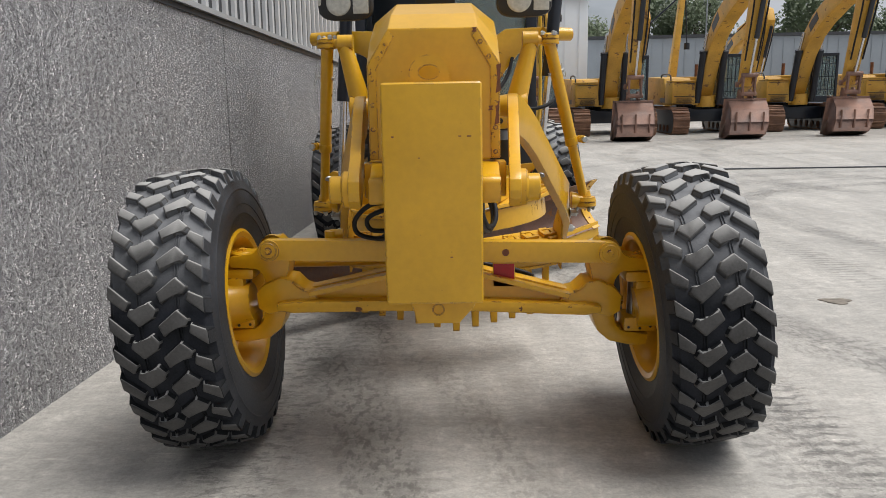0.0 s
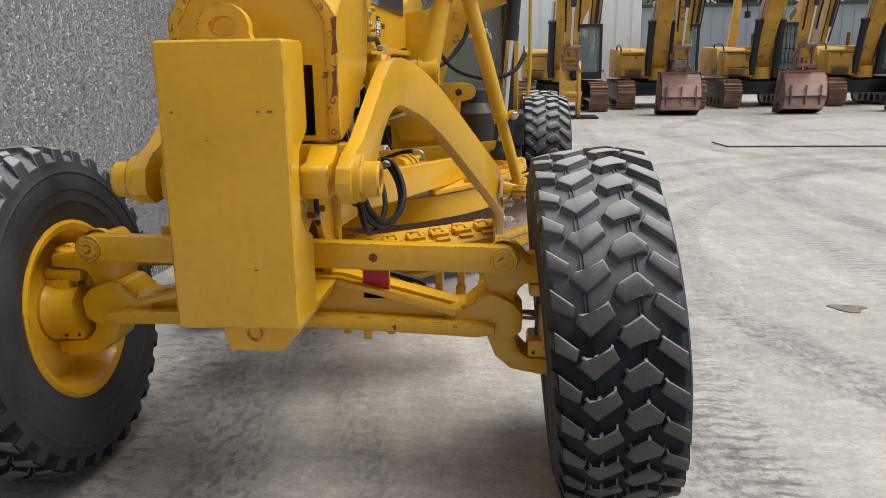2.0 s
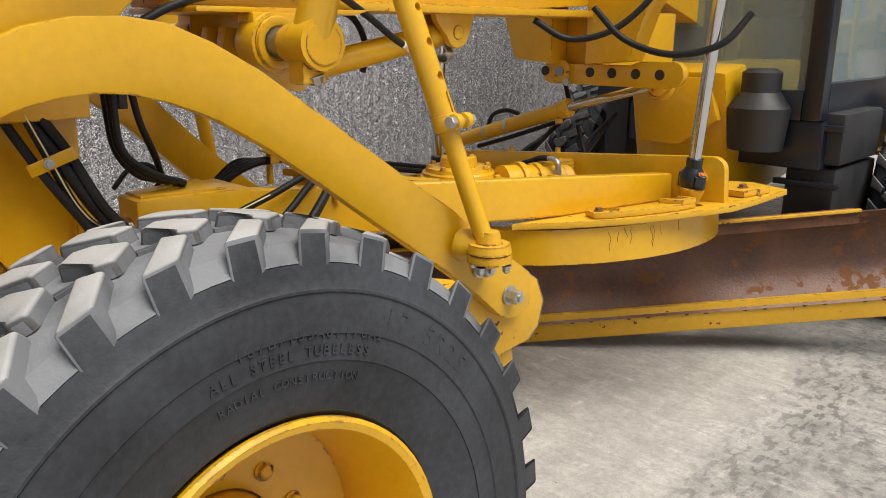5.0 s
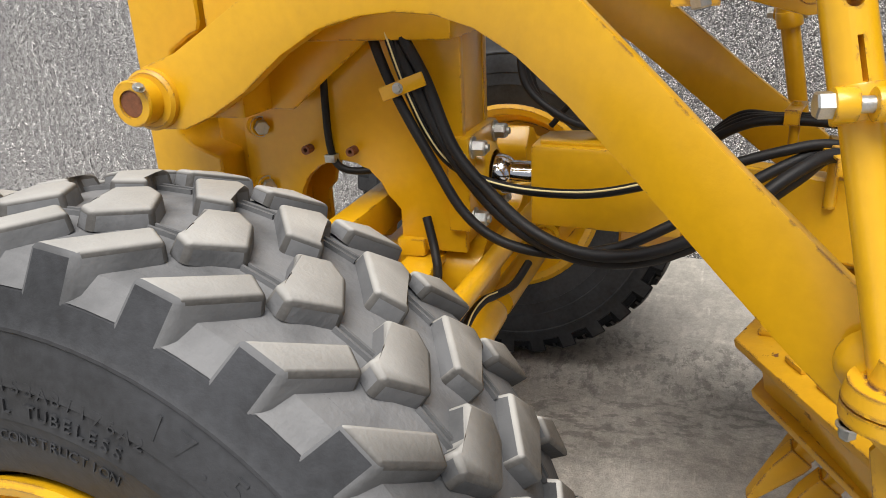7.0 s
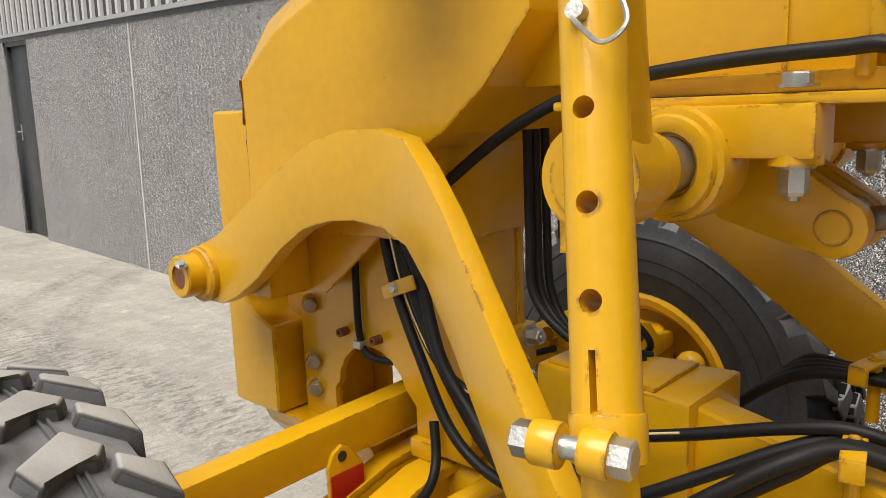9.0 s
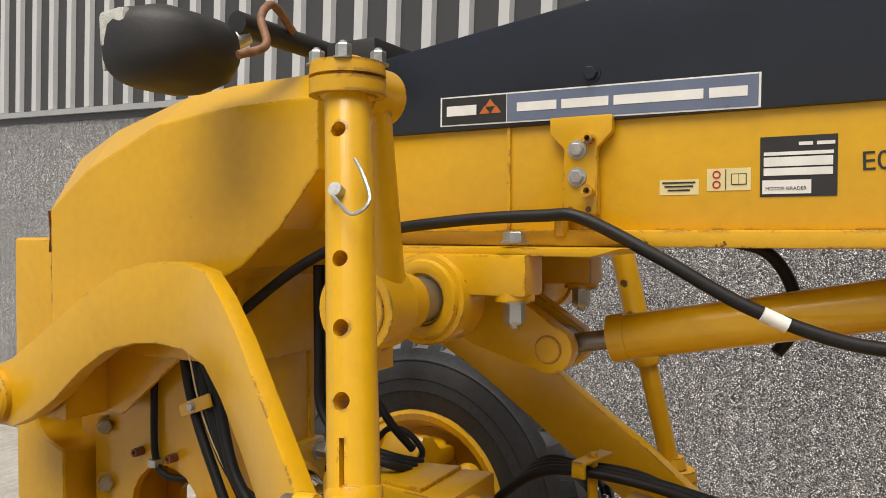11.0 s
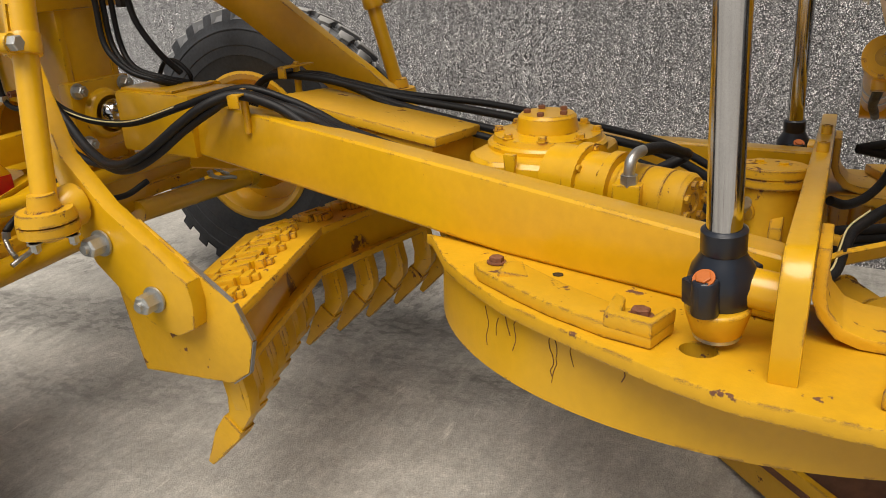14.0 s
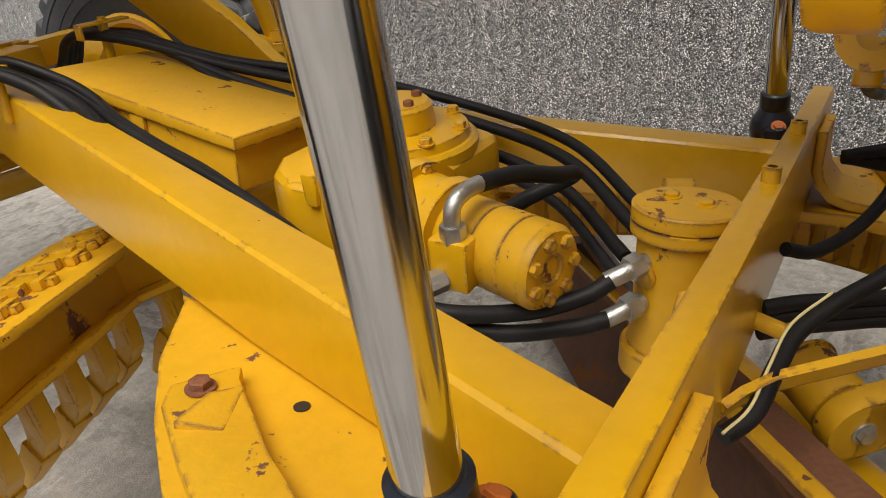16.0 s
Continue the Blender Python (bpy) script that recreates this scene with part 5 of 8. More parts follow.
def sticker(name, y0, y1, z0, z1, x, mat, parent, label=""):
    bm = bmesh.new()
    box(bm, x, x + 0.0007, y0, y1, z0, z1, ST)
    return part(name, bm, mat, parent, label)


stk = sticker("dealer_sticker", 0.652, 1.292, 1.968, 2.030, 0.1185, WHITE, hood, "long dealer sticker with a dark end and light bars")
sticker("sticker_dark", 0.656, 0.806, 1.971, 2.027, 0.1193, INK_AND_SHADE, stk)
sticker("sticker_blue", 0.808, 1.288, 1.971, 2.027, 0.1193, SLATE, stk)
sticker("sticker_bar", 0.668, 0.738, 1.989, 2.010, 0.1200, WHITE, stk)
y = 0.83
for wdt in (0.085, 0.095, 0.165, 0.065):
    sticker("sticker_bar", y, y + wdt, 1.990, 2.008, 0.1200, WHITE, stk)
    y += wdt + 0.010
bm = bmesh.new()
for yy, zz in ((0.757, 1.989), (0.783, 1.989), (0.770, 2.003)):
    prism(bm, [(yy - 0.012, zz), (yy + 0.012, zz), (yy, zz + 0.016)], Matrix.Translation((0.1199, 0, 0)) @ YZ, 0.0007)
part("sticker_mark", bm, ORANGE, stk)
npl = flat("nameplate", 1.290, 1.412, 1.805, 1.910, 0.1063, INK_AND_SHADE, frame_part, "black and white type plate")
for y0, y1, z0, z1 in ((1.296, 1.405, 1.858, 1.874), (1.296, 1.405, 1.842, 1.855), (1.294, 1.372, 1.810, 1.834), (1.352, 1.374, 1.893, 1.899), (1.380, 1.408, 1.893, 1.899), (1.296, 1.406, 1.877, 1.883)):
    flat("plate_field", y0, y1, z0, z1, 0.1074, WHITE, npl)
bm = letters("MOTOR GRADER", 0.0085, Matrix.Translation((0.1086, 1.332, 1.819)) @ Matrix(((0, 0, 1, 0), (1, 0, 0, 0), (0, 1, 0, 0), (0, 0, 0, 1))), 0.0004)
part("plate_text", bm, INK_AND_SHADE, npl)
lab = flat("warning_label", 1.200, 1.275, 1.818, 1.858, 0.1063, CREAM, frame_part, "cream warning label")
for y0, y1, z0, z1 in ((1.232, 1.2335, 1.820, 1.856), (1.242, 1.268, 1.828, 1.848)):
    flat("label_mark", y0, y1, z0, z1, 0.1074, INK_AND_SHADE, lab)
flat("label_mark", 1.2435, 1.2545, 1.8295, 1.8465, 0.1083, CREAM, lab)
flat("label_mark", 1.2555, 1.2665, 1.8295, 1.8465, 0.1083, CREAM, lab)
for zz in (1.829, 1.847):
    bm = bmesh.new()
    lathe(bm, [(0, 0.0072), (0.0008, 0.0072), (0.0008, 0.0048), (0, 0.0048)], axis_pose((0.1074, 1.217, zz), (1, 1.217, zz)), 20)
    part("ban_ring", bm, RED, lab)
lab = flat("maker_label", 1.115, 1.186, 1.812, 1.840, 0.1063, CREAM, frame_part, "small cream label with fine bars")
for q, (a, b) in enumerate(((1.120, 1.180), (1.124, 1.176), (1.130, 1.170))):
    flat("label_mark", a, b, 1.833 - q * 0.007, 1.836 - q * 0.007, 0.1074, INK_AND_SHADE, lab)
bm = letters("E06095", 0.046, Matrix.Translation((0.1068, 1.515, 1.862)) @ Matrix.Rotation(radians(2), 4, "X") @ Matrix(((0, 0, 1, 0), (1, 0, 0, 0), (0, 1, 0, 0), (0, 0, 0, 1))), 0.0004)
part("stock_number", bm, INK_AND_SHADE, frame_part, "stock number written in black marker")

# ---- lamps on the tube above the nose ----
bm = bmesh.new()
rod(bm, (-0.33, 0.27, 2.19), (0.33, 0.27, 2.19), 0.026)
bar = part("lamp_bar", bm, PLASTIC, G, "black tubular lamp bar")
bm = bmesh.new()
box(bm, -0.10, 0.10, 0.33, 0.47, 2.12, 2.19)
part("junction_box", bm, PLASTIC, bar, bevel=0.012)
for s in (-1, 1):
    bm = bmesh.new()
    m = Matrix.Translation((s * 0.43, 0.20, 2.12)) @ Matrix.Rotation(radians(4), 4, "X")
    prof = [(-0.085, 0.60, 0.70), (-0.07, 0.95, 0.96), (-0.03, 1.0, 1.0), (0.04, 0.92, 0.90), (0.09, 0.66, 0.64), (0.115, 0.30, 0.30)]
    rows = []
    for yy, fx, fz in prof:
        ring = []
        for k in range(28):
            a = 2 * math.pi * k / 28
            cx, cz = math.cos(a), math.sin(a)
            e = 0.62
            ring.append(bm.verts.new(m @ Vector((0.135 * fx * math.copysign(abs(cx) ** e, cx), yy, 0.082 * fz * math.copysign(abs(cz) ** e, cz)))))
        rows.append(ring)
    for a, b in zip(rows, rows[1:]):
        for k in range(28):
            bm.faces.new((a[k], a[(k + 1) % 28], b[(k + 1) % 28], b[k]))
    bm.faces.new(rows[0][::-1])
    bm.faces.new(rows[-1])
    lamp = part("headlamp", bm, PLASTIC, G, "black plastic headlamp housing", sharp=50)
    bm = bmesh.new()
    lathe(bm, [(0, 0.0), (0.004, 0.04), (0, 0.058), (-0.01, 0.06)], m @ axis_pose((-0.028, -0.089, 0), (-0.028, -1, 0)), 32)
    box(bm, 0.040, 0.115, -0.088, -0.080, -0.05, 0.05, m)
    part("lens", bm, LENS, lamp, "clear ribbed headlamp lens", bevel=0.004)
    bm = bmesh.new()
    box(bm, min(s * 0.085, s * 0.130), max(s * 0.085, s * 0.130), -0.075, 0.0, -0.015, 0.062, m)
    part("indicator", bm, LENS, lamp, "pale side indicator lens", bevel=0.012)
    bm = bmesh.new()
    rod(bm, (s * 0.30, 0.27, 2.17), (s * 0.34, 0.25, 2.14), 0.02)
    rod(bm, (s * 0.34, 0.25, 2.14), (s * 0.42, 0.24, 2.12), 0.014)
    part("bracket", bm, ZINC, lamp)
    bm = bmesh.new()
    tube(bm, [(s * 0.18, 0.30, 2.20), (s * 0.26, 0.31, 2.24), (s * 0.31, 0.32, 2.20), (s * 0.34, 0.36, 2.13), (s * 0.40, 0.34, 2.10)], 0.009)
    part("loom", bm, COPPER, lamp, "brown cable loom")

# ---- drawbar ----
# drawbar, circle and blade hang a little lower on the wall side
def rolled(x, z=1.0, deg=-4.8):
    return Matrix.Translation((x, 0, z)) @ Matrix.Rotation(radians(deg), 4, "Y") @ Matrix.Translation((-x, 0, -z))


DROOP = rolled(0.62)
def bx(y, s=1):
    return 0.386 + 0.299 * (y - 1.69) if s > 0 else 0.05 + 0.235 * (y - 0.2)


Y0, Y1 = 0.50, 2.475
beams = []
for s in (-1, 1):
    bm = bmesh.new()
    vs = []
    for y in (Y0, 0.85, 1.3, 1.9, Y1):
        zt = 1.10 if y < 1.5 else 1.10 - 0.055 * (y - 1.5) / 0.975
        zb = 0.925
        if s > 0:
            zt, zb = 1.198 - 0.0775 * (y - 0.5), max(0.925, 1.008 - 0.059 * (y - 0.5))
        vs.append([bm.verts.new((s * x, y, z)) for x, z in ((bx(y, s), zb), (bx(y, s), zt), (bx(y, s) - 0.10, zt), (bx(y, s) - 0.10, zb))])
    for a, b in zip(vs, vs[1:]):
        for k in range(4):
            bm.faces.new((a[k], a[(k + 1) % 4], b[(k + 1) % 4], b[k]))
    bm.faces.new(vs[0])
    bm.faces.new(vs[-1][::-1])
    beams.append(part("drawbar_beam", bm, YELLOW, G, "rounded yellow drawbar side beam", bevel=0.016, seg=3))
    beams[-1].matrix_basis = DROOP
    bm = bmesh.new()
    prism(bm, [(s * (bx(1.69, s) - 0.02), 1.66), (s * 0.385, 1.685), (s * 0.535, 1.795), (s * 0.640, 1.905), (s * 0.725, 2.015), (s * 0.835, 2.22), (s * 0.900, 2.36), (s * 0.928, 2.45), (s * 0.935, 2.60), (s * 0.935, 2.95), (s * 0.70, 3.12), (s * 0.42, 3.12), (s * 0.50, 2.60)], Matrix.Translation((0, 0, 0.898)), 0.027)
    pl = part("yoke_plate", bm, YELLOW_WORN, beams[-1], "yellow drawbar yoke plate over the circle", bevel=0.004)
    bm = bmesh.new()
    rod(bm, (s * 0.785, 2.372, 0.85), (s * 0.785, 2.372, 1.0), 0.030, n=32)
    bm.transform(DROOP)
    drill(pl, bm)
    # black disc hides the ring below and paints the hole's shade
    bm = bmesh.new()
    rod(bm, (s * 0.785, 2.372, 0.892), (s * 0.785, 2.372, 0.899), 0.0305, n=24)
    part("hole_bottom", bm, INK_AND_SHADE, pl, "black disc painted for the shade in the open hole")
bm = bmesh.new()
prism(bm, [(-0.078, 0.288), (0.066, 0.288), (0.098, 0.66), (-0.15, 0.66)], Matrix.Translation((0, 0, 0.945)), 0.208)
head = part("drawbar_head", bm, YELLOW, G, "boxed yellow drawbar head", bevel=0.014)
bm = bmesh.new()
prism(bm, [(-0.062, 0.31), (0.050, 0.31), (0.080, 0.58), (-0.12, 0.58)], Matrix.Translation((0, 0, 1.152)), 0.010)
part("head_plate", bm, YELLOW, head, bevel=0.003)
# ball joint and its bolted cap
bm = bmesh.new()
bmesh.ops.create_uvsphere(bm, u_segments=28, v_segments=16, radius=0.056, matrix=Matrix.Translation((0.0, 0.190, 1.055)))
rod(bm, (0, 0.19, 1.055), (0, 0.292, 1.055), 0.040)
part("ball", bm, CHROME, head, "greased steel tow ball")
bm = bmesh.new()
box(bm, -0.130, 0.130, 0.09, 0.150, 0.935, 1.180)
lathe(bm, [(0, 0.092), (0.024, 0.084), (0.030, 0.066)], axis_pose((0, 0.150, 1.055), (0, 1, 1.055)), 32)
cap = part("ball_cap", bm, YELLOW, G, "bolted yellow ball cap", bevel=0.008)
for x in (-0.1, 0.1):
    for z in (0.965, 1.150):
        bolt("bolt", (x, 0.150, z), (0, 1, 0), 0.021, cap, h=0.036)
# cross bar at the rear of the drawbar
bm = bmesh.new()
prism(bm, [(-0.86, 0.924), (0.86, 0.924), (0.86, 1.06)] + arc(0.80, 1.06, 0.06, 0, 90, 6) + arc(-0.80, 1.06, 0.06, 90, 180, 6), Matrix.Translation((0, 2.52, 0)) @ XZ, 0.042)
xbar = part("cross_plate", bm, YELLOW, G, "upright yellow cross plate", bevel=0.005)
xbar.matrix_basis = DROOP
for s in (-1, 1):
    bm = bmesh.new()
    prism(bm, [(0.0, 0.16), (0.0, 0.075), (0.012, 0.045), (0.040, 0.014), (0.075, 0.003), (0.125, 0.001), (0.125, 0.020), (0.080, 0.024), (0.050, 0.034), (0.028, 0.060), (0.020, 0.085), (0.020, 0.16)], Matrix.Translation((s * 0.60 - 0.085, 2.521, 0.925)) @ YZ, 0.17)
    part("curled_gusset", bm, YELLOW_WORN, xbar, "curled yellow gusset plate", bevel=0.004)
    for x in (-0.035,) if s > 0 else (0.34,):
        bm = bmesh.new()
        lathe(bm, [(0, 0.014), (0.026, 0.014), (0.026, 0.008)], axis_pose((s * x, 2.5, 1.118), (s * x, 2.5, 2)), 16)
        part("stub", bm, YELLOW_WORN, xbar)
# wear shoes with rusty bolts, on the yoke plate
for s in (-1, 1):
    bm = bmesh.new()
    prism(bm, [(s * x, y) for x, y in ((0.637, 1.921), (0.700, 2.015), (0.755, 2.109), (0.805, 2.223), (0.822, 2.305), (0.735, 2.325), (0.712, 2.225), (0.645, 2.105), (0.545, 1.965), (0.520, 1.945), (0.600, 1.895))], Matrix.Translation((0, 0, 0.926)), 0.026)
    shoe = part("wear_shoe", bm, YELLOW_WORN, G, "curved yellow clamp shoe, chipped", bevel=0.006)
    shoe.matrix_basis = DROOP
    # raised pads with a well for the bolt head
    bm = bmesh.new()
    prism(bm, [(s * x, y) for x, y in ((0.720, 2.238), (0.700, 2.214), (0.806, 2.222), (0.824, 2.305), (0.735, 2.326), (0.730, 2.312), (0.792, 2.296), (0.782, 2.247))], Matrix.Translation((0, 0, 0.945)), 0.026)
    part("shoe_pad", bm, YELLOW_WORN, shoe, bevel=0.005)
    bm = bmesh.new()
    prism(bm, [(s * x, y) for x, y in ((0.600, 1.966), (0.665, 1.975), (0.640, 2.03), (0.555, 1.985))], Matrix.Translation((0, 0, 0.945)), 0.018)
    for v in bm.verts:
        if v.co.z > 0.955 and v.co.y > 1.98:
            v.co.z = 0.953
    part("shoe_rib", bm, YELLOW_WORN, shoe, bevel=0.003)
    bolt("bolt", (s * 0.590, 1.942, 0.954), (0, 0, 1), 0.0150, shoe, RUST_BOLT, h=0.014, label="rusty bolt")
    bolt("bolt", (s * 0.757, 2.272, 0.954), (0, 0, 1), 0.0170, shoe, RUST_BOLT, h=0.016, label="rusty bolt")
    # black disc on the plate, painted shade instead of a drilled hole
    for x, y, r in ((0.531, 2.053, 0.011),):
        bm = bmesh.new()
        lathe(bm, [(0, r), (0.0016, r), (0.0016, 0)], axis_pose((s * x, y, 0.9255), (s * x, y, 2)), 24)
        part("plate_hole", bm, INK_AND_SHADE, shoe)
    bm = bmesh.new()
    prism(bm, [(s * 0.74, 2.66), (s * 0.88, 2.62), (s * 0.92, 2.80), (s * 0.78, 2.83)], Matrix.Translation((0, 0, 0.926)), 0.030)
    part("rear_shoe", bm, YELLOW_WORN, shoe, bevel=0.006)
    bolt("bolt", (s * 0.83, 2.72, 0.956), (0, 0, 1), 0.018, shoe, RUST_BOLT, h=0.018)

# circle: toothed ring under the yoke plate
bm = bmesh.new()
lathe(bm, [(0.745, 0.785), (0.890, 0.785), (0.890, 0.70), (0.745, 0.70), (0.745, 0.785)], Matrix.Translation((0, 2.40, 0)), 128)
circle = part("circle_ring", bm, YELLOW, G, "yellow turning circle with dried oil runs", sharp=40)
circle.matrix_basis = DROOP
bm = bmesh.new()
for k in range(72):
    a = 2 * math.pi * k / 72
    box(bm, 0.672, 0.702, -0.014, 0.014, 0.76, 0.87, Matrix.Translation((0, 2.40, 0)) @ Matrix.Rotation(a, 4, "Z"))
part("inner_teeth", bm, YELLOW_WORN, circle, "inner gear teeth")
for k in range(8):
    a, z = radians(random.uniform(-42, -8)), random.uniform(0.865, 0.886)
    pts = []
    for q in range(random.randint(4, 8)):
        pts.append((0.7856 * math.cos(a), 2.40 + 0.7856 * math.sin(a), z))
        a += radians(random.uniform(-0.55, 0.55))
        z -= random.uniform(0.009, 0.017)
    bm = bmesh.new()
    tube(bm, pts, random.uniform(0.0006, 0.0011), 5, 3)
    part("oil_run", bm, RUST, circle, "brown dried oil run")

# tool box on the drawbar
bm = bmesh.new()
prism(bm, [(1.02, 0.94), (1.528, 0.94), (1.528, 1.032), (1.02, 1.125)], Matrix.Translation((-0.20, 0, 0)) @ YZ, 0.270)
tb = part("tool_box", bm, YELLOW_WORN, G, "chipped yellow tool box on the drawbar", bevel=0.005)
tb.matrix_basis = rolled(0.0, 1.05)
bm = bmesh.new()
prism(bm, [(0.985, 1.128), (1.545, 1.032), (1.545, 1.060), (0.985, 1.156)], Matrix.Translation((-0.212, 0, 0)) @ YZ, 0.296)
lid = part("lid", bm, YELLOW_WORN, tb, "dented lid with chipped edges", bevel=0.006)
bm = bmesh.new()
box(bm, 0.071, 0.080, 1.245, 1.285, 1.025, 1.080)
part("latch", bm, YELLOW_WORN, lid, bevel=0.002)

# circle drive gear case and motor
C = (-0.072, 1.812)
bm = bmesh.new()
pts = [(0.085, 1.66), (0.125, 1.72), (0.125, 1.88), (0.10, 1.96), (-0.24, 1.97), (-0.28, 1.88), (-0.28, 1.70), (-0.20, 1.63), (0.02, 1.62)]
prism(bm, pts, Matrix.Translation((0.042, 0.012, 0.90)), 0.135)
gear = part("gear_case", bm, YELLOW, G, "cast yellow circle drive gear case", bevel=0.028, seg=3)
bm = bmesh.new()
lathe(bm, [(1.025, 0.165), (1.045, 0.165), (1.052, 0.158), (1.052, 0.150), (1.068, 0.146), (1.072, 0.085), (1.112, 0.080), (1.120, 0.072), (1.120, 0.0)], Matrix.Translation((*C, 0)), 56)
part("bearing_cover", bm, YELLOW, gear, "round bolted bearing cover")
for k in range(8):
    a = 2 * math.pi * k / 8 + 0.25
    bolt("bolt", (C[0] + 0.135 * math.cos(a), C[1] + 0.135 * math.sin(a), 1.069), (0, 0, 1), 0.012, gear, YELLOW_WORN, h=0.014)
for k in range(5):
    a = 2 * math.pi * k / 5
    bolt("bolt", (C[0] + 0.055 * math.cos(a), C[1] + 0.055 * math.sin(a), 1.120), (0, 0, 1), 0.010, gear, RUST_BOLT, h=0.010, washer=False)
bm = bmesh.new()
prism(bm, [(0, 0), (0.035, 0), (0.030, -0.06), (0.006, -0.06)], Matrix.Translation((0.160, 1.782, 1.062)) @ YZ, 0.018)
part("cast_lug", bm, YELLOW, gear, bevel=0.005)
bm = bmesh.new()
ax = axis_pose((0.105, 1.90, 1.000), (0.208, 2.257, 0.992))
axz = ax.to_3x3() @ Vector((0, 0, 1))
lathe(bm, [(0, 0.082), (0.075, 0.082), (0.075, 0.094), (0.105, 0.094), (0.105, 0.078), (0.165, 0.075), (0.165, 0.086), (0.190, 0.086), (0.190, 0.066), (0.205, 0.066)], ax, 40, True)
part("motor_neck", bm, YELLOW, gear, "flanged yellow motor housing")
for k in range(6):
    a = 2 * math.pi * k / 6 + 0.4
    bolt("bolt", ax @ Vector((0.082 * math.cos(a), 0.082 * math.sin(a), 0.104)), axz, 0.010, gear, YELLOW_WORN)
    bolt("bolt", ax @ Vector((0.075 * math.cos(a), 0.075 * math.sin(a), 0.164)), -axz, 0.008, gear, YELLOW_WORN)
bm = bmesh.new()
lathe(bm, [(0.20, 0.066), (0.262, 0.066), (0.264, 0.064), (0.268, 0.066), (0.318, 0.066), (0.320, 0.064), (0.324, 0.066), (0.360, 0.066), (0.372, 0.058), (0.372, 0.024), (0.368, 0.020), (0.368, 0.0)], ax, 40, True)
mot = part("drive_motor", bm, YELLOW_WORN, G, "yellow hydraulic drive motor with scuffed end")
for k in range(7):
    a = 2 * math.pi * k / 7
    bolt("bolt", ax @ Vector((0.045 * math.cos(a), 0.045 * math.sin(a), 0.372)), axz, 0.011, mot, YELLOW_WORN, washer=False)
bm = bmesh.new()
box(bm, 0.20, 0.265, 2.085, 2.150, 0.955, 1.035, rolled(0.2, 1.0, 0))
part("port_block", bm, YELLOW, mot, bevel=0.006)
bm = bmesh.new()
tube(bm, [(0.245, 2.120, 1.010), (0.247, 2.120, 1.065), (0.240, 2.122, 1.088), (0.215, 2.128, 1.098), (0.180, 2.135, 1.098)], 0.013)
lathe(bm, [(0, 0.020), (0.026, 0.020)], axis_pose((0.246, 2.120, 1.030), (0.246, 2.120, 1.1)), 6, True)
lathe(bm, [(0, 0.018), (0.016, 0.018)], axis_pose((0.246, 2.120, 1.010), (0.246, 2.120, 1.1)), 6, True)
part("elbow_fitting", bm, ZINC, mot, "zinc hose elbow")
bm = bmesh.new()
tube(bm, [(0.235, 2.115, 0.975), (0.275, 2.105, 0.972), (0.300, 2.085, 0.968)], 0.013)
lathe(bm, [(0, 0.019), (0.028, 0.019)], axis_pose((0.262, 2.108, 0.973), (0.30, 2.085, 0.968)), 6, True)
part("elbow_fitting", bm, ZINC, mot)

# swivel can
bm = bmesh.new()
cc = rolled(0.030, 1.04) @ Matrix.Translation((0.030, 2.40, -0.034))
lathe(bm, [(0.80, 0.0), (0.80, 0.085), (0.84, 0.085), (0.845, 0.074), (0.905, 0.070), (1.03, 0.070), (1.034, 0.082), (1.052, 0.082), (1.054, 0.078), (1.056, 0.082), (1.076, 0.082), (1.079, 0.078), (1.079, 0.0)], cc, 48)
can = part("swivel_can", bm, YELLOW_WORN, G, "cylindrical yellow swivel with chipped rim")
for x, y in ((0.013, 2.371), (0.027, 2.425)):
    bolt("bolt", (x, y, 1.044), (0, 0, 1), 0.012, can, YELLOW, h=0.008)
bm = bmesh.new()
for z, dx in ((0.962, -0.085), (0.900, -0.073)):
    tube(bm, [(0.175 + dx, 2.36, z + 0.006), (0.205 + dx, 2.34, z), (0.225 + dx, 2.315, z - 0.012)], 0.014)
    lathe(bm, [(0, 0.021), (0.022, 0.021)], axis_pose((0.185 + dx, 2.353, z + 0.005), (0.205 + dx, 2.34, z)), 6, True)
part("fitting", bm, ZINC, can, "zinc hose fittings")
bm = bmesh.new()
prism(bm, [(0.060, 0.875), (0.125, 0.875), (0.142, 0.900), (0.135, 0.925), (0.060, 0.960)], Matrix.Translation((0, 2.442, 0)) @ XZ, 0.030)
rod(bm, (0.090, 2.36, 0.95), (0.100, 2.353, 0.947), 0.026, n=20)
part("can_arm", bm, YELLOW_WORN, can, bevel=0.006)

# ---- scarifier block with teeth: a bent beam, nose pitched down ----
PITCH = Matrix.Translation((0.08, 1.354, 0.80)) @ Matrix.Rotation(radians(11), 4, "X")


def v_front(x):
    return -0.566 + 0.45 * abs(x)


def v_rear(x):
    return -0.242 + 0.375 * abs(x)


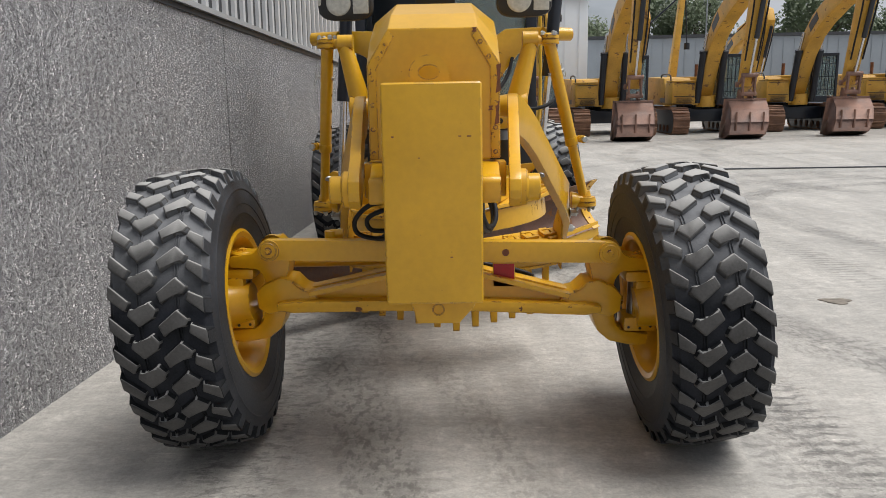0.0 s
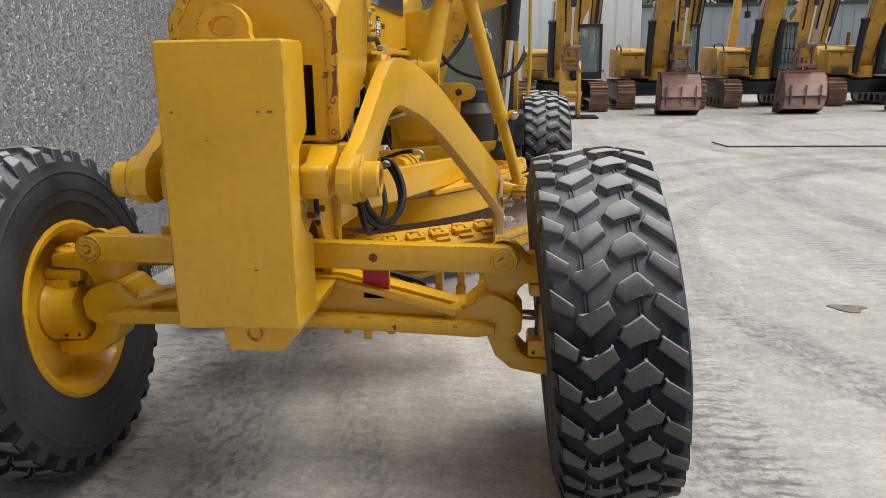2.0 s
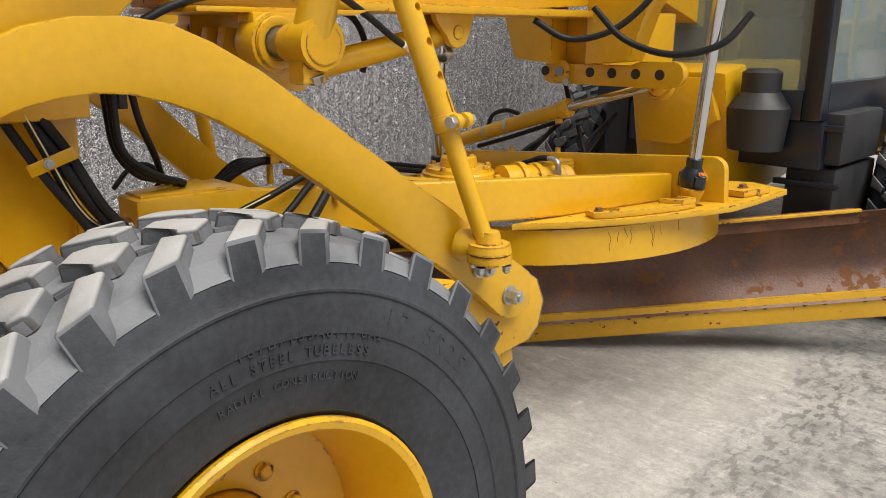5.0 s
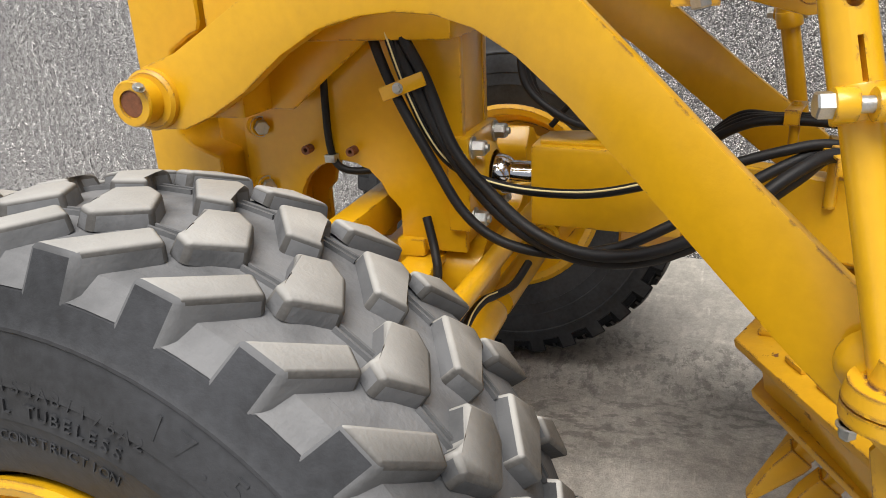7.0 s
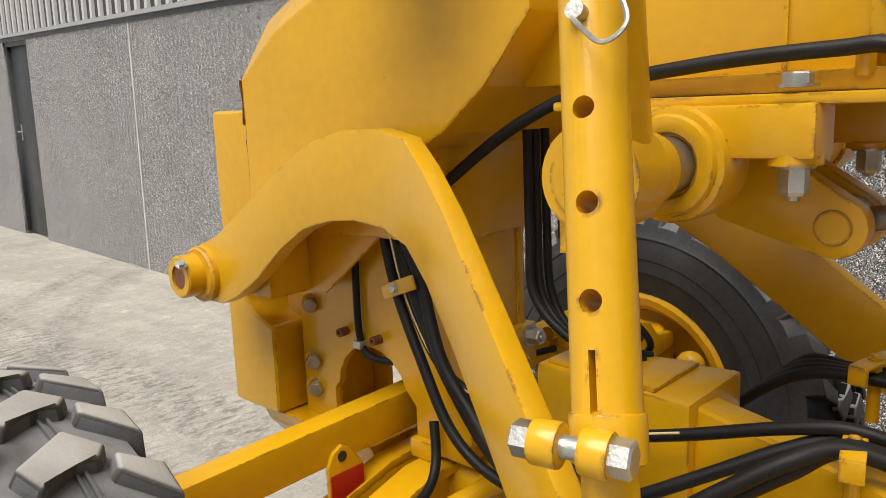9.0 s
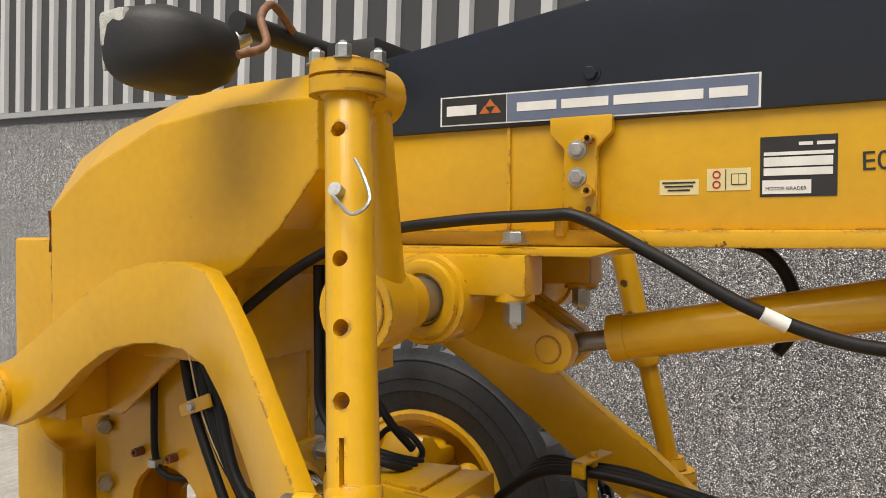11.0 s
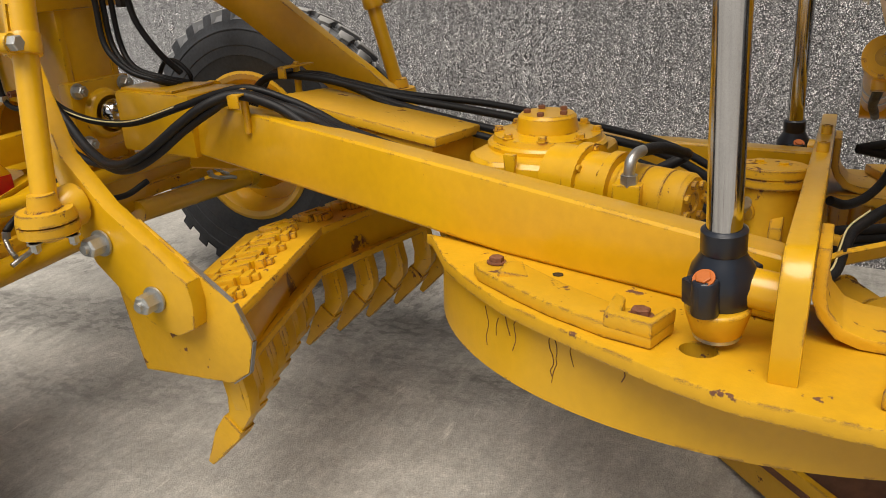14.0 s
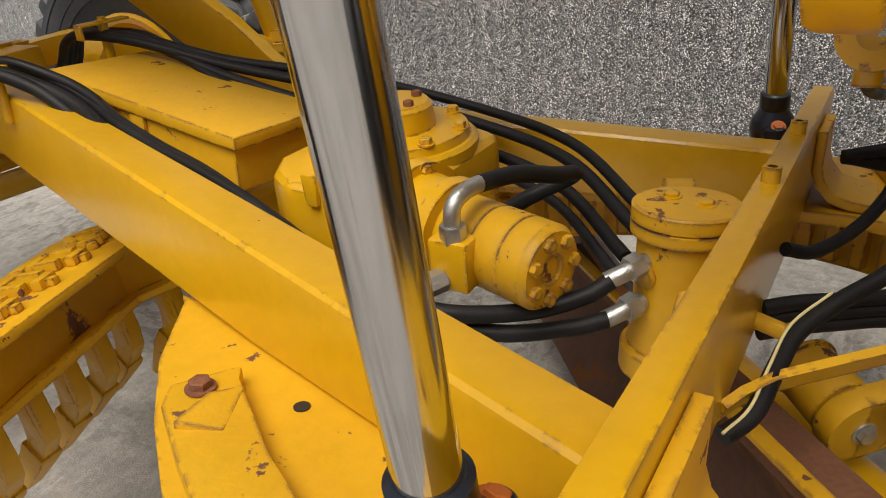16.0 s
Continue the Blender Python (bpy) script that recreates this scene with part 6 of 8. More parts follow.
def bent(front_in, rear_in, z0, z1, half=0.655):
    """A flat bent plate between the front and rear lines of the block."""
    bm = bmesh.new()
    xs = (-half, 0.0, half)
    rows = []
    for z in (z0, z1):
        rows.append([[bm.verts.new(PITCH @ Vector((x, f, z))) for f in (v_front(x) + front_in, v_rear(x) - rear_in)] for x in xs])
    lo, hi = rows
    for k in (0, 1):
        bm.faces.new((hi[k][0], hi[k + 1][0], hi[k + 1][1], hi[k][1]))
        bm.faces.new((lo[k][0], lo[k][1], lo[k + 1][1], lo[k + 1][0]))
        for e in (0, 1):
            bm.faces.new((lo[k][e], lo[k + 1][e], hi[k + 1][e], hi[k][e]))
    for k in (0, 2):
        bm.faces.new((lo[k][0], lo[k][1], hi[k][1], hi[k][0]))
    return bm


block = part("scarifier_block", bent(0.0, 0.0, -0.024, 0.0), YELLOW_WORN, G, "v-shaped yellow scarifier block", bevel=0.004)
part("lower_flange", bent(0.025, 0.045, -0.165, -0.142), YELLOW_WORN, block, bevel=0.004)
part("front_web", bent(0.055, 0.255, -0.144, -0.022, 0.653), YELLOW, block, bevel=0.003)
part("rear_web", bent(0.225, 0.085, -0.144, -0.022, 0.653), YELLOW, block, bevel=0.003)
for s in (-1, 1):
    bm = bmesh.new()
    prism(bm, [(1.03, 0.588), (1.32, 0.612), (1.375, 0.652), (1.400, 0.74), (1.360, 0.826), (1.10, 1.00), (1.045, 0.97), (0.98, 0.86)], Matrix.Translation((0.08 + s * 0.662 - 0.006, 0, 0)) @ YZ, 0.012)
    ep = part("end_plate", bm, YELLOW_WORN, block, "yellow end plate with worn bare edge", bevel=0.003)
    for y0, z0, y1, z1 in ((1.322, 0.611, 1.377, 0.651), (1.378, 0.653, 1.402, 0.738), (1.402, 0.742, 1.363, 0.826), (1.355, 0.830, 1.24, 0.908)):
        bm = bmesh.new()
        box(bm, -0.0055, 0.0055, -0.0015, 0.0015, 0.0, math.hypot(y1 - y0, z1 - z0), axis_pose((0.08 + s * 0.662, y0, z0), (0.08 + s * 0.662, y1, z1)))
        part("worn_edge", bm, BARE, ep, "bare worn steel edge")
shank = [(-0.034, 0.022), (0.034, 0.022), (0.038, -0.25), (0.026, -0.30), (-0.020, -0.345), (-0.115, -0.412), (-0.160, -0.445), (-0.168, -0.434), (-0.120, -0.370), (-0.050, -0.295), (-0.036, -0.25)]
tooth0 = None
for k in range(11):
    x = 0.119 * ((k + 1) // 2) * (1 if k % 2 else -1)
    at = PITCH @ Matrix.Translation((x, v_front(x) + 0.165, 0))
    if tooth0 is None:
        bm = bmesh.new()
        prism(bm, shank, Matrix.Translation((-0.020, 0, 0)) @ YZ, 0.040)
        tooth0 = part("tooth", bm, YELLOW, block, "hooked yellow scarifier tooth", bevel=0.006)
        bm = bmesh.new()
        prism(bm, [(-0.062, -0.300), (-0.020, -0.352), (-0.040, -0.372), (-0.172, -0.462), (-0.186, -0.450), (-0.110, -0.345)], Matrix.Translation((-0.027, 0, 0)) @ YZ, 0.054)
        for v in bm.verts:
            if v.co.z < -0.44:
                v.co.x *= 0.75
        tip0 = part("tip", bm, YELLOW_WORN, tooth0, "worn tooth tip", bevel=0.004)
        bm = bmesh.new()
        box(bm, -0.022, 0.022, -0.020, 0.022, -0.285, -0.17)
        pocket0 = part("shank_panel", bm, YELLOW, tooth0, bevel=0.004)
        tooth0.matrix_basis = at
    else:
        t = share(tooth0, at, block)
        share(tip0, Matrix.Identity(4), t)
        share(pocket0, Matrix.Identity(4), t)
    turn = at @ Matrix.Rotation(math.copysign(0.42, x), 4, "Z")
    for name, sh in (("front_stop", ((-0.036, 0.036, -0.105, -0.068, 0.0, 0.016),)),
                     ("tooth_clamp", ((-0.046, 0.046, -0.052, -0.030, 0.0, 0.026), (-0.046, -0.022, -0.034, 0.030, 0.0, 0.026), (0.022, 0.046, -0.034, 0.030, 0.0, 0.026))),
                     ("wedge", ((-0.030, 0.030, 0.040, 0.066, 0.0, 0.024), (-0.012, 0.012, 0.062, 0.084, 0.0, 0.018)))):
        bm = bmesh.new()
        for q in sh:
            box(bm, *q, turn)
        part(name, bm, YELLOW_WORN, block, bevel=0.004)

# ---- moldboard ----
BL = Matrix(((0.755, -0.656, 0, 0.0), (0.656, 0.755, 0, 2.52), (0, 0, 1, 0.0), (0, 0, 0, 1)))
SL = Matrix.Rotation(radians(-6.4), 4, "Y")
BLADE = Matrix.Translation((0, 2.52, 0.045)) @ BL.to_3x3().to_4x4() @ SL
bm = bmesh.new()
prof = [(0.15 - 0.15 * ((z - 0.3375) / 0.2375) ** 2, z) for z in [0.10 + 0.475 * k / 12 for k in range(13)]]
L0, L1, EDGE0 = -1.46, 2.03, -0.50


def lifted(x, y, z):
    """A point of the blade; its wall-side end is bent up a little."""
    return BLADE @ Vector((x, y, z + 0.17 * max(0.0, -0.30 - x)))


stations = (L0, -0.85, -0.30, 0.6, L1)
front = [[bm.verts.new(lifted(x, y, z)) for y, z in prof] for x in stations]
back = [[bm.verts.new(lifted(x, y + 0.024, z)) for y, z in prof] for x in stations]
for e in range(4):
    for k in range(12):
        bm.faces.new((front[e][k], front[e + 1][k], front[e + 1][k + 1], front[e][k + 1]))
        bm.faces.new((back[e][k], back[e][k + 1], back[e + 1][k + 1], back[e + 1][k]))
    for k in (0, 12):
        bm.faces.new((front[e][k], back[e][k], back[e + 1][k], front[e + 1][k]))
for e in (0, 4):
    for k in range(12):
        bm.faces.new((front[e][k], front[e][k + 1], back[e][k + 1], back[e][k]))
mb = part("moldboard", bm, MOLDBOARD, G, "curved moldboard scoured to brown steel")
bm = bmesh.new()
prism(bm, [(EDGE0, 0.0), (L1, 0.0), (L1, 0.15), (EDGE0, 0.15)], BLADE @ Matrix.Translation((0, 0.035, 0)) @ XZ, 0.022)
ce = part("cutting_edge", bm, YELLOW_WORN, mb, "yellow bolted cutting edge", bevel=0.003)
bm = bmesh.new()
lathe(bm, [(0, 0.013), (0.003, 0.013), (0.003, 0.006), (0.001, 0.0)], BLADE @ Matrix.Translation((EDGE0 + 0.08, 0.013, 0.10)) @ Matrix.Rotation(radians(90), 4, "X"), 14)
pb = part("plow_bolt", bm, RUST_BOLT, ce, "rusty plow bolt")
x, even = 0.20, False
while EDGE0 + 0.08 + x < L1:
    share(pb, BLADE @ Matrix.Translation((x, 0, 0)) @ BLADE.inverted())
    x += 0.20 if even else 0.10
    even = not even
for xe in (L1 - 0.10,):
    bm = bmesh.new()
    pf = [(y - 0.012, z) for y, z in prof] + [(y + 0.008, z) for y, z in prof[::-1]]
    prism(bm, pf, BLADE @ Matrix.Translation((xe, 0, 0)) @ YZ, 0.10)
    bit = part("end_bit", bm, YELLOW_WORN, mb, "yellow bolted end bit")
    for z in (0.19, 0.27, 0.35, 0.43, 0.51):
        bm = bmesh.new()
        yy = 0.15 - 0.15 * ((z - 0.3375) / 0.2375) ** 2 - 0.012
        lathe(bm, [(0, 0.012), (0.004, 0.012), (0.004, 0)], BLADE @ Matrix.Translation((xe + 0.05, yy, z)) @ Matrix.Rotation(radians(90), 4, "X"), 12)
        part("plow_bolt", bm, RUST_BOLT, bit)
for y0, y1, z0, z1, mt, lab in ((0.034, 0.105, 0.505, 0.572, RUST, "rusty upper slide rail"), (-0.002, 0.030, 0.572, 0.586, YELLOW_WORN, "worn yellow top edge"), (0.16, 0.22, 0.16, 0.215, RUST, "rusty lower slide rail")):
    bm = bmesh.new()
    box(bm, -0.9, 1.55, y0, y1, z0, z1, BLADE)
    part("slide_rail", bm, mt, mb, lab, bevel=0.004)
# arms from the circle to the blade
for x in (-0.45, 0.55):
    bm = bmesh.new()
    box(bm, x - 0.03, x + 0.03, 0.17, 0.24, 0.18, 0.68, BLADE)
    part("blade_support", bm, YELLOW, mb, bevel=0.01)
bm = bmesh.new()
rod(bm, BLADE @ Vector((-0.9, 0.30, 0.35)), BLADE @ Vector((0.7, 0.30, 0.35)), 0.045)
part("side_shift_cylinder", bm, YELLOW, G, "yellow blade side-shift cylinder")
bm = bmesh.new()
rod(bm, BLADE @ Vector((0.7, 0.30, 0.35)), BLADE @ Vector((1.5, 0.30, 0.35)), 0.025)
part("side_shift_rod", bm, CHROME, G)
# rear cross tube, posts and hose guides behind the cross plate
bm = bmesh.new()
for a, b in zip(*(lambda q: (q, q[1:]))([(0.315, 2.517, 0.905), (0.285, 2.535, 0.912), (0.24, 2.565, 0.913), (0.12, 2.690, 0.915), (-0.10, 2.93, 0.915)])):
    va, vb = Vector(a), Vector(b)
    across = Vector((0.35, 0.30, 0.88)).normalized()
    thick = (vb - va).normalized().cross(across) * 0.006
    q = [bm.verts.new(p + u * across * 0.021 + k * thick) for p in (va, vb) for u, k in ((-1, -1), (1, -1), (1, 1), (-1, 1))]
    for f in ((0, 1, 2, 3), (7, 6, 5, 4), (0, 4, 5, 1), (1, 5, 6, 2), (2, 6, 7, 3), (3, 7, 4, 0)):
        bm.faces.new([q[i] for i in f])
guide = part("guide_bar", bm, YELLOW_WORN, G, "bent yellow hose guide bar")
bm = bmesh.new()
rod(bm, (0.073, 2.50, 0.900), (0.098, 2.572, 0.897), 0.013, n=16)
rod(bm, (0.094, 2.562, 0.898), (0.099, 2.575, 0.897), 0.016, n=16)
part("guide_post", bm, YELLOW_WORN, guide)
for x in (-0.24, -0.62):
    bm = bmesh.new()
    rod(bm, (x, 2.35, 1.06 - 0.08 * (0.62 - x) * 0.5), (x + 0.02, 2.30, 1.06 - 0.08 * (0.62 - x) * 0.5), 0.018, n=16)
    part("beam_stub", bm, YELLOW_WORN, beams[0])
# cylindrical knuckles behind the cross plate
bm = bmesh.new()
kn, kw = Vector((-0.115, 2.693, 0.600)), Vector((0.62, 0.55, -0.10)).normalized()
rod(bm, kn - kw * 0.17, kn - kw * 0.055, 0.060, n=32)
rod(bm, kn - kw * 0.175, kn - kw * 0.165, 0.066, n=32)
knuckle = part("tilt_knuckle", bm, YELLOW_WORN, G, "yellow pivot barrel behind the drawbar", bevel=0.006)
bm = bmesh.new()
rod(bm, kn - kw * 0.045, kn, 0.066, n=32)
prism(bm, [(-0.066, 0.0), (0.066, 0.0), (0.095, -0.30), (-0.02, -0.30)], axis_pose(kn - kw * 0.045, kn) @ Matrix.Rotation(radians(90), 4, "Z"), 0.045)
part("lever_plate", bm, YELLOW_WORN, knuckle, "worn yellow tilt lever", bevel=0.004)
bolt("bolt", kn, kw, 0.017, knuckle)

# ---- blade lift cylinders ----
for s in (-1, 1):
    base = Vector((0.752, 2.394, 1.046)) if s > 0 else Vector((-0.825, 2.40, 0.885))
    up = base + (Vector((0.088, -0.034, 1.0)) if s > 0 else Vector((0.075, -0.020, 1.0)))
    way = (up - base).normalized()
    bm = bmesh.new()
    rod(bm, base + way * 0.07, base + way * 0.80, 0.0265, n=40)
    rodp = part("lift_cylinder", bm, CHROME, G, "polished blade lift cylinder rod with black barrel")
    bm = bmesh.new()
    rod(bm, base + way * 0.78, base + way * 1.45, 0.048, n=32)
    lathe(bm, [(0.76, 0.053), (0.86, 0.053)], axis_pose(base, up), 32, True)
    part("barrel", bm, BLACK, rodp, "black cylinder barrel")
    bm = bmesh.new()
    face = Vector((s * 0.93, -0.34, 0.10)).normalized()
    lathe(bm, [(-0.050, 0.034), (-0.040, 0.043), (-0.018, 0.051), (0.006, 0.053), (0.026, 0.048), (0.042, 0.038), (0.052, 0.033), (0.056, 0.0345), (0.088, 0.0345), (0.092, 0.0285)], axis_pose(base, up), 36, True)
    eye = part("rod_eye", bm, BLACK, rodp, "black cast ball eye on the cylinder rod")
    for turn in (0, 180):
        ear = Matrix.Rotation(radians(turn), 3, "Z") @ face
        bm = bmesh.new()
        at = base + ear * 0.053
        lathe(bm, [(-0.044, 0.022), (0.012, 0.022), (0.017, 0.018)], axis_pose(at, at + way), 24, True)
        box(bm, -0.021, 0.021, -0.030, 0.010, -0.030, 0.012, axis_pose(at, at + way) @ Matrix.Rotation(math.atan2(ear.y, ear.x) - radians(90), 4, "Z"))
        part("clamp_ear", bm, BLACK, eye, bevel=0.005)
        bolt("bolt", at + way * 0.017 + ear * 0.004, way * 0.85 + ear * 0.5, 0.0125, eye, ORANGE, h=0.008, label="orange-painted bolt")
    bm = bmesh.new()
    lathe(bm, [(-0.088, 0.036), (-0.083, 0.040), (-0.052, 0.049), (-0.040, 0.051), (-0.036, 0.047)], axis_pose(base + face * 0.012, up + face * 0.012), 36, True)
    part("ball_cap", bm, YELLOW_WORN, rodp, "chipped yellow ball cap", bevel=0.002)
    bolt("nut", base + face * 0.012 - way * 0.086, -way, 0.028, rodp, h=0.014)
    bm = bmesh.new()
    rod(bm, base, (base.x, 2.49, base.z - 0.01), 0.032)
    part("ball_stud", bm, YELLOW, rodp)

# link bar with holes and centre-shift cylinder
bm = bmesh.new()
prism(bm, arc(-0.16, 1.455, 0.055, 90, 270, 8) + [(0.50, 1.40)] + arc(0.52, 1.465, 0.058, -90, 90, 8) + [(0.35, 1.52), (0.30, 1.50), (-0.05, 1.50)], Matrix.Translation((0, 2.62, 0)) @ XZ, 0.05)
bar = part("link_bar", bm, YELLOW, G, "drilled yellow link bar", bevel=0.008)
# black plugs stand for the shade inside the bar holes
for x in (-0.195, 0.08, 0.205, 0.335, 0.46):
    bm = bmesh.new()
    rod(bm, (x, 2.566, 1.462), (x, 2.624, 1.462), 0.024, n=20)
    part("bar_hole", bm, INK_AND_SHADE, bar)
bm = bmesh.new()
rod(bm, (-0.09, 2.552, 1.462), (-0.09, 2.572, 1.462), 0.058, n=28)
clampc = part("pin_clamp", bm, YELLOW_WORN, bar, "yellow split pin clamp", bevel=0.006)
bm = bmesh.new()
rod(bm, (-0.09, 2.545, 1.462), (-0.09, 2.60, 1.462), 0.026, n=20)
part("lock_pin", bm, BARE, clampc, "bare steel lock pin")
bolt("bolt", (-0.045, 2.552, 1.412), (0, -1, 0), 0.015, clampc)
bm = bmesh.new()
rod(bm, (-0.86, 2.62, 1.038), (-0.055, 2.60, 1.282), 0.040, n=32)
rod(bm, (-0.90, 2.58, 1.025), (-0.90, 2.66, 1.025), 0.052, n=24)
lathe(bm, [(0.0, 0.048), (0.045, 0.048)], axis_pose((-0.100, 2.601, 1.269), (-0.055, 2.60, 1.282)), 28, True)
rod(bm, (-0.13, 2.60, 1.262), (-0.115, 2.60, 1.195), 0.020, n=16)
shc = part("centre_shift_cylinder", bm, YELLOW, G, "yellow centre-shift cylinder")
bm = bmesh.new()
rod(bm, (-0.06, 2.60, 1.281), (0.36, 2.70, 1.405), 0.022)
part("piston_rod", bm, CHROME, shc)
axc = axis_pose((-0.86, 2.62, 1.038), (-0.055, 2.60, 1.282))
for d in (0.23, 0.40):
    bm = bmesh.new()
    lathe(bm, [(d, 0.043), (d + 0.022, 0.043)], axc, 28, True)
    part("strap", bm, ZINC, shc, "thin steel hose strap")
bm = bmesh.new()
tube(bm, [(-0.125, 2.60, 1.205), (-0.20, 2.60, 1.180), (-0.40, 2.60, 1.112), (-0.55, 2.61, 1.065), (-0.70, 2.62, 1.02)], 0.012)
part("cylinder_hose", bm, HOSE, shc, "black hose strapped under the cylinder")
bm = bmesh.new()
bmesh.ops.create_uvsphere(bm, u_segments=24, v_segments=14, radius=0.062, matrix=Matrix.Translation((0.38, 2.72, 1.41)))
lathe(bm, [(-0.02, 0.075), (0.02, 0.075)], axis_pose((0.38, 2.72, 1.41), (0.38, 2.15, 1.50)), 24, True)
part("ball_socket", bm, YELLOW_WORN, shc)
# saddle over the frame carrying the lift arms
bm = bmesh.new()
for s in (-1, 1):
    prism(bm, [(s * 0.10, 1.50), (s * 0.34, 1.52), (s * 0.42, 1.75), (s * 0.60, 1.98), (s * 0.80, 2.06), (s * 0.80, 2.18), (s * 0.50, 2.17), (s * 0.26, 2.02), (s * 0.10, 2.0)], Matrix.Translation((0, 2.62, 0)) @ XZ, 0.13)
sad = part("lift_saddle", bm, YELLOW, G, "curved yellow lift-arm saddle", bevel=0.012)
for s in (-1, 1):
    for z in (1.80, 1.95):
        bolt("bolt", (s * 0.45, 2.49, z + 0.02), (0, -1, 0), 0.02, sad, YELLOW_WORN)
    bm = bmesh.new()
    rod(bm, (s * 0.78, 2.40, 2.12), (s * 1.0, 2.50, 2.12), 0.05)
    part("trunnion", bm, YELLOW, sad)
bm = bmesh.new()
prism(bm, [(-0.11, 1.42), (0.32, 1.42), (0.40, 1.20), (0.18, 1.05), (-0.06, 1.05), (-0.11, 1.20)], Matrix.Translation((0, 3.35, 0)) @ XZ, 0.05)
box(bm, -0.11, 0.11, 2.62, 3.3, 1.40, 1.75)
part("saddle_foot", bm, YELLOW, G, "yellow plate under the frame", bevel=0.01)

# ---- hoses ----
def hose(pts, r=0.0125, name="hose", mat=None, label="black rubber hydraulic hose"):
    bm = bmesh.new()
    tube(bm, pts, r, 12, 8)
    return part(name, bm, mat or HOSE, G, label, sharp=60)


# bundle under the right arm, sagging to the drawbar
hose([(0.125, -0.13, 1.62), (0.165, -0.08, 1.46), (0.196, -0.010, 1.306), (0.212, 0.081, 1.15), (0.218, 0.162, 1.019), (0.220, 0.258, 0.952), (0.228, 0.39, 0.936), (0.238, 0.52, 0.964),
      (0.236, 0.62, 1.014), (0.205, 0.74, 1.083), (0.155, 0.86, 1.148), (0.118, 0.955, 1.178), (0.098, 1.08, 1.142), (0.105, 1.17, 1.112), (0.140, 1.28, 1.090), (0.175, 1.43, 1.066), (0.21, 1.60, 1.045), (0.258, 1.80, 1.005), (0.29, 1.95, 0.95)], 0.0125)
for k, (dy, dz, r) in enumerate(((0.024, -0.008, 0.0155), (0.052, 0.012, 0.0145))):
    dx = 0.014 * k
    hose([(0.129 + dx, -0.10 + dy, 1.62), (0.167 + dx, -0.05 + dy, 1.46), (0.196, 0.02 + dy, 1.315 + dy * 0.3), (0.202 + dx, 0.10 + dy * 0.8, 1.175), (0.209 + dx, 0.20 + dy * 0.6, 1.060 + dz), (0.230 + dx, 0.30 + dy * 0.4, 0.992 + dz),
          (0.256 + dx, 0.42, 0.956 + dz), (0.281 + dx, 0.52, 0.955 + dz), (0.299 + dx, 0.62, 0.982 + dz), (0.298 + dx, 0.72, 1.034 + dz), (0.274 + dx, 0.80, 1.094 + dz), (0.230 + dx, 0.88, 1.150 + dz), (0.180 + 0.5 * dx, 0.95, 1.182),
          (0.140 + dx, 1.06, 1.148), (0.138 + dx, 1.17, 1.106 - dz), (0.170 + dx, 1.28, 1.078 - dz), (0.198 + dx, 1.43, 1.048 - dz), (0.230 + dx, 1.60, 1.026 - dz), (0.274, 1.80, 0.985), (0.292, 1.95, 0.93)], r)
hose([(0.185, -0.03, 1.46), (0.196, 0.022, 1.32), (0.186, 0.075, 1.19), (0.178, 0.135, 1.118), (0.172, 0.24, 1.078), (0.170, 0.37, 1.065), (0.170, 0.50, 1.076), (0.170, 0.68, 1.127), (0.150, 0.85, 1.178), (0.130, 0.955, 1.192), (0.098, 1.08, 1.152), (0.10, 1.17, 1.122), (0.130, 1.28, 1.092), (0.165, 1.43, 1.066), (0.20, 1.60, 1.040), (0.25, 1.80, 0.99), (0.28, 1.95, 0.94)], 0.0115, mat=HOSE)
# yellow lining printed on two hoses
hose([(0.196, -0.03, 1.46), (0.207, 0.022, 1.32), (0.197, 0.075, 1.195), (0.189, 0.135, 1.124), (0.182, 0.24, 1.084), (0.180, 0.37, 1.072), (0.180, 0.50, 1.083), (0.180, 0.68, 1.134)], 0.0024, "hose_stripe", CREAM, "printed yellow stripe")
# over the far beam
for k, (dx, dz, r) in enumerate(((0.0, 0.0, 0.0125), (0.045, -0.035, 0.0125), (-0.035, 0.02, 0.011), (0.085, -0.05, 0.010))):
    hose([(-0.20 - 0.02 * k, 0.60, 1.02), (-0.18 - 0.018 * k, 0.68, 1.10), (-0.15 - 0.018 * k, 0.77, 1.165 + 0.006 * k), (-0.145 - 0.018 * k, 0.86, 1.185), (-0.165 - 0.016 * k, 1.02, 1.172),
          (-0.22 + dx * 0.4, 1.25, 1.115 + dz * 0.5), (-0.275 + dx, 1.55, 1.065 + dz), (-0.31 + dx, 1.85, 1.01 + dz), (-0.24 + dx, 2.10, 0.98 + dz), (-0.05 + dx, 2.30, 0.95 + dz)], r)
# hose clamp on the bolster
bm = bmesh.new()
box(bm, -0.004, 0.004, -0.062, 0.062, -0.017, 0.017, Matrix.Translation((0.219, 0.022, 1.318)) @ Matrix.Rotation(radians(20), 4, "X") @ Matrix.Rotation(radians(-6), 4, "Z"))
clip = part("hose_clamp", bm, YELLOW, G, "bent orange-yellow hose clamp strap", bevel=0.005)
bolt("bolt", (0.223, 0.012, 1.315), (1, 0, 0), 0.010, clip)
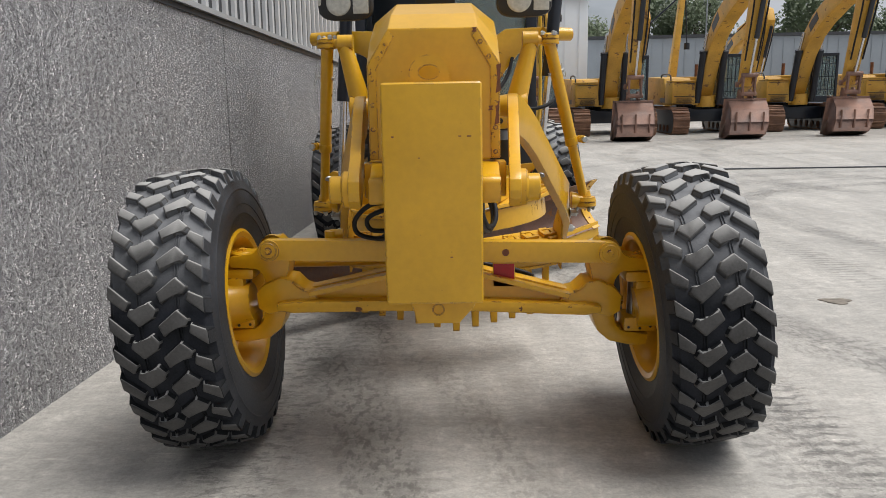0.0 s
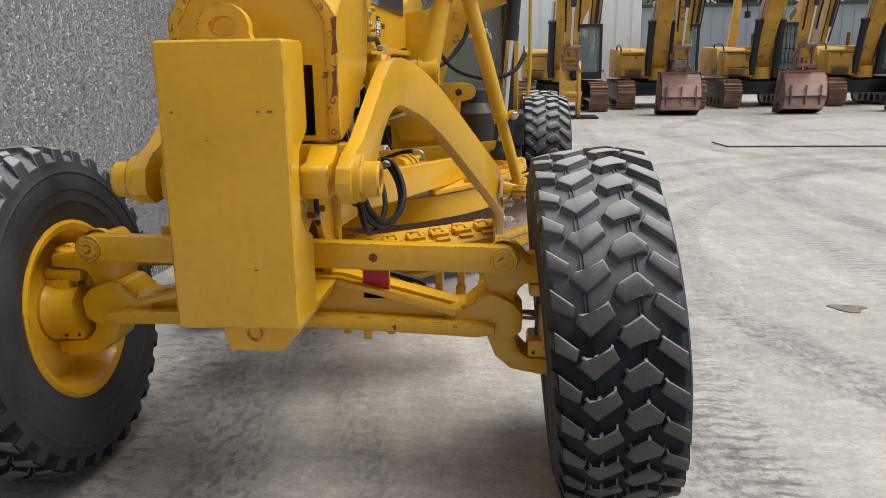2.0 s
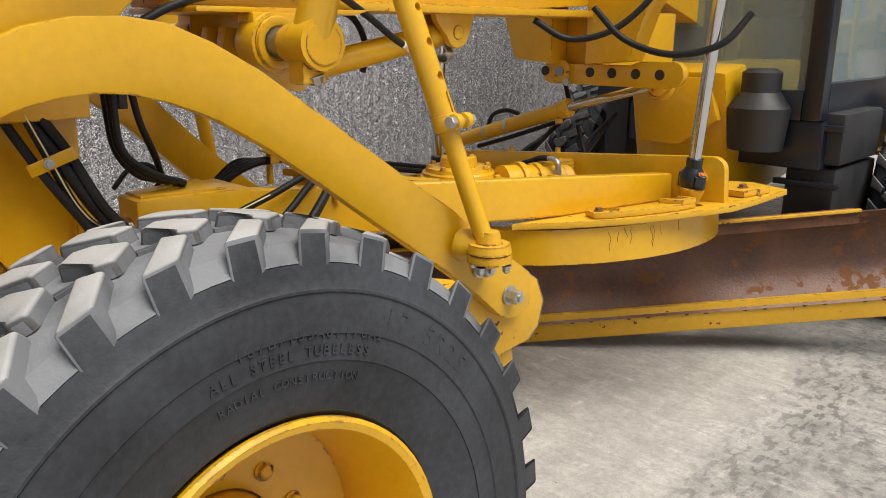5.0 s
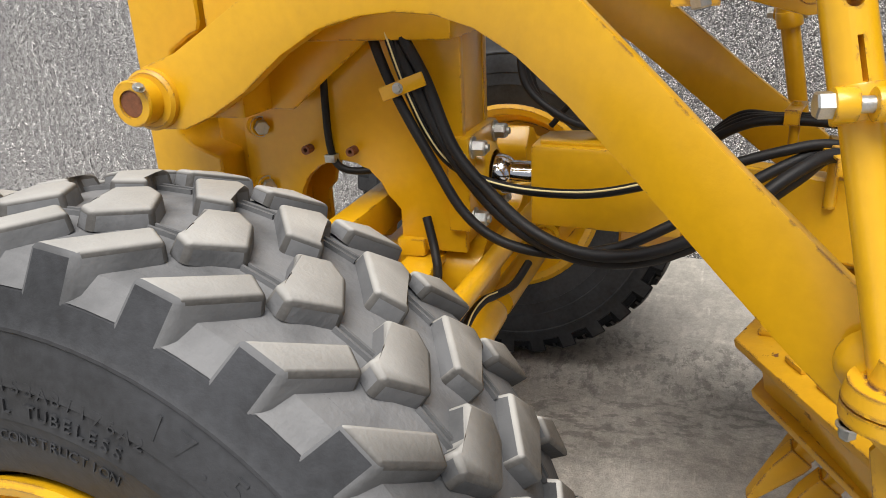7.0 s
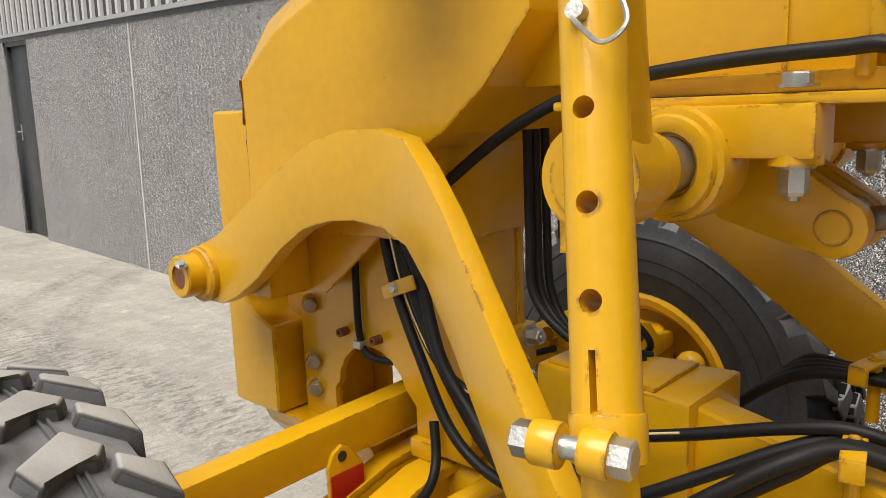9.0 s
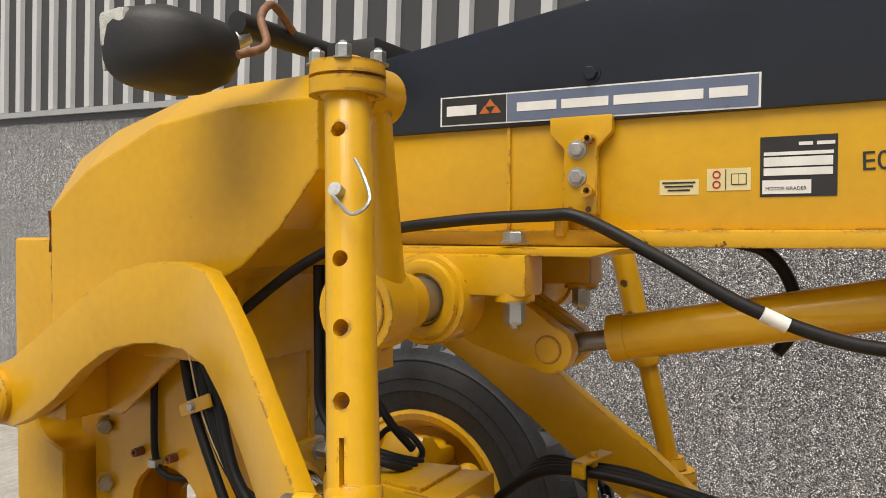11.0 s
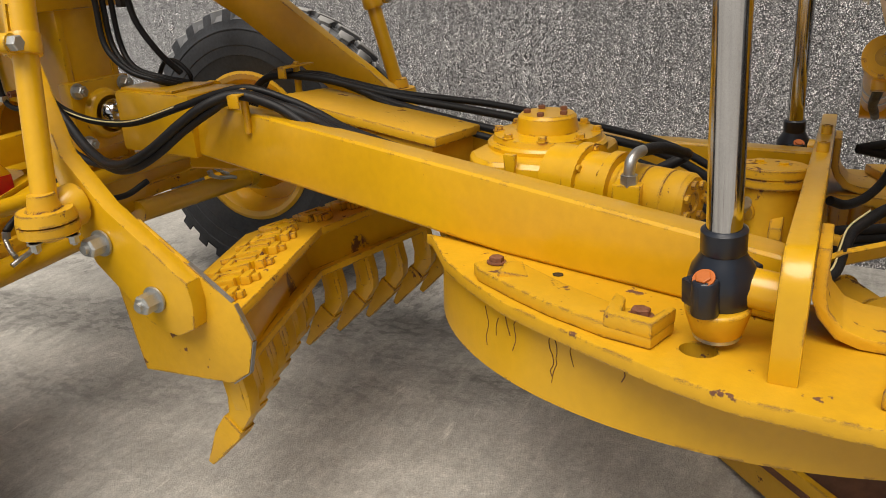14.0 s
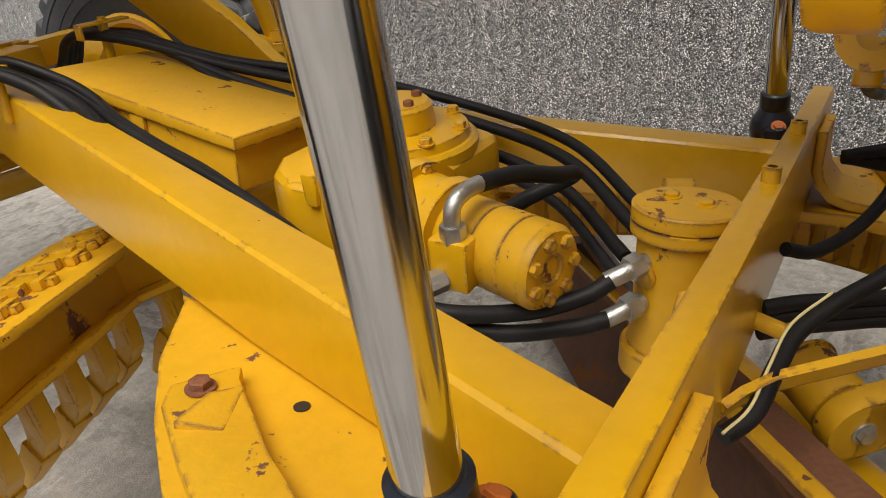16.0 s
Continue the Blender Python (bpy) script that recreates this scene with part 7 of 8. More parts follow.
# clips on top of the drawbar
for x, y, z, turn in ((0.165, 0.955, 1.185, 12), (-0.17, 0.90, 1.215, -12)):
    bm = bmesh.new()
    m = Matrix.Translation((x, y, z)) @ Matrix.Rotation(radians(turn), 4, "Z")
    box(bm, -0.065, 0.065, -0.018, 0.018, -0.003, 0.003, m)
    box(bm, 0.060, 0.066, -0.018, 0.018, -0.035, 0.0, m)
    clip = part("hose_clip", bm, YELLOW, G, "folded yellow hose clip on a post", bevel=0.002)
    bm = bmesh.new()
    rod(bm, m @ Vector((0.0, 0, -0.12)), m @ Vector((0.0, 0, 0.0)), 0.012, n=14)
    part("clip_post", bm, YELLOW, clip)
    bolt("bolt", m @ Vector((0, 0, 0.004)), (0, 0, 1), 0.010, clip, YELLOW_WORN)
# thin hose on the bolster side
hose([(0.115, -0.20, 1.60), (0.125, -0.225, 1.45), (0.125, -0.235, 1.25), (0.125, -0.23, 1.13), (0.12, -0.20, 1.085), (0.10, -0.13, 1.08), (0.06, -0.06, 1.10)], 0.010)
bm = bmesh.new()
box(bm, 0.112, 0.140, -0.245, -0.215, 1.105, 1.125)
part("p_clip", bm, ZINC, G, "small zinc hose clip", bevel=0.002)
# hose from frame bracket to the scarifier cylinder
hose([(0.17, 0.10, 1.53), (0.165, 0.30, 1.66), (0.155, 0.48, 1.735), (0.16, 0.70, 1.765), (0.16, 0.90, 1.775), (0.16, 0.98, 1.770), (0.155, 1.12, 1.70), (0.14, 1.27, 1.615), (0.12, 1.42, 1.560), (0.095, 1.55, 1.545), (0.07, 1.60, 1.55)], 0.0125)
hose([(0.145, 1.300, 1.602), (0.136, 1.340, 1.583)], 0.0137, "hose_tag", WHITE, "white hose tag")
bm = bmesh.new()
tube(bm, [(0.080, 1.575, 1.548), (0.05, 1.635, 1.556), (0.02, 1.655, 1.580), (0.0, 1.66, 1.60)], 0.015)
lathe(bm, [(0, 0.020), (0.045, 0.020)], axis_pose((0.092, 1.556, 1.546), (0.06, 1.62, 1.555)), 10, True)
part("hose_fitting", bm, ZINC, G, "zinc crimped hose end")
hose([(-0.13, 1.18, 1.73), (-0.13, 1.28, 1.70), (-0.125, 1.33, 1.62), (-0.12, 1.33, 1.55), (-0.10, 1.30, 1.50)], 0.013)
# clip post for that hose, short bracket
bm = bmesh.new()
rod(bm, (0.13, 0.93, 1.735), (0.13, 0.93, 1.77), 0.014, n=14)
part("hose_post", bm, YELLOW, G, "short yellow hose post")
# steering hoses at the axle
hose([(0.414, 0.194, 0.730), (0.389, 0.198, 0.760), (0.311, 0.200, 0.790), (0.225, 0.205, 0.792), (0.150, 0.215, 0.776), (0.06, 0.24, 0.77), (-0.03, 0.26, 0.80)], 0.011)
hose([(0.386, 0.205, 0.769), (0.311, 0.206, 0.800), (0.225, 0.211, 0.802), (0.150, 0.221, 0.786)], 0.002, "hose_stripe", CREAM, "printed yellow stripe")
hose([(0.13, 0.03, 0.97), (0.16, 0.06, 0.885), (0.218, 0.085, 0.842), (0.328, 0.105, 0.817), (0.432, 0.132, 0.780), (0.474, 0.143, 0.758)], 0.012)
hose([(-0.10, 0.14, 1.10), (-0.16, 0.06, 1.00), (-0.22, -0.02, 0.98), (-0.24, -0.04, 1.10), (-0.14, -0.05, 1.20)], 0.011)
hose([(-0.48, -0.04, 0.98), (-0.40, -0.05, 0.985), (-0.30, -0.06, 0.99), (-0.22, -0.05, 1.06), (-0.12, -0.02, 1.16)], 0.010)
hose([(-0.12, -0.30, 1.21), (-0.20, -0.32, 1.215), (-0.30, -0.31, 1.20), (-0.37, -0.28, 1.13), (-0.36, -0.24, 1.06), (-0.26, -0.20, 1.03), (-0.14, -0.18, 1.06)], 0.011)
hose([(-0.12, -0.27, 1.17), (-0.22, -0.30, 1.18), (-0.31, -0.29, 1.14), (-0.30, -0.25, 1.08), (-0.20, -0.22, 1.07)], 0.011)
bm = bmesh.new()
rod(bm, (-0.52, -0.05, 0.96), (-0.52, -0.05, 1.045), 0.030)
rod(bm, (-0.52, -0.05, 1.03), (-0.46, -0.05, 1.03), 0.022)
part("lean_port", bm, YELLOW, G, "yellow elbow port on the lean bar")
for k, dx in enumerate((-0.02, 0.015, 0.045)):
    hose([(dx, 0.26, 1.66), (dx, 0.262, 1.44), (dx + 0.005, 0.275, 1.30), (dx + 0.01, 0.33 + 0.02 * k, 1.22), (dx - 0.02, 0.42 + 0.02 * k, 1.185), (dx - 0.08, 0.48, 1.16)], 0.010)
hose([(-0.02, 0.34, 1.50), (-0.02, 0.36, 1.38), (-0.05, 0.41, 1.27), (-0.10, 0.45, 1.19)], 0.011)
hose([(-0.13, 0.30, 1.16), (-0.12, 0.36, 1.225), (-0.12, 0.42, 1.225), (-0.13, 0.46, 1.18), (-0.14, 0.44, 1.14)], 0.008)
bm = bmesh.new()
rod(bm, (-0.02, 0.335, 1.50), (-0.02, 0.335, 1.56), 0.018, n=14)
box(bm, -0.035, -0.005, 0.30, 0.325, 1.42, 1.47)
part("connector", bm, PLASTIC, G, "black cable connector", bevel=0.003)
# hoses at swivel and motor
hose([(0.185, 2.134, 1.098), (0.11, 2.16, 1.088), (0.03, 2.19, 1.06), (-0.05, 2.19, 1.03), (0.0, 2.13, 1.0), (0.08, 2.10, 0.99)], 0.014)
hose([(0.138, 2.322, 0.952), (0.165, 2.29, 0.932), (0.225, 2.22, 0.922), (0.300, 2.12, 0.940), (0.295, 2.02, 0.955), (0.24, 1.9, 0.96)], 0.0135)
hose([(0.152, 2.322, 0.892), (0.19, 2.27, 0.885), (0.26, 2.17, 0.895), (0.28, 2.0, 0.92)], 0.0135)
for k in range(3):
    hose([(0.02, 2.52, 0.885 - 0.022 * k), (-0.02, 2.57, 0.885 - 0.022 * k), (-0.08, 2.66, 0.88 - 0.02 * k), (-0.16, 2.80, 0.89 - 0.02 * k), (-0.22, 3.0, 0.98 + 0.03 * k), (-0.2, 3.25, 1.2)], 0.0125)
hose([(0.345, 2.53, 0.895), (0.300, 2.555, 0.905), (0.235, 2.566, 0.925), (0.165, 2.580, 0.945), (0.10, 2.62, 0.965), (0.02, 2.68, 0.99), (-0.06, 2.74, 1.06), (-0.10, 2.74, 1.18)], 0.0125)
hose([(0.352, 2.53, 0.905), (0.306, 2.551, 0.9165), (0.238, 2.560, 0.937), (0.166, 2.572, 0.957), (0.10, 2.610, 0.977)], 0.0022, "hose_stripe", CREAM, "printed yellow stripe")
hose([(-0.10, 2.53, 0.93), (-0.16, 2.57, 0.905), (-0.28, 2.62, 0.90), (-0.38, 2.66, 0.93), (-0.42, 2.68, 1.0)], 0.012)
for k in range(2):
    hose([(-0.36, 2.58, 1.00), (-0.42, 2.70, 1.02 - 0.04 * k), (-0.38, 2.85, 1.10), (-0.25, 2.85, 1.24), (-0.20, 2.75, 1.40)], 0.013)
hose([(-0.62, 2.60, 1.10), (-0.60, 2.62, 1.20), (-0.52, 2.64, 1.235), (-0.44, 2.66, 1.22)], 0.012)
# looping hoses at the saddle, seen under the arm
hose([(0.55, 2.46, 1.95), (0.50, 2.40, 1.80), (0.38, 2.30, 1.66), (0.22, 2.2, 1.62), (0.10, 2.1, 1.70)], 0.014)
hose([(0.92, 2.44, 1.72), (0.84, 2.36, 1.60), (0.66, 2.30, 1.56), (0.46, 2.26, 1.62), (0.34, 2.2, 1.75)], 0.014)

# ---- cab and rear frame ----
bm = bmesh.new()
box(bm, -0.90, 0.90, 5.0, 8.6, 1.15, 2.1)
rear = part("rear_frame", bm, YELLOW, G, "yellow engine housing behind the cab", bevel=0.03)
for s in (-1, 1):
    bm = bmesh.new()
    box(bm, min(s * 0.80, s * 1.02), max(s * 0.80, s * 1.02), 4.7, 7.0, 0.50, 0.95)
    part("tandem_case", bm, YELLOW, rear, "yellow tandem drive case", bevel=0.05)
    bm = bmesh.new()
    box(bm, min(s * 0.82, s * 1.04), max(s * 0.82, s * 1.04), 4.35, 5.0, 0.96, 0.985)
    for k in range(4):
        for q in range(8):
            lathe(bm, [(0, 0.014), (0.006, 0.010)], Matrix.Translation((s * (0.86 + 0.045 * k), 4.40 + 0.07 * q, 0.985)), 8, True)
    part("tread_plate", bm, YELLOW_WORN, rear)
    bm = bmesh.new()
    prism(bm, arc(4.42, 1.08, 0.09, 0, 330, 16), Matrix.Translation((s * 0.99 - 0.015, 0, 0)) @ YZ, 0.03)
    part("tie_down", bm, YELLOW, rear, "yellow tie-down eye", bevel=0.006)
    bm = bmesh.new()
    tube(bm, [(s * 0.98, 4.55, 1.35), (s * 1.0, 4.55, 1.6), (s * 1.0, 4.55, 2.3), (s * 0.99, 4.55, 2.55), (s * 0.93, 4.55, 2.6)], 0.018)
    part("handrail", bm, YELLOW, rear, "yellow tubular handrail")
bm = bmesh.new()
box(bm, -0.20, 0.85, 3.45, 4.85, 3.10, 3.25)
box(bm, -0.85, -0.20, 3.98, 4.85, 3.10, 3.25)
cab = part("cab", bm, BLACK, G, "black-framed glazed operator cab", bevel=0.02)
for x in (-0.80, 0.80):
    for y in (3.55 if x > 0 else 4.05, 4.75):
        bm = bmesh.new()
        box(bm, x - 0.05, x + 0.05, y - 0.05, y + 0.05, 1.21, 3.12)
        part("post", bm, BLACK, cab, bevel=0.015)
    bm = bmesh.new()
    box(bm, x * 1.037 - 0.02, x * 1.037 + 0.02, 3.60 if x > 0 else 4.10, 4.70, 1.21, 1.40)
    part("side_sill", bm, BLACK, cab, bevel=0.008)
for y0, y1, z1 in ((3.50, 3.58, 1.36), (4.72, 4.80, 3.1)):
    bm = bmesh.new()
    box(bm, -0.15 if y0 < 4 else -0.75, 0.75, y0, y1, 1.21, z1)
    part("panel", bm, BLACK, cab, bevel=0.008)
for args in ((-0.15, 0.75, 3.535, 3.545, 1.36, 3.1), (-0.806, -0.800, 4.10, 4.70, 1.40, 3.1), (0.800, 0.806, 3.60, 4.70, 1.40, 3.1)):
    bm = bmesh.new()
    box(bm, *args)
    part("pane", bm, GLASS, cab, "tinted cab glass").visible_shadow = False
bm = bmesh.new()
box(bm, -0.30, 0.30, 4.1, 4.6, 1.3, 1.75)
box(bm, -0.28, 0.28, 4.5, 4.62, 1.75, 2.45)
part("seat", bm, PLASTIC, cab, "dark operator seat", bevel=0.05)
bm = bmesh.new()
box(bm, -0.25, 0.25, 3.62, 3.8, 1.3, 2.0)
part("console", bm, PLASTIC, cab, bevel=0.04)
bm = bmesh.new()
box(bm, 0.10, 0.86, 3.55, 4.75, 0.95, 1.21)
box(bm, -0.78, 0.10, 4.02, 4.75, 0.95, 1.21)
part("cab_floor", bm, BLACK, cab, "black cab floor", bevel=0.02)
for s in (-1, 1):
    bm = bmesh.new()
    if s < 0:
        box(bm, -0.77, -0.59, 4.0, 4.30, 0.62, 1.30)
    else:
        box(bm, 0.66, 0.92, 3.62, 4.25, 0.62, 0.96)
        box(bm, 0.64, 0.94, 3.60, 4.20, 0.98, 1.25)
    st = part("battery_box", bm, PLASTIC, G, "black ribbed battery box below the cab", bevel=0.02)
    for z in (0.56, 0.86, 1.16) if s > 0 else ():
        bm = bmesh.new()
        box(bm, min(s * 0.62, s * 0.95), max(s * 0.62, s * 0.95), 3.56, 3.60, z, z + 0.03)
        part("step", bm, BLACK, st, bevel=0.004)
bm = bmesh.new()
prism(bm, [(3.30, 1.45), (3.62, 1.50), (4.3, 1.5), (4.3, 0.80), (3.75, 0.72), (3.45, 0.85)], Matrix.Translation((-0.16, 0, 0)) @ YZ, 0.58)
part("articulation_frame", bm, YELLOW, G, "yellow articulation frame", bevel=0.03)
bm = bmesh.new()
lathe(bm, [(0, 0.0), (0, 0.14), (0.22, 0.16), (0.30, 0.10), (0.40, 0.10), (0.42, 0.07)], Matrix.Translation((0.55, 3.45, 1.05)), 28, True)
part("filter_can", bm, PLASTIC, G, "black filter canister")

# ---------------- far yard: excavators ----------------
def build_excavator(name, label, with_bucket=True):
    """A crawler excavator facing its local +x, standing at the origin."""
    E = tagged(empty(name), label, "excavator", "excavators parked in a row")
    for s in (-1, 1):
        bm = bmesh.new()
        shape = arc(1.75, 0.48, 0.44, -90, 90, 8) + arc(-1.75, 0.48, 0.44, 90, 270, 8)
        prism(bm, shape, Matrix.Translation((0, s * 1.25 + 0.28, 0)) @ XZ, 0.56)
        tr = part("track_frame", bm, BLACK, E, "dark track with brown rusty shoes")
        bm = bmesh.new()
        per = []
        n_side = 13
        for k in range(n_side):
            x = -1.75 + 3.5 * k / (n_side - 1)
            per += [(x, 0.95, 0), (x, 0.02, 180)]
        for k in range(1, 6):
            a = radians(-90 + 30 * k)
            per += [(1.75 + 0.47 * math.cos(a), 0.48 + 0.47 * math.sin(a), math.degrees(a) - 90), (-1.75 - 0.47 * math.cos(a), 0.48 + 0.47 * math.sin(a), 90 - math.degrees(a))]
        for x, z, a in per:
            m = Matrix.Translation((x, s * 1.25, z)) @ Matrix.Rotation(radians(-a), 4, "Y")
            box(bm, -0.125, 0.125, -0.31, 0.31, -0.02, 0.03, m)
            box(bm, -0.120, -0.090, -0.31, 0.31, 0.03, 0.085, m)
            box(bm, -0.010, 0.015, -0.31, 0.31, 0.03, 0.070, m)
        tagged(part("track_belt", bm, SHOE, tr, "rusty brown track belt"), kind="stuff")
        for k in range(6):
            bm = bmesh.new()
            x = -1.35 + 0.54 * k
            rod(bm, (x, s * 1.25 - 0.30, 0.22), (x, s * 1.25 + 0.30, 0.22), 0.13, n=14)
            part("roller", bm, RUST, tr)
    bm = bmesh.new()
    box(bm, -1.0, 1.0, -1.0, 1.0, 0.45, 0.95)
    rod(bm, (0, 0, 0.9), (0, 0, 1.12), 0.75, n=28)
    part("undercarriage", bm, BLACK, E, bevel=0.04)
    bm = bmesh.new()
    prism(bm, [(-2.6, 1.10), (1.25, 1.10), (1.25, 1.45), (0.3, 1.75), (0.1, 2.15), (-2.45, 2.25), (-2.7, 1.9)], Matrix.Translation((0, -0.35, 0)) @ XZ, 1.05)
    prism(bm, [(-2.6, 1.10), (-0.6, 1.10), (-0.6, 2.2), (-2.45, 2.25), (-2.7, 1.9)], Matrix.Translation((0, 1.40, 0)) @ XZ, 1.75)
    house = part("house", bm, OLD_YELLOW, E, "faded yellow engine house", bevel=0.07)
    bm = bmesh.new()
    box(bm, -2.2, -0.8, 1.402, 1.41, 1.35, 1.95)
    part("door_panel", bm, BLACK, house)
    bm = bmesh.new()
    box(bm, -0.4, 0.9, -1.412, -1.402, 1.2, 1.38)
    part("door_panel", bm, BLACK, house)
    # storage box with a lid and steps in front of the engine
    bm = bmesh.new()
    box(bm, 0.35, 1.42, -1.42, -0.50, 1.16, 1.98)
    store = part("storage_box", bm, OLD_YELLOW, house, "faded yellow storage box", bevel=0.06)
    bm = bmesh.new()
    box(bm, 0.38, 1.45, -1.40, -0.52, 1.99, 2.05)
    part("lid", bm, OLD_YELLOW, store, bevel=0.03)
    bm = bmesh.new()
    box(bm, 1.425, 1.435, -1.25, -0.66, 1.50, 1.86)
    part("hatch", bm, OLD_YELLOW, store, bevel=0.004)
    for z in (1.44, 1.92):
        bm = bmesh.new()
        box(bm, 1.421, 1.428, -1.34, -0.58, z - 0.012, z + 0.012)
        part("seam", bm, BLACK, store)
    for z in (0.98, 1.14):
        bm = bmesh.new()
        box(bm, 1.30, 1.62, -1.30, -0.70, z - 0.03, z)
        part("step", bm, BLACK, house, bevel=0.01)
    bm = bmesh.new()
    rod(bm, (1.05, 0, 1.02), (1.05, 0, 1.45), 0.36, n=24)
    part("boom_foot", bm, OLD_YELLOW, house, bevel=0.03)
    for q in range(12):
        bm = bmesh.new()
        a = 2 * math.pi * q / 12
        rod(bm, (0.80 * math.cos(a), 0.80 * math.sin(a), 0.97), (0.80 * math.cos(a), 0.80 * math.sin(a), 1.08), 0.05, n=8)
        part("ring_bolt", bm, BLACK, house)
    for q in range(6):
        bm = bmesh.new()
        box(bm, 1.421, 1.436, -1.25, -0.66, 1.20 + 0.035 * q, 1.215 + 0.035 * q)
        part("grille_slat", bm, BLACK, house)
    bm = bmesh.new()
    rod(bm, (-1.9, 0.5, 2.2), (-1.9, 0.5, 2.75), 0.07, n=14)
    part("exhaust", bm, RUST, house)
    bm = bmesh.new()
    tube(bm, [(0.9, -1.35, 1.45), (0.9, -1.35, 2.15), (0.5, -1.35, 2.3), (-0.4, -1.35, 2.3), (-0.5, -1.35, 2.15)], 0.03, 8, 4)
    part("guard_rail", bm, BLACK, house)
    # cab on the left of the machine
    bm = bmesh.new()
    box(bm, -0.5, 1.3, 0.35, 1.40, 1.12, 1.35)
    cab = part("cab", bm, BLACK, E, "black-framed glazed cab", bevel=0.02)
    for x, y in ((1.25, 0.40), (1.25, 1.35), (-0.45, 0.40), (-0.45, 1.35), (0.45, 1.35)):
        bm = bmesh.new()
        box(bm, x - 0.045, x + 0.045, y - 0.045, y + 0.045, 1.34, 2.91)
        part("post", bm, BLACK, cab, bevel=0.01)
    bm = bmesh.new()
    box(bm, -0.5, 1.3, 0.35, 1.40, 2.90, 3.02)
    part("cab_roof", bm, BLACK, cab, bevel=0.03)
    bm = bmesh.new()
    box(bm, -0.5, -0.40, 0.44, 1.31, 1.34, 2.0)
    part("rear_panel", bm, BLACK, cab, bevel=0.01)
    for args in ((1.245, 1.255, 0.45, 1.30, 1.36, 2.89), (-0.40, 1.20, 1.355, 1.365, 1.36, 2.89), (-0.40, 1.20, 0.385, 0.395, 1.36, 2.89)):
        bm = bmesh.new()
        box(bm, *args)
        part("pane", bm, GLASS, cab).visible_shadow = False
    bm = bmesh.new()
    box(bm, -0.1, 0.4, 0.65, 1.1, 1.35, 1.9)
    box(bm, -0.2, -0.05, 0.65, 1.1, 1.9, 2.5)
    part("seat", bm, PLASTIC, cab, bevel=0.05)
    if name == "guarded_excavator":
        for k in range(7):
            bm = bmesh.new()
            rod(bm, (1.34, 0.45 + 0.14 * k, 1.4), (1.34, 0.45 + 0.14 * k, 2.9), 0.014, n=8)
            part("guard_rod", bm, BLACK, cab)
        for z in (1.6, 2.1, 2.6):
            bm = bmesh.new()
            rod(bm, (1.34, 0.40, z), (1.34, 1.36, z), 0.014, n=8)
            part("guard_rod", bm, BLACK, cab)
    # boom: a bent tapered box
    bm = bmesh.new()
    prism(bm, [(0.55, 1.30), (0.90, 1.18), (1.35, 2.1), (1.80, 2.85), (2.45, 3.55), (3.2, 4.0), (4.3, 4.45), (6.0, 5.0), (6.05, 5.32), (4.2, 5.05), (3.2, 4.75), (2.4, 4.35), (1.75, 3.75), (1.2, 2.9), (0.8, 2.1)], Matrix.Translation((0, 0.27, 0)) @ XZ, 0.54)
    boom = part("boom", bm, OLD_YELLOW, E, "bent yellow boom", bevel=0.03)
    bm = bmesh.new()
    for yb in (0.272, -0.28):
        box(bm, 2.25, 3.00, yb, yb + 0.008, 3.92, 4.26, Matrix.Translation((2.6, 0, 4.08)) @ Matrix.Rotation(radians(-36), 4, "Y") @ Matrix.Translation((-2.6, 0, -4.08)))
    part("boom_badge", bm, BLACK, boom, "dark maker badge")
    for s in (-1, 1):
        bm = bmesh.new()
        rod(bm, (1.30, s * 0.42, 1.20), (1.78, s * 0.40, 3.05), 0.125, n=16)
        rod(bm, (1.77, s * 0.40, 3.02), (1.80, s * 0.40, 3.12), 0.15, n=16)
        cy = part("boom_cylinder", bm, BLACK, E, "black boom cylinder")
        bm = bmesh.new()
        rod(bm, (1.79, s * 0.40, 3.05), (2.05, s * 0.37, 3.75), 0.062, n=12)
        part("piston_rod", bm, CHROME, cy)
    bm = bmesh.new()
    rod(bm, (3.0, 0, 4.95), (5.5, 0, 5.75), 0.09, n=14)
    part("stick_cylinder", bm, OLD_YELLOW, E)
    # stick hanging down to the bucket
    bm = bmesh.new()
    prism(bm, [(5.55, 5.95), (6.15, 5.75), (6.42, 5.15), (5.18, 1.75), (4.96, 1.75), (5.62, 4.7)], Matrix.Translation((0, 0.21, 0)) @ XZ, 0.42)
    stick = part("stick", bm, OLD_YELLOW, E, "upright yellow stick", bevel=0.025)
    bm = bmesh.new()
    rod(bm, (6.44, 0, 4.85), (5.92, 0, 3.3), 0.085, n=14)
    part("bucket_cylinder", bm, BLACK, stick, "black bucket cylinder")
    bm = bmesh.new()
    rod(bm, (5.94, 0, 3.35), (5.50, 0, 2.15), 0.045, n=12)
    part("piston_rod", bm, CHROME, stick)
    bm = bmesh.new()
    for s in (-1, 1):
        prism(bm, [(5.02, 1.85), (5.14, 1.80), (5.52, 2.05), (5.48, 2.2)], Matrix.Translation((0, s * 0.20 + 0.03, 0)) @ XZ, 0.06)
        prism(bm, [(5.44, 2.2), (5.56, 2.2), (5.50, 1.45), (5.36, 1.45)], Matrix.Translation((0, s * 0.20 + 0.03, 0)) @ XZ, 0.06)
    rod(bm, (5.50, -0.27, 2.13), (5.50, 0.27, 2.13), 0.075, n=14)
    rod(bm, (5.07, -0.29, 1.83), (5.07, 0.29, 1.83), 0.095, n=14)
    rod(bm, (5.43, -0.27, 1.52), (5.43, 0.27, 1.52), 0.075, n=14)
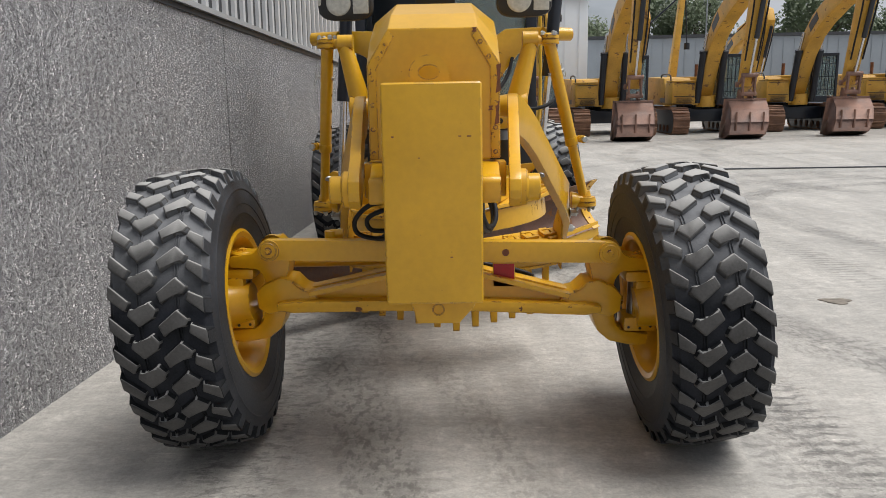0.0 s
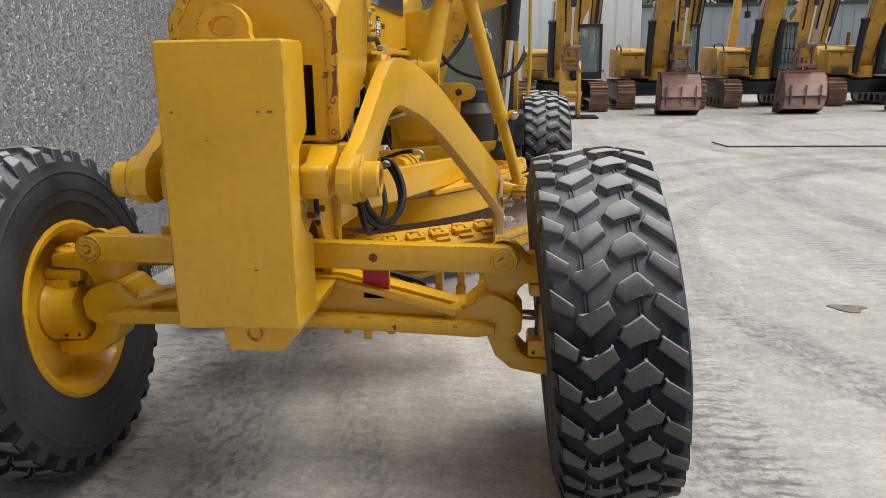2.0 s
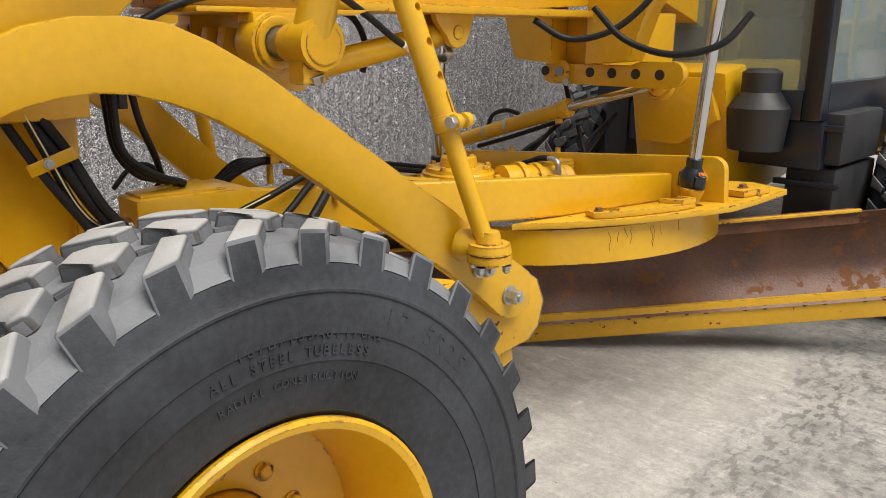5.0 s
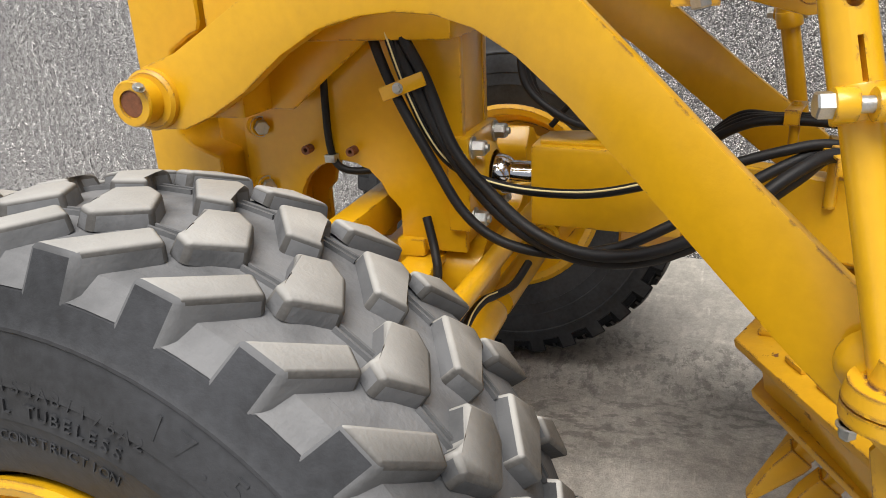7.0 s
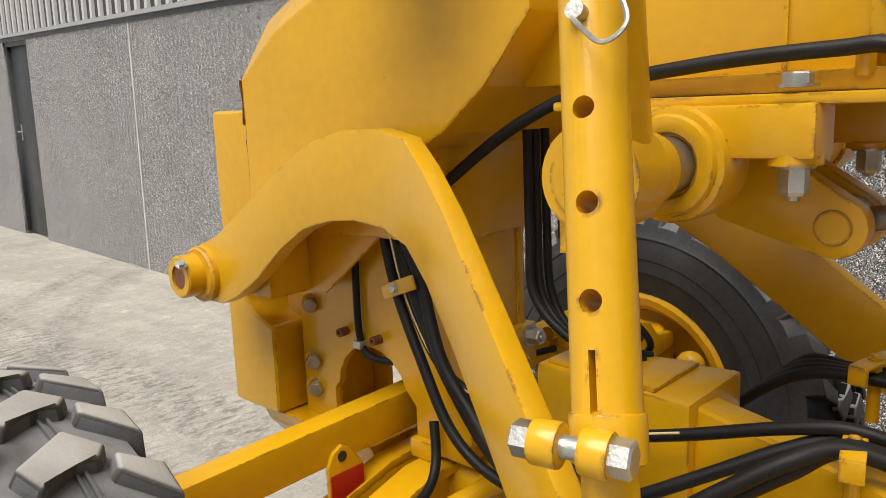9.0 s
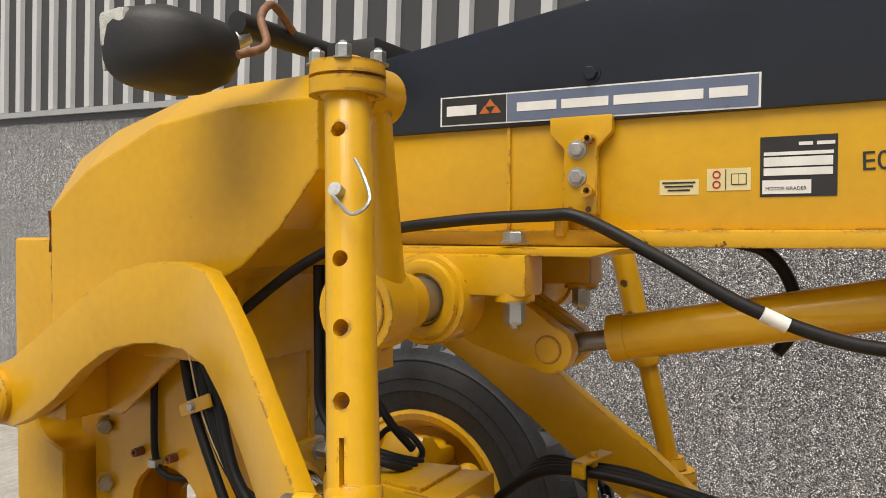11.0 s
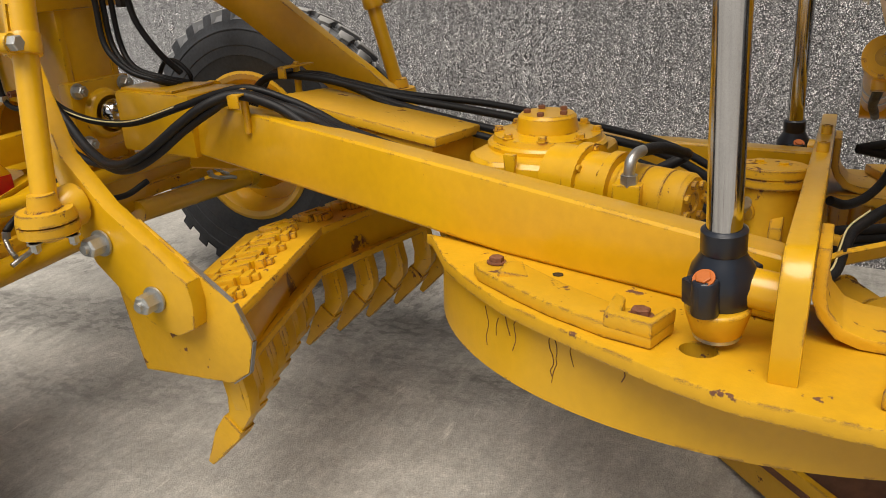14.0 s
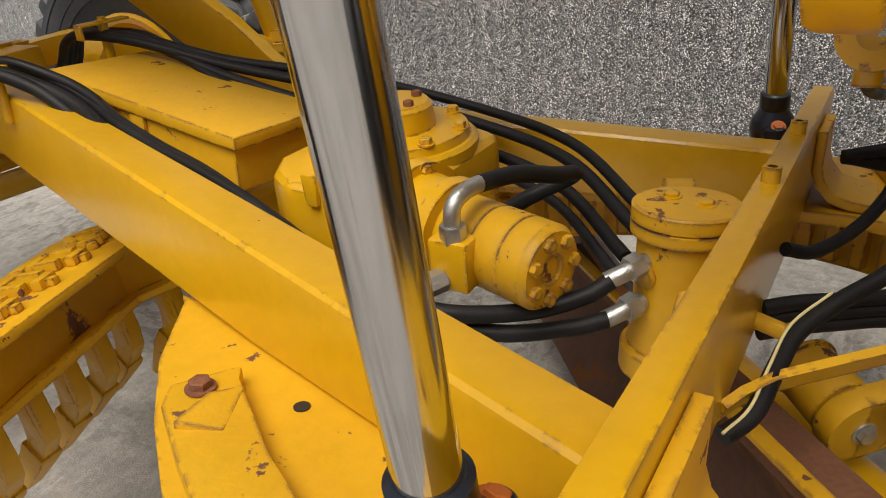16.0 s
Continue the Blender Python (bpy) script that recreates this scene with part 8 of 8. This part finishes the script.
    part("bucket_link", bm, BUCKET, stick, "greasy steel bucket linkage", bevel=0.01)
    if with_bucket:
        bm = bmesh.new()
        side = [(4.95, 1.62), (5.45, 1.55), (5.78, 1.20), (5.86, 0.70), (5.62, 0.20), (5.15, 0.02), (4.55, 0.03)]
        for s in (-1, 1):
            prism(bm, side, Matrix.Translation((0, s * 0.72 + 0.02, 0)) @ XZ, 0.04)
        back = side[1:]
        for (xa, za), (xb, zb) in zip(back, back[1:]):
            d = Vector((zb - za, 0, -(xb - xa))).normalized() * 0.035
            vs = [bm.verts.new((x + o * d.x, yy, z + o * d.z)) for yy in (-0.74, 0.74) for (x, z, o) in ((xa, za, 0), (xb, zb, 0), (xb, zb, 1), (xa, za, 1))]
            for q in ((0, 1, 2, 3), (7, 6, 5, 4), (0, 4, 5, 1), (1, 5, 6, 2), (2, 6, 7, 3), (3, 7, 4, 0)):
                bm.faces.new([vs[i] for i in q])
        box(bm, 4.93, 5.47, -0.74, 0.74, 1.56, 1.62)
        for yy in (-0.2, 0.2):
            prism(bm, [(4.92, 1.60), (5.0, 1.98), (5.2, 1.98), (5.5, 1.55)], Matrix.Translation((0, yy + 0.03, 0)) @ XZ, 0.06)
        bm.transform(Matrix.Translation((5.15, 0, 0)) @ Matrix.Diagonal((0.88, 0.86, 0.84, 1)) @ Matrix.Translation((-5.15, 0, 0)))
        bk = part("bucket", bm, BUCKET, E, "rusty brown digging bucket resting on the ground")
        for k in range(3):
            bm = bmesh.new()
            yy = -0.45 + 0.45 * k
            box(bm, 5.5, 5.79, yy - 0.02, yy + 0.02, 0.30, 0.92)
            part("wear_rib", bm, BUCKET, bk)
    else:
        bm = bmesh.new()
        for s in (-1, 1):
            prism(bm, [(4.8, 0.06), (5.5, 0.06), (5.62, 0.7), (5.45, 1.5), (4.95, 1.8)], Matrix.Translation((0, s * 0.26 + 0.05, 0)) @ XZ, 0.10)
        box(bm, 4.95, 5.50, -0.22, 0.22, 0.5, 1.15)
        rod(bm, (5.50, -0.34, 0.75), (5.50, 0.34, 0.75), 0.09, n=14)
        rod(bm, (5.06, -0.34, 1.66), (5.06, 0.34, 1.66), 0.09, n=14)
        part("coupler", bm, OLD_YELLOW, E, "yellow quick coupler", bevel=0.015)
        bm = bmesh.new()
        box(bm, 4.55, 5.75, -0.85, 0.85, 0.0, 0.06)
        part("ground_plate", bm, BLACK, E, "dark steel plate under the coupler")
    for yo in (0.2, -0.2):
        bm = bmesh.new()
        tube(bm, [(3.2, yo, 4.78), (4.9, yo * 1.3, 5.45), (6.0, yo * 1.35, 5.55), (6.2, yo * 1.2, 4.6), (5.55, yo, 2.6)], 0.03, 6, 4)
        part("boom_hose", bm, HOSE, boom)
    return E


def face(x, y, deg):
    """Pose whose +x looks along the compass angle deg, with its bucket near (x, y)."""
    c, s = math.cos(radians(deg)), math.sin(radians(deg))
    return Matrix.Translation((x - 5.2 * c, y - 5.2 * s, 0)) @ Matrix.Rotation(radians(deg), 4, "Z")


ex = build_excavator("excavator", "weathered yellow crawler excavator with rusty bucket")
ex.matrix_basis = face(6.2, 22.9, -91)
for x, y, a in ((18.4, 24.8, -90), (22.6, 25.6, -91), (27.0, 26.6, -90)):
    copy_thing(ex, face(x, y, a))
ex2 = build_excavator("guarded_excavator", "yellow crawler excavator with a caged cab window")
ex2.matrix_basis = face(10.05, 23.1, -90)
copy_thing(ex2, face(13.95, 23.9, -91))
ex3 = build_excavator("bucketless_excavator", "yellow crawler excavator on a coupler, no bucket", False)
ex3.matrix_basis = face(2.65, 21.7, -90)
copy_thing(ex3, face(-0.9, 33.5, -86))
# second row, behind
for x, y, a in ((4.6, 35.5, -80), (9.6, 37.0, -84), (16.5, 39.0, -82)):
    copy_thing(ex, face(x, y, a))

# ---------------- far buildings, lamp post and trees ----------------
def far_building(name, label, x0, x1, y0, y1, h, mat, windows):
    bm = bmesh.new()
    box(bm, x0, x1, y0, y1, 0, h)
    b = tagged(part(name, bm, mat, bevel=0.05), label, "building")
    bm = bmesh.new()
    box(bm, x0 - 0.15, x1 + 0.15, y0 - 0.15, y1 + 0.15, h, h + 0.25)
    part("roof_edge", bm, FLASHING, b)
    n = int((x1 - x0) / 0.9)
    bm = bmesh.new()
    box(bm, -0.03, 0.03, -0.04, 0.0, 0, h)
    seam = part("panel_seam", bm, FAR_WHITE if mat is FAR_WHITE else FAR_WALL, b)
    seam.matrix_basis = Matrix.Translation((x0 + 0.45, y0, 0))
    for k in range(1, min(n, 80)):
        share(seam, Matrix.Translation((x0 + 0.45 + 0.9 * k, y0, 0)))
    for x, z in windows:
        bm = bmesh.new()
        box(bm, x - 0.35, x + 0.35, y0 - 0.06, y0 + 0.05, z - 0.2, z + 0.2)
        part("vent", bm, FLASHING, b, "small dark wall vent")
    return b


far_building("white_warehouse", "pale blue-white warehouse facade behind the excavators", -14.0, 8.6, 46.0, 70.0, 7.4, FAR_WHITE, ((6.6, 6.2), (4.2, 6.2)))
far_building("grey_warehouse", "long low grey warehouse behind the yard", 9.0, 80.0, 62.0, 80.0, 5.9, FAR_WALL, ())
far_building("small_warehouse", "low grey warehouse far off", -40.0, 10.0, 82.0, 95.0, 6.5, FAR_WALL, ())
# telescopic yellow crane boom standing beyond the excavators
bm = bmesh.new()
prism(bm, [(0, 0), (0.55, 0), (1.15, 7.6), (0.85, 7.7)], Matrix.Translation((13.6, 47.0, 0)) @ XZ, 0.5)
crane = tagged(part("crane_boom", bm, OLD_YELLOW, bevel=0.03), "upright yellow crane boom beyond the excavators", "crane")
bm = bmesh.new()
rod(bm, (14.5, 46.8, 7.5), (10.8, 46.8, 4.2), 0.05, n=8)
rod(bm, (14.8, 46.8, 7.5), (15.0, 46.8, 4.6), 0.04, n=8)
rod(bm, (15.0, 46.8, 4.6), (15.0, 46.8, 4.2), 0.18, n=10)
part("hoist_line", bm, BLACK, crane)
post = tagged(empty("street_lamp"), "tall grey street lamp against the sky", "street lamp")
bm = bmesh.new()
rod(bm, (22.3, 66.0, 0), (22.3, 66.0, 10.4), 0.09, 0.05, n=12)
part("pole", bm, FLASH_LIGHT, post)
bm = bmesh.new()
box(bm, 21.7, 22.4, 65.85, 66.15, 10.35, 10.5)
part("lamp_head", bm, FLASHING, post, bevel=0.03)


def tree(x, y, h, seed):
    rng = random.Random(seed)
    T = tagged(empty("tree", (x, y, 0)), "dark green broadleaf tree behind the warehouse", "tree", "trees behind the yard")
    bm = bmesh.new()
    rod(bm, (0, 0, 0), (0, 0, h * 0.5), h * 0.035, h * 0.02, n=10)
    limbs = []
    for k in range(7):
        a, z = rng.uniform(0, 6.28), h * rng.uniform(0.32, 0.55)
        e = Vector((math.cos(a) * h * rng.uniform(0.15, 0.3), math.sin(a) * h * rng.uniform(0.15, 0.3), z + h * rng.uniform(0.15, 0.35)))
        rod(bm, (0, 0, z * 0.9), e, h * 0.012, h * 0.005, n=6)
        limbs.append(e)
    part("trunk", bm, BARK, T)
    vs, fs = [], []
    centres = [e + Vector((rng.gauss(0, 0.06), rng.gauss(0, 0.06), rng.gauss(0, 0.05))) * h for e in limbs for _ in range(4)]
    centres += [Vector((rng.gauss(0, 0.13), rng.gauss(0, 0.13), rng.uniform(0.42, 0.93))) * h for _ in range(16)]
    for c in centres:
        rad = h * rng.uniform(0.07, 0.13)
        for _ in range(150):
            d = Vector((rng.gauss(0, 1), rng.gauss(0, 1), rng.gauss(0, 0.75))).normalized() * rad * rng.uniform(0.55, 1.08)
            p, sz = c + d, h * rng.uniform(0.010, 0.022)
            u = Vector((rng.gauss(0, 1), rng.gauss(0, 1), rng.gauss(0, 1))).normalized()
            v = u.orthogonal().normalized()
            i = len(vs)
            vs += [p - u * sz, p + v * sz * 0.6, p + u * sz, p - v * sz * 0.6]
            fs.append((i, i + 1, i + 2, i + 3))
    me = bpy.data.meshes.new("crown")
    me.from_pydata(vs, [], fs)
    me.materials.append(LEAF)
    o = new("crown", me)
    o.parent = T
    return T


first = tree(14.0, 92.0, 13.0, 1)
second = tree(30.0, 96.0, 14.5, 2)
rng = random.Random(5)
for k in range(15):
    x, y = -8 + 9.2 * k + rng.uniform(-2, 2), rng.uniform(92, 108)
    if abs(x - 40) < 5 or 20 < x < 27:
        continue
    src = first if k % 2 else second
    copy_thing(src, Matrix.Translation((x, y, 0)) @ Matrix.Rotation(rng.uniform(0, 6.28), 4, "Z"))
# a steel bar lying on the yard, and small scraps
bm = bmesh.new()
rod(bm, (5.10, 12.74, 0.02), (15.0, 12.5, 0.02), 0.016, n=8)
rod(bm, (5.10, 12.74, 0.02), (4.99, 13.5, 0.03), 0.016, n=8)
tagged(part("steel_bar", bm, FLASHING), "long dark steel bar lying on the concrete", "steel bar")
bm = bmesh.new()
prism(bm, [((0.085 + 0.018 * math.sin(3 * a) + 0.012 * math.cos(5 * a)) * math.cos(a) * 1.3, (0.085 + 0.018 * math.sin(3 * a)) * math.sin(a)) for a in [2 * math.pi * k / 26 for k in range(26)]], Matrix.Translation((3.12, 2.28, 0.0)), 0.006)
tagged(part("dirt_patch", bm, DIRT, bevel=0.002), "small brown dirt patch on the concrete", "dirt")
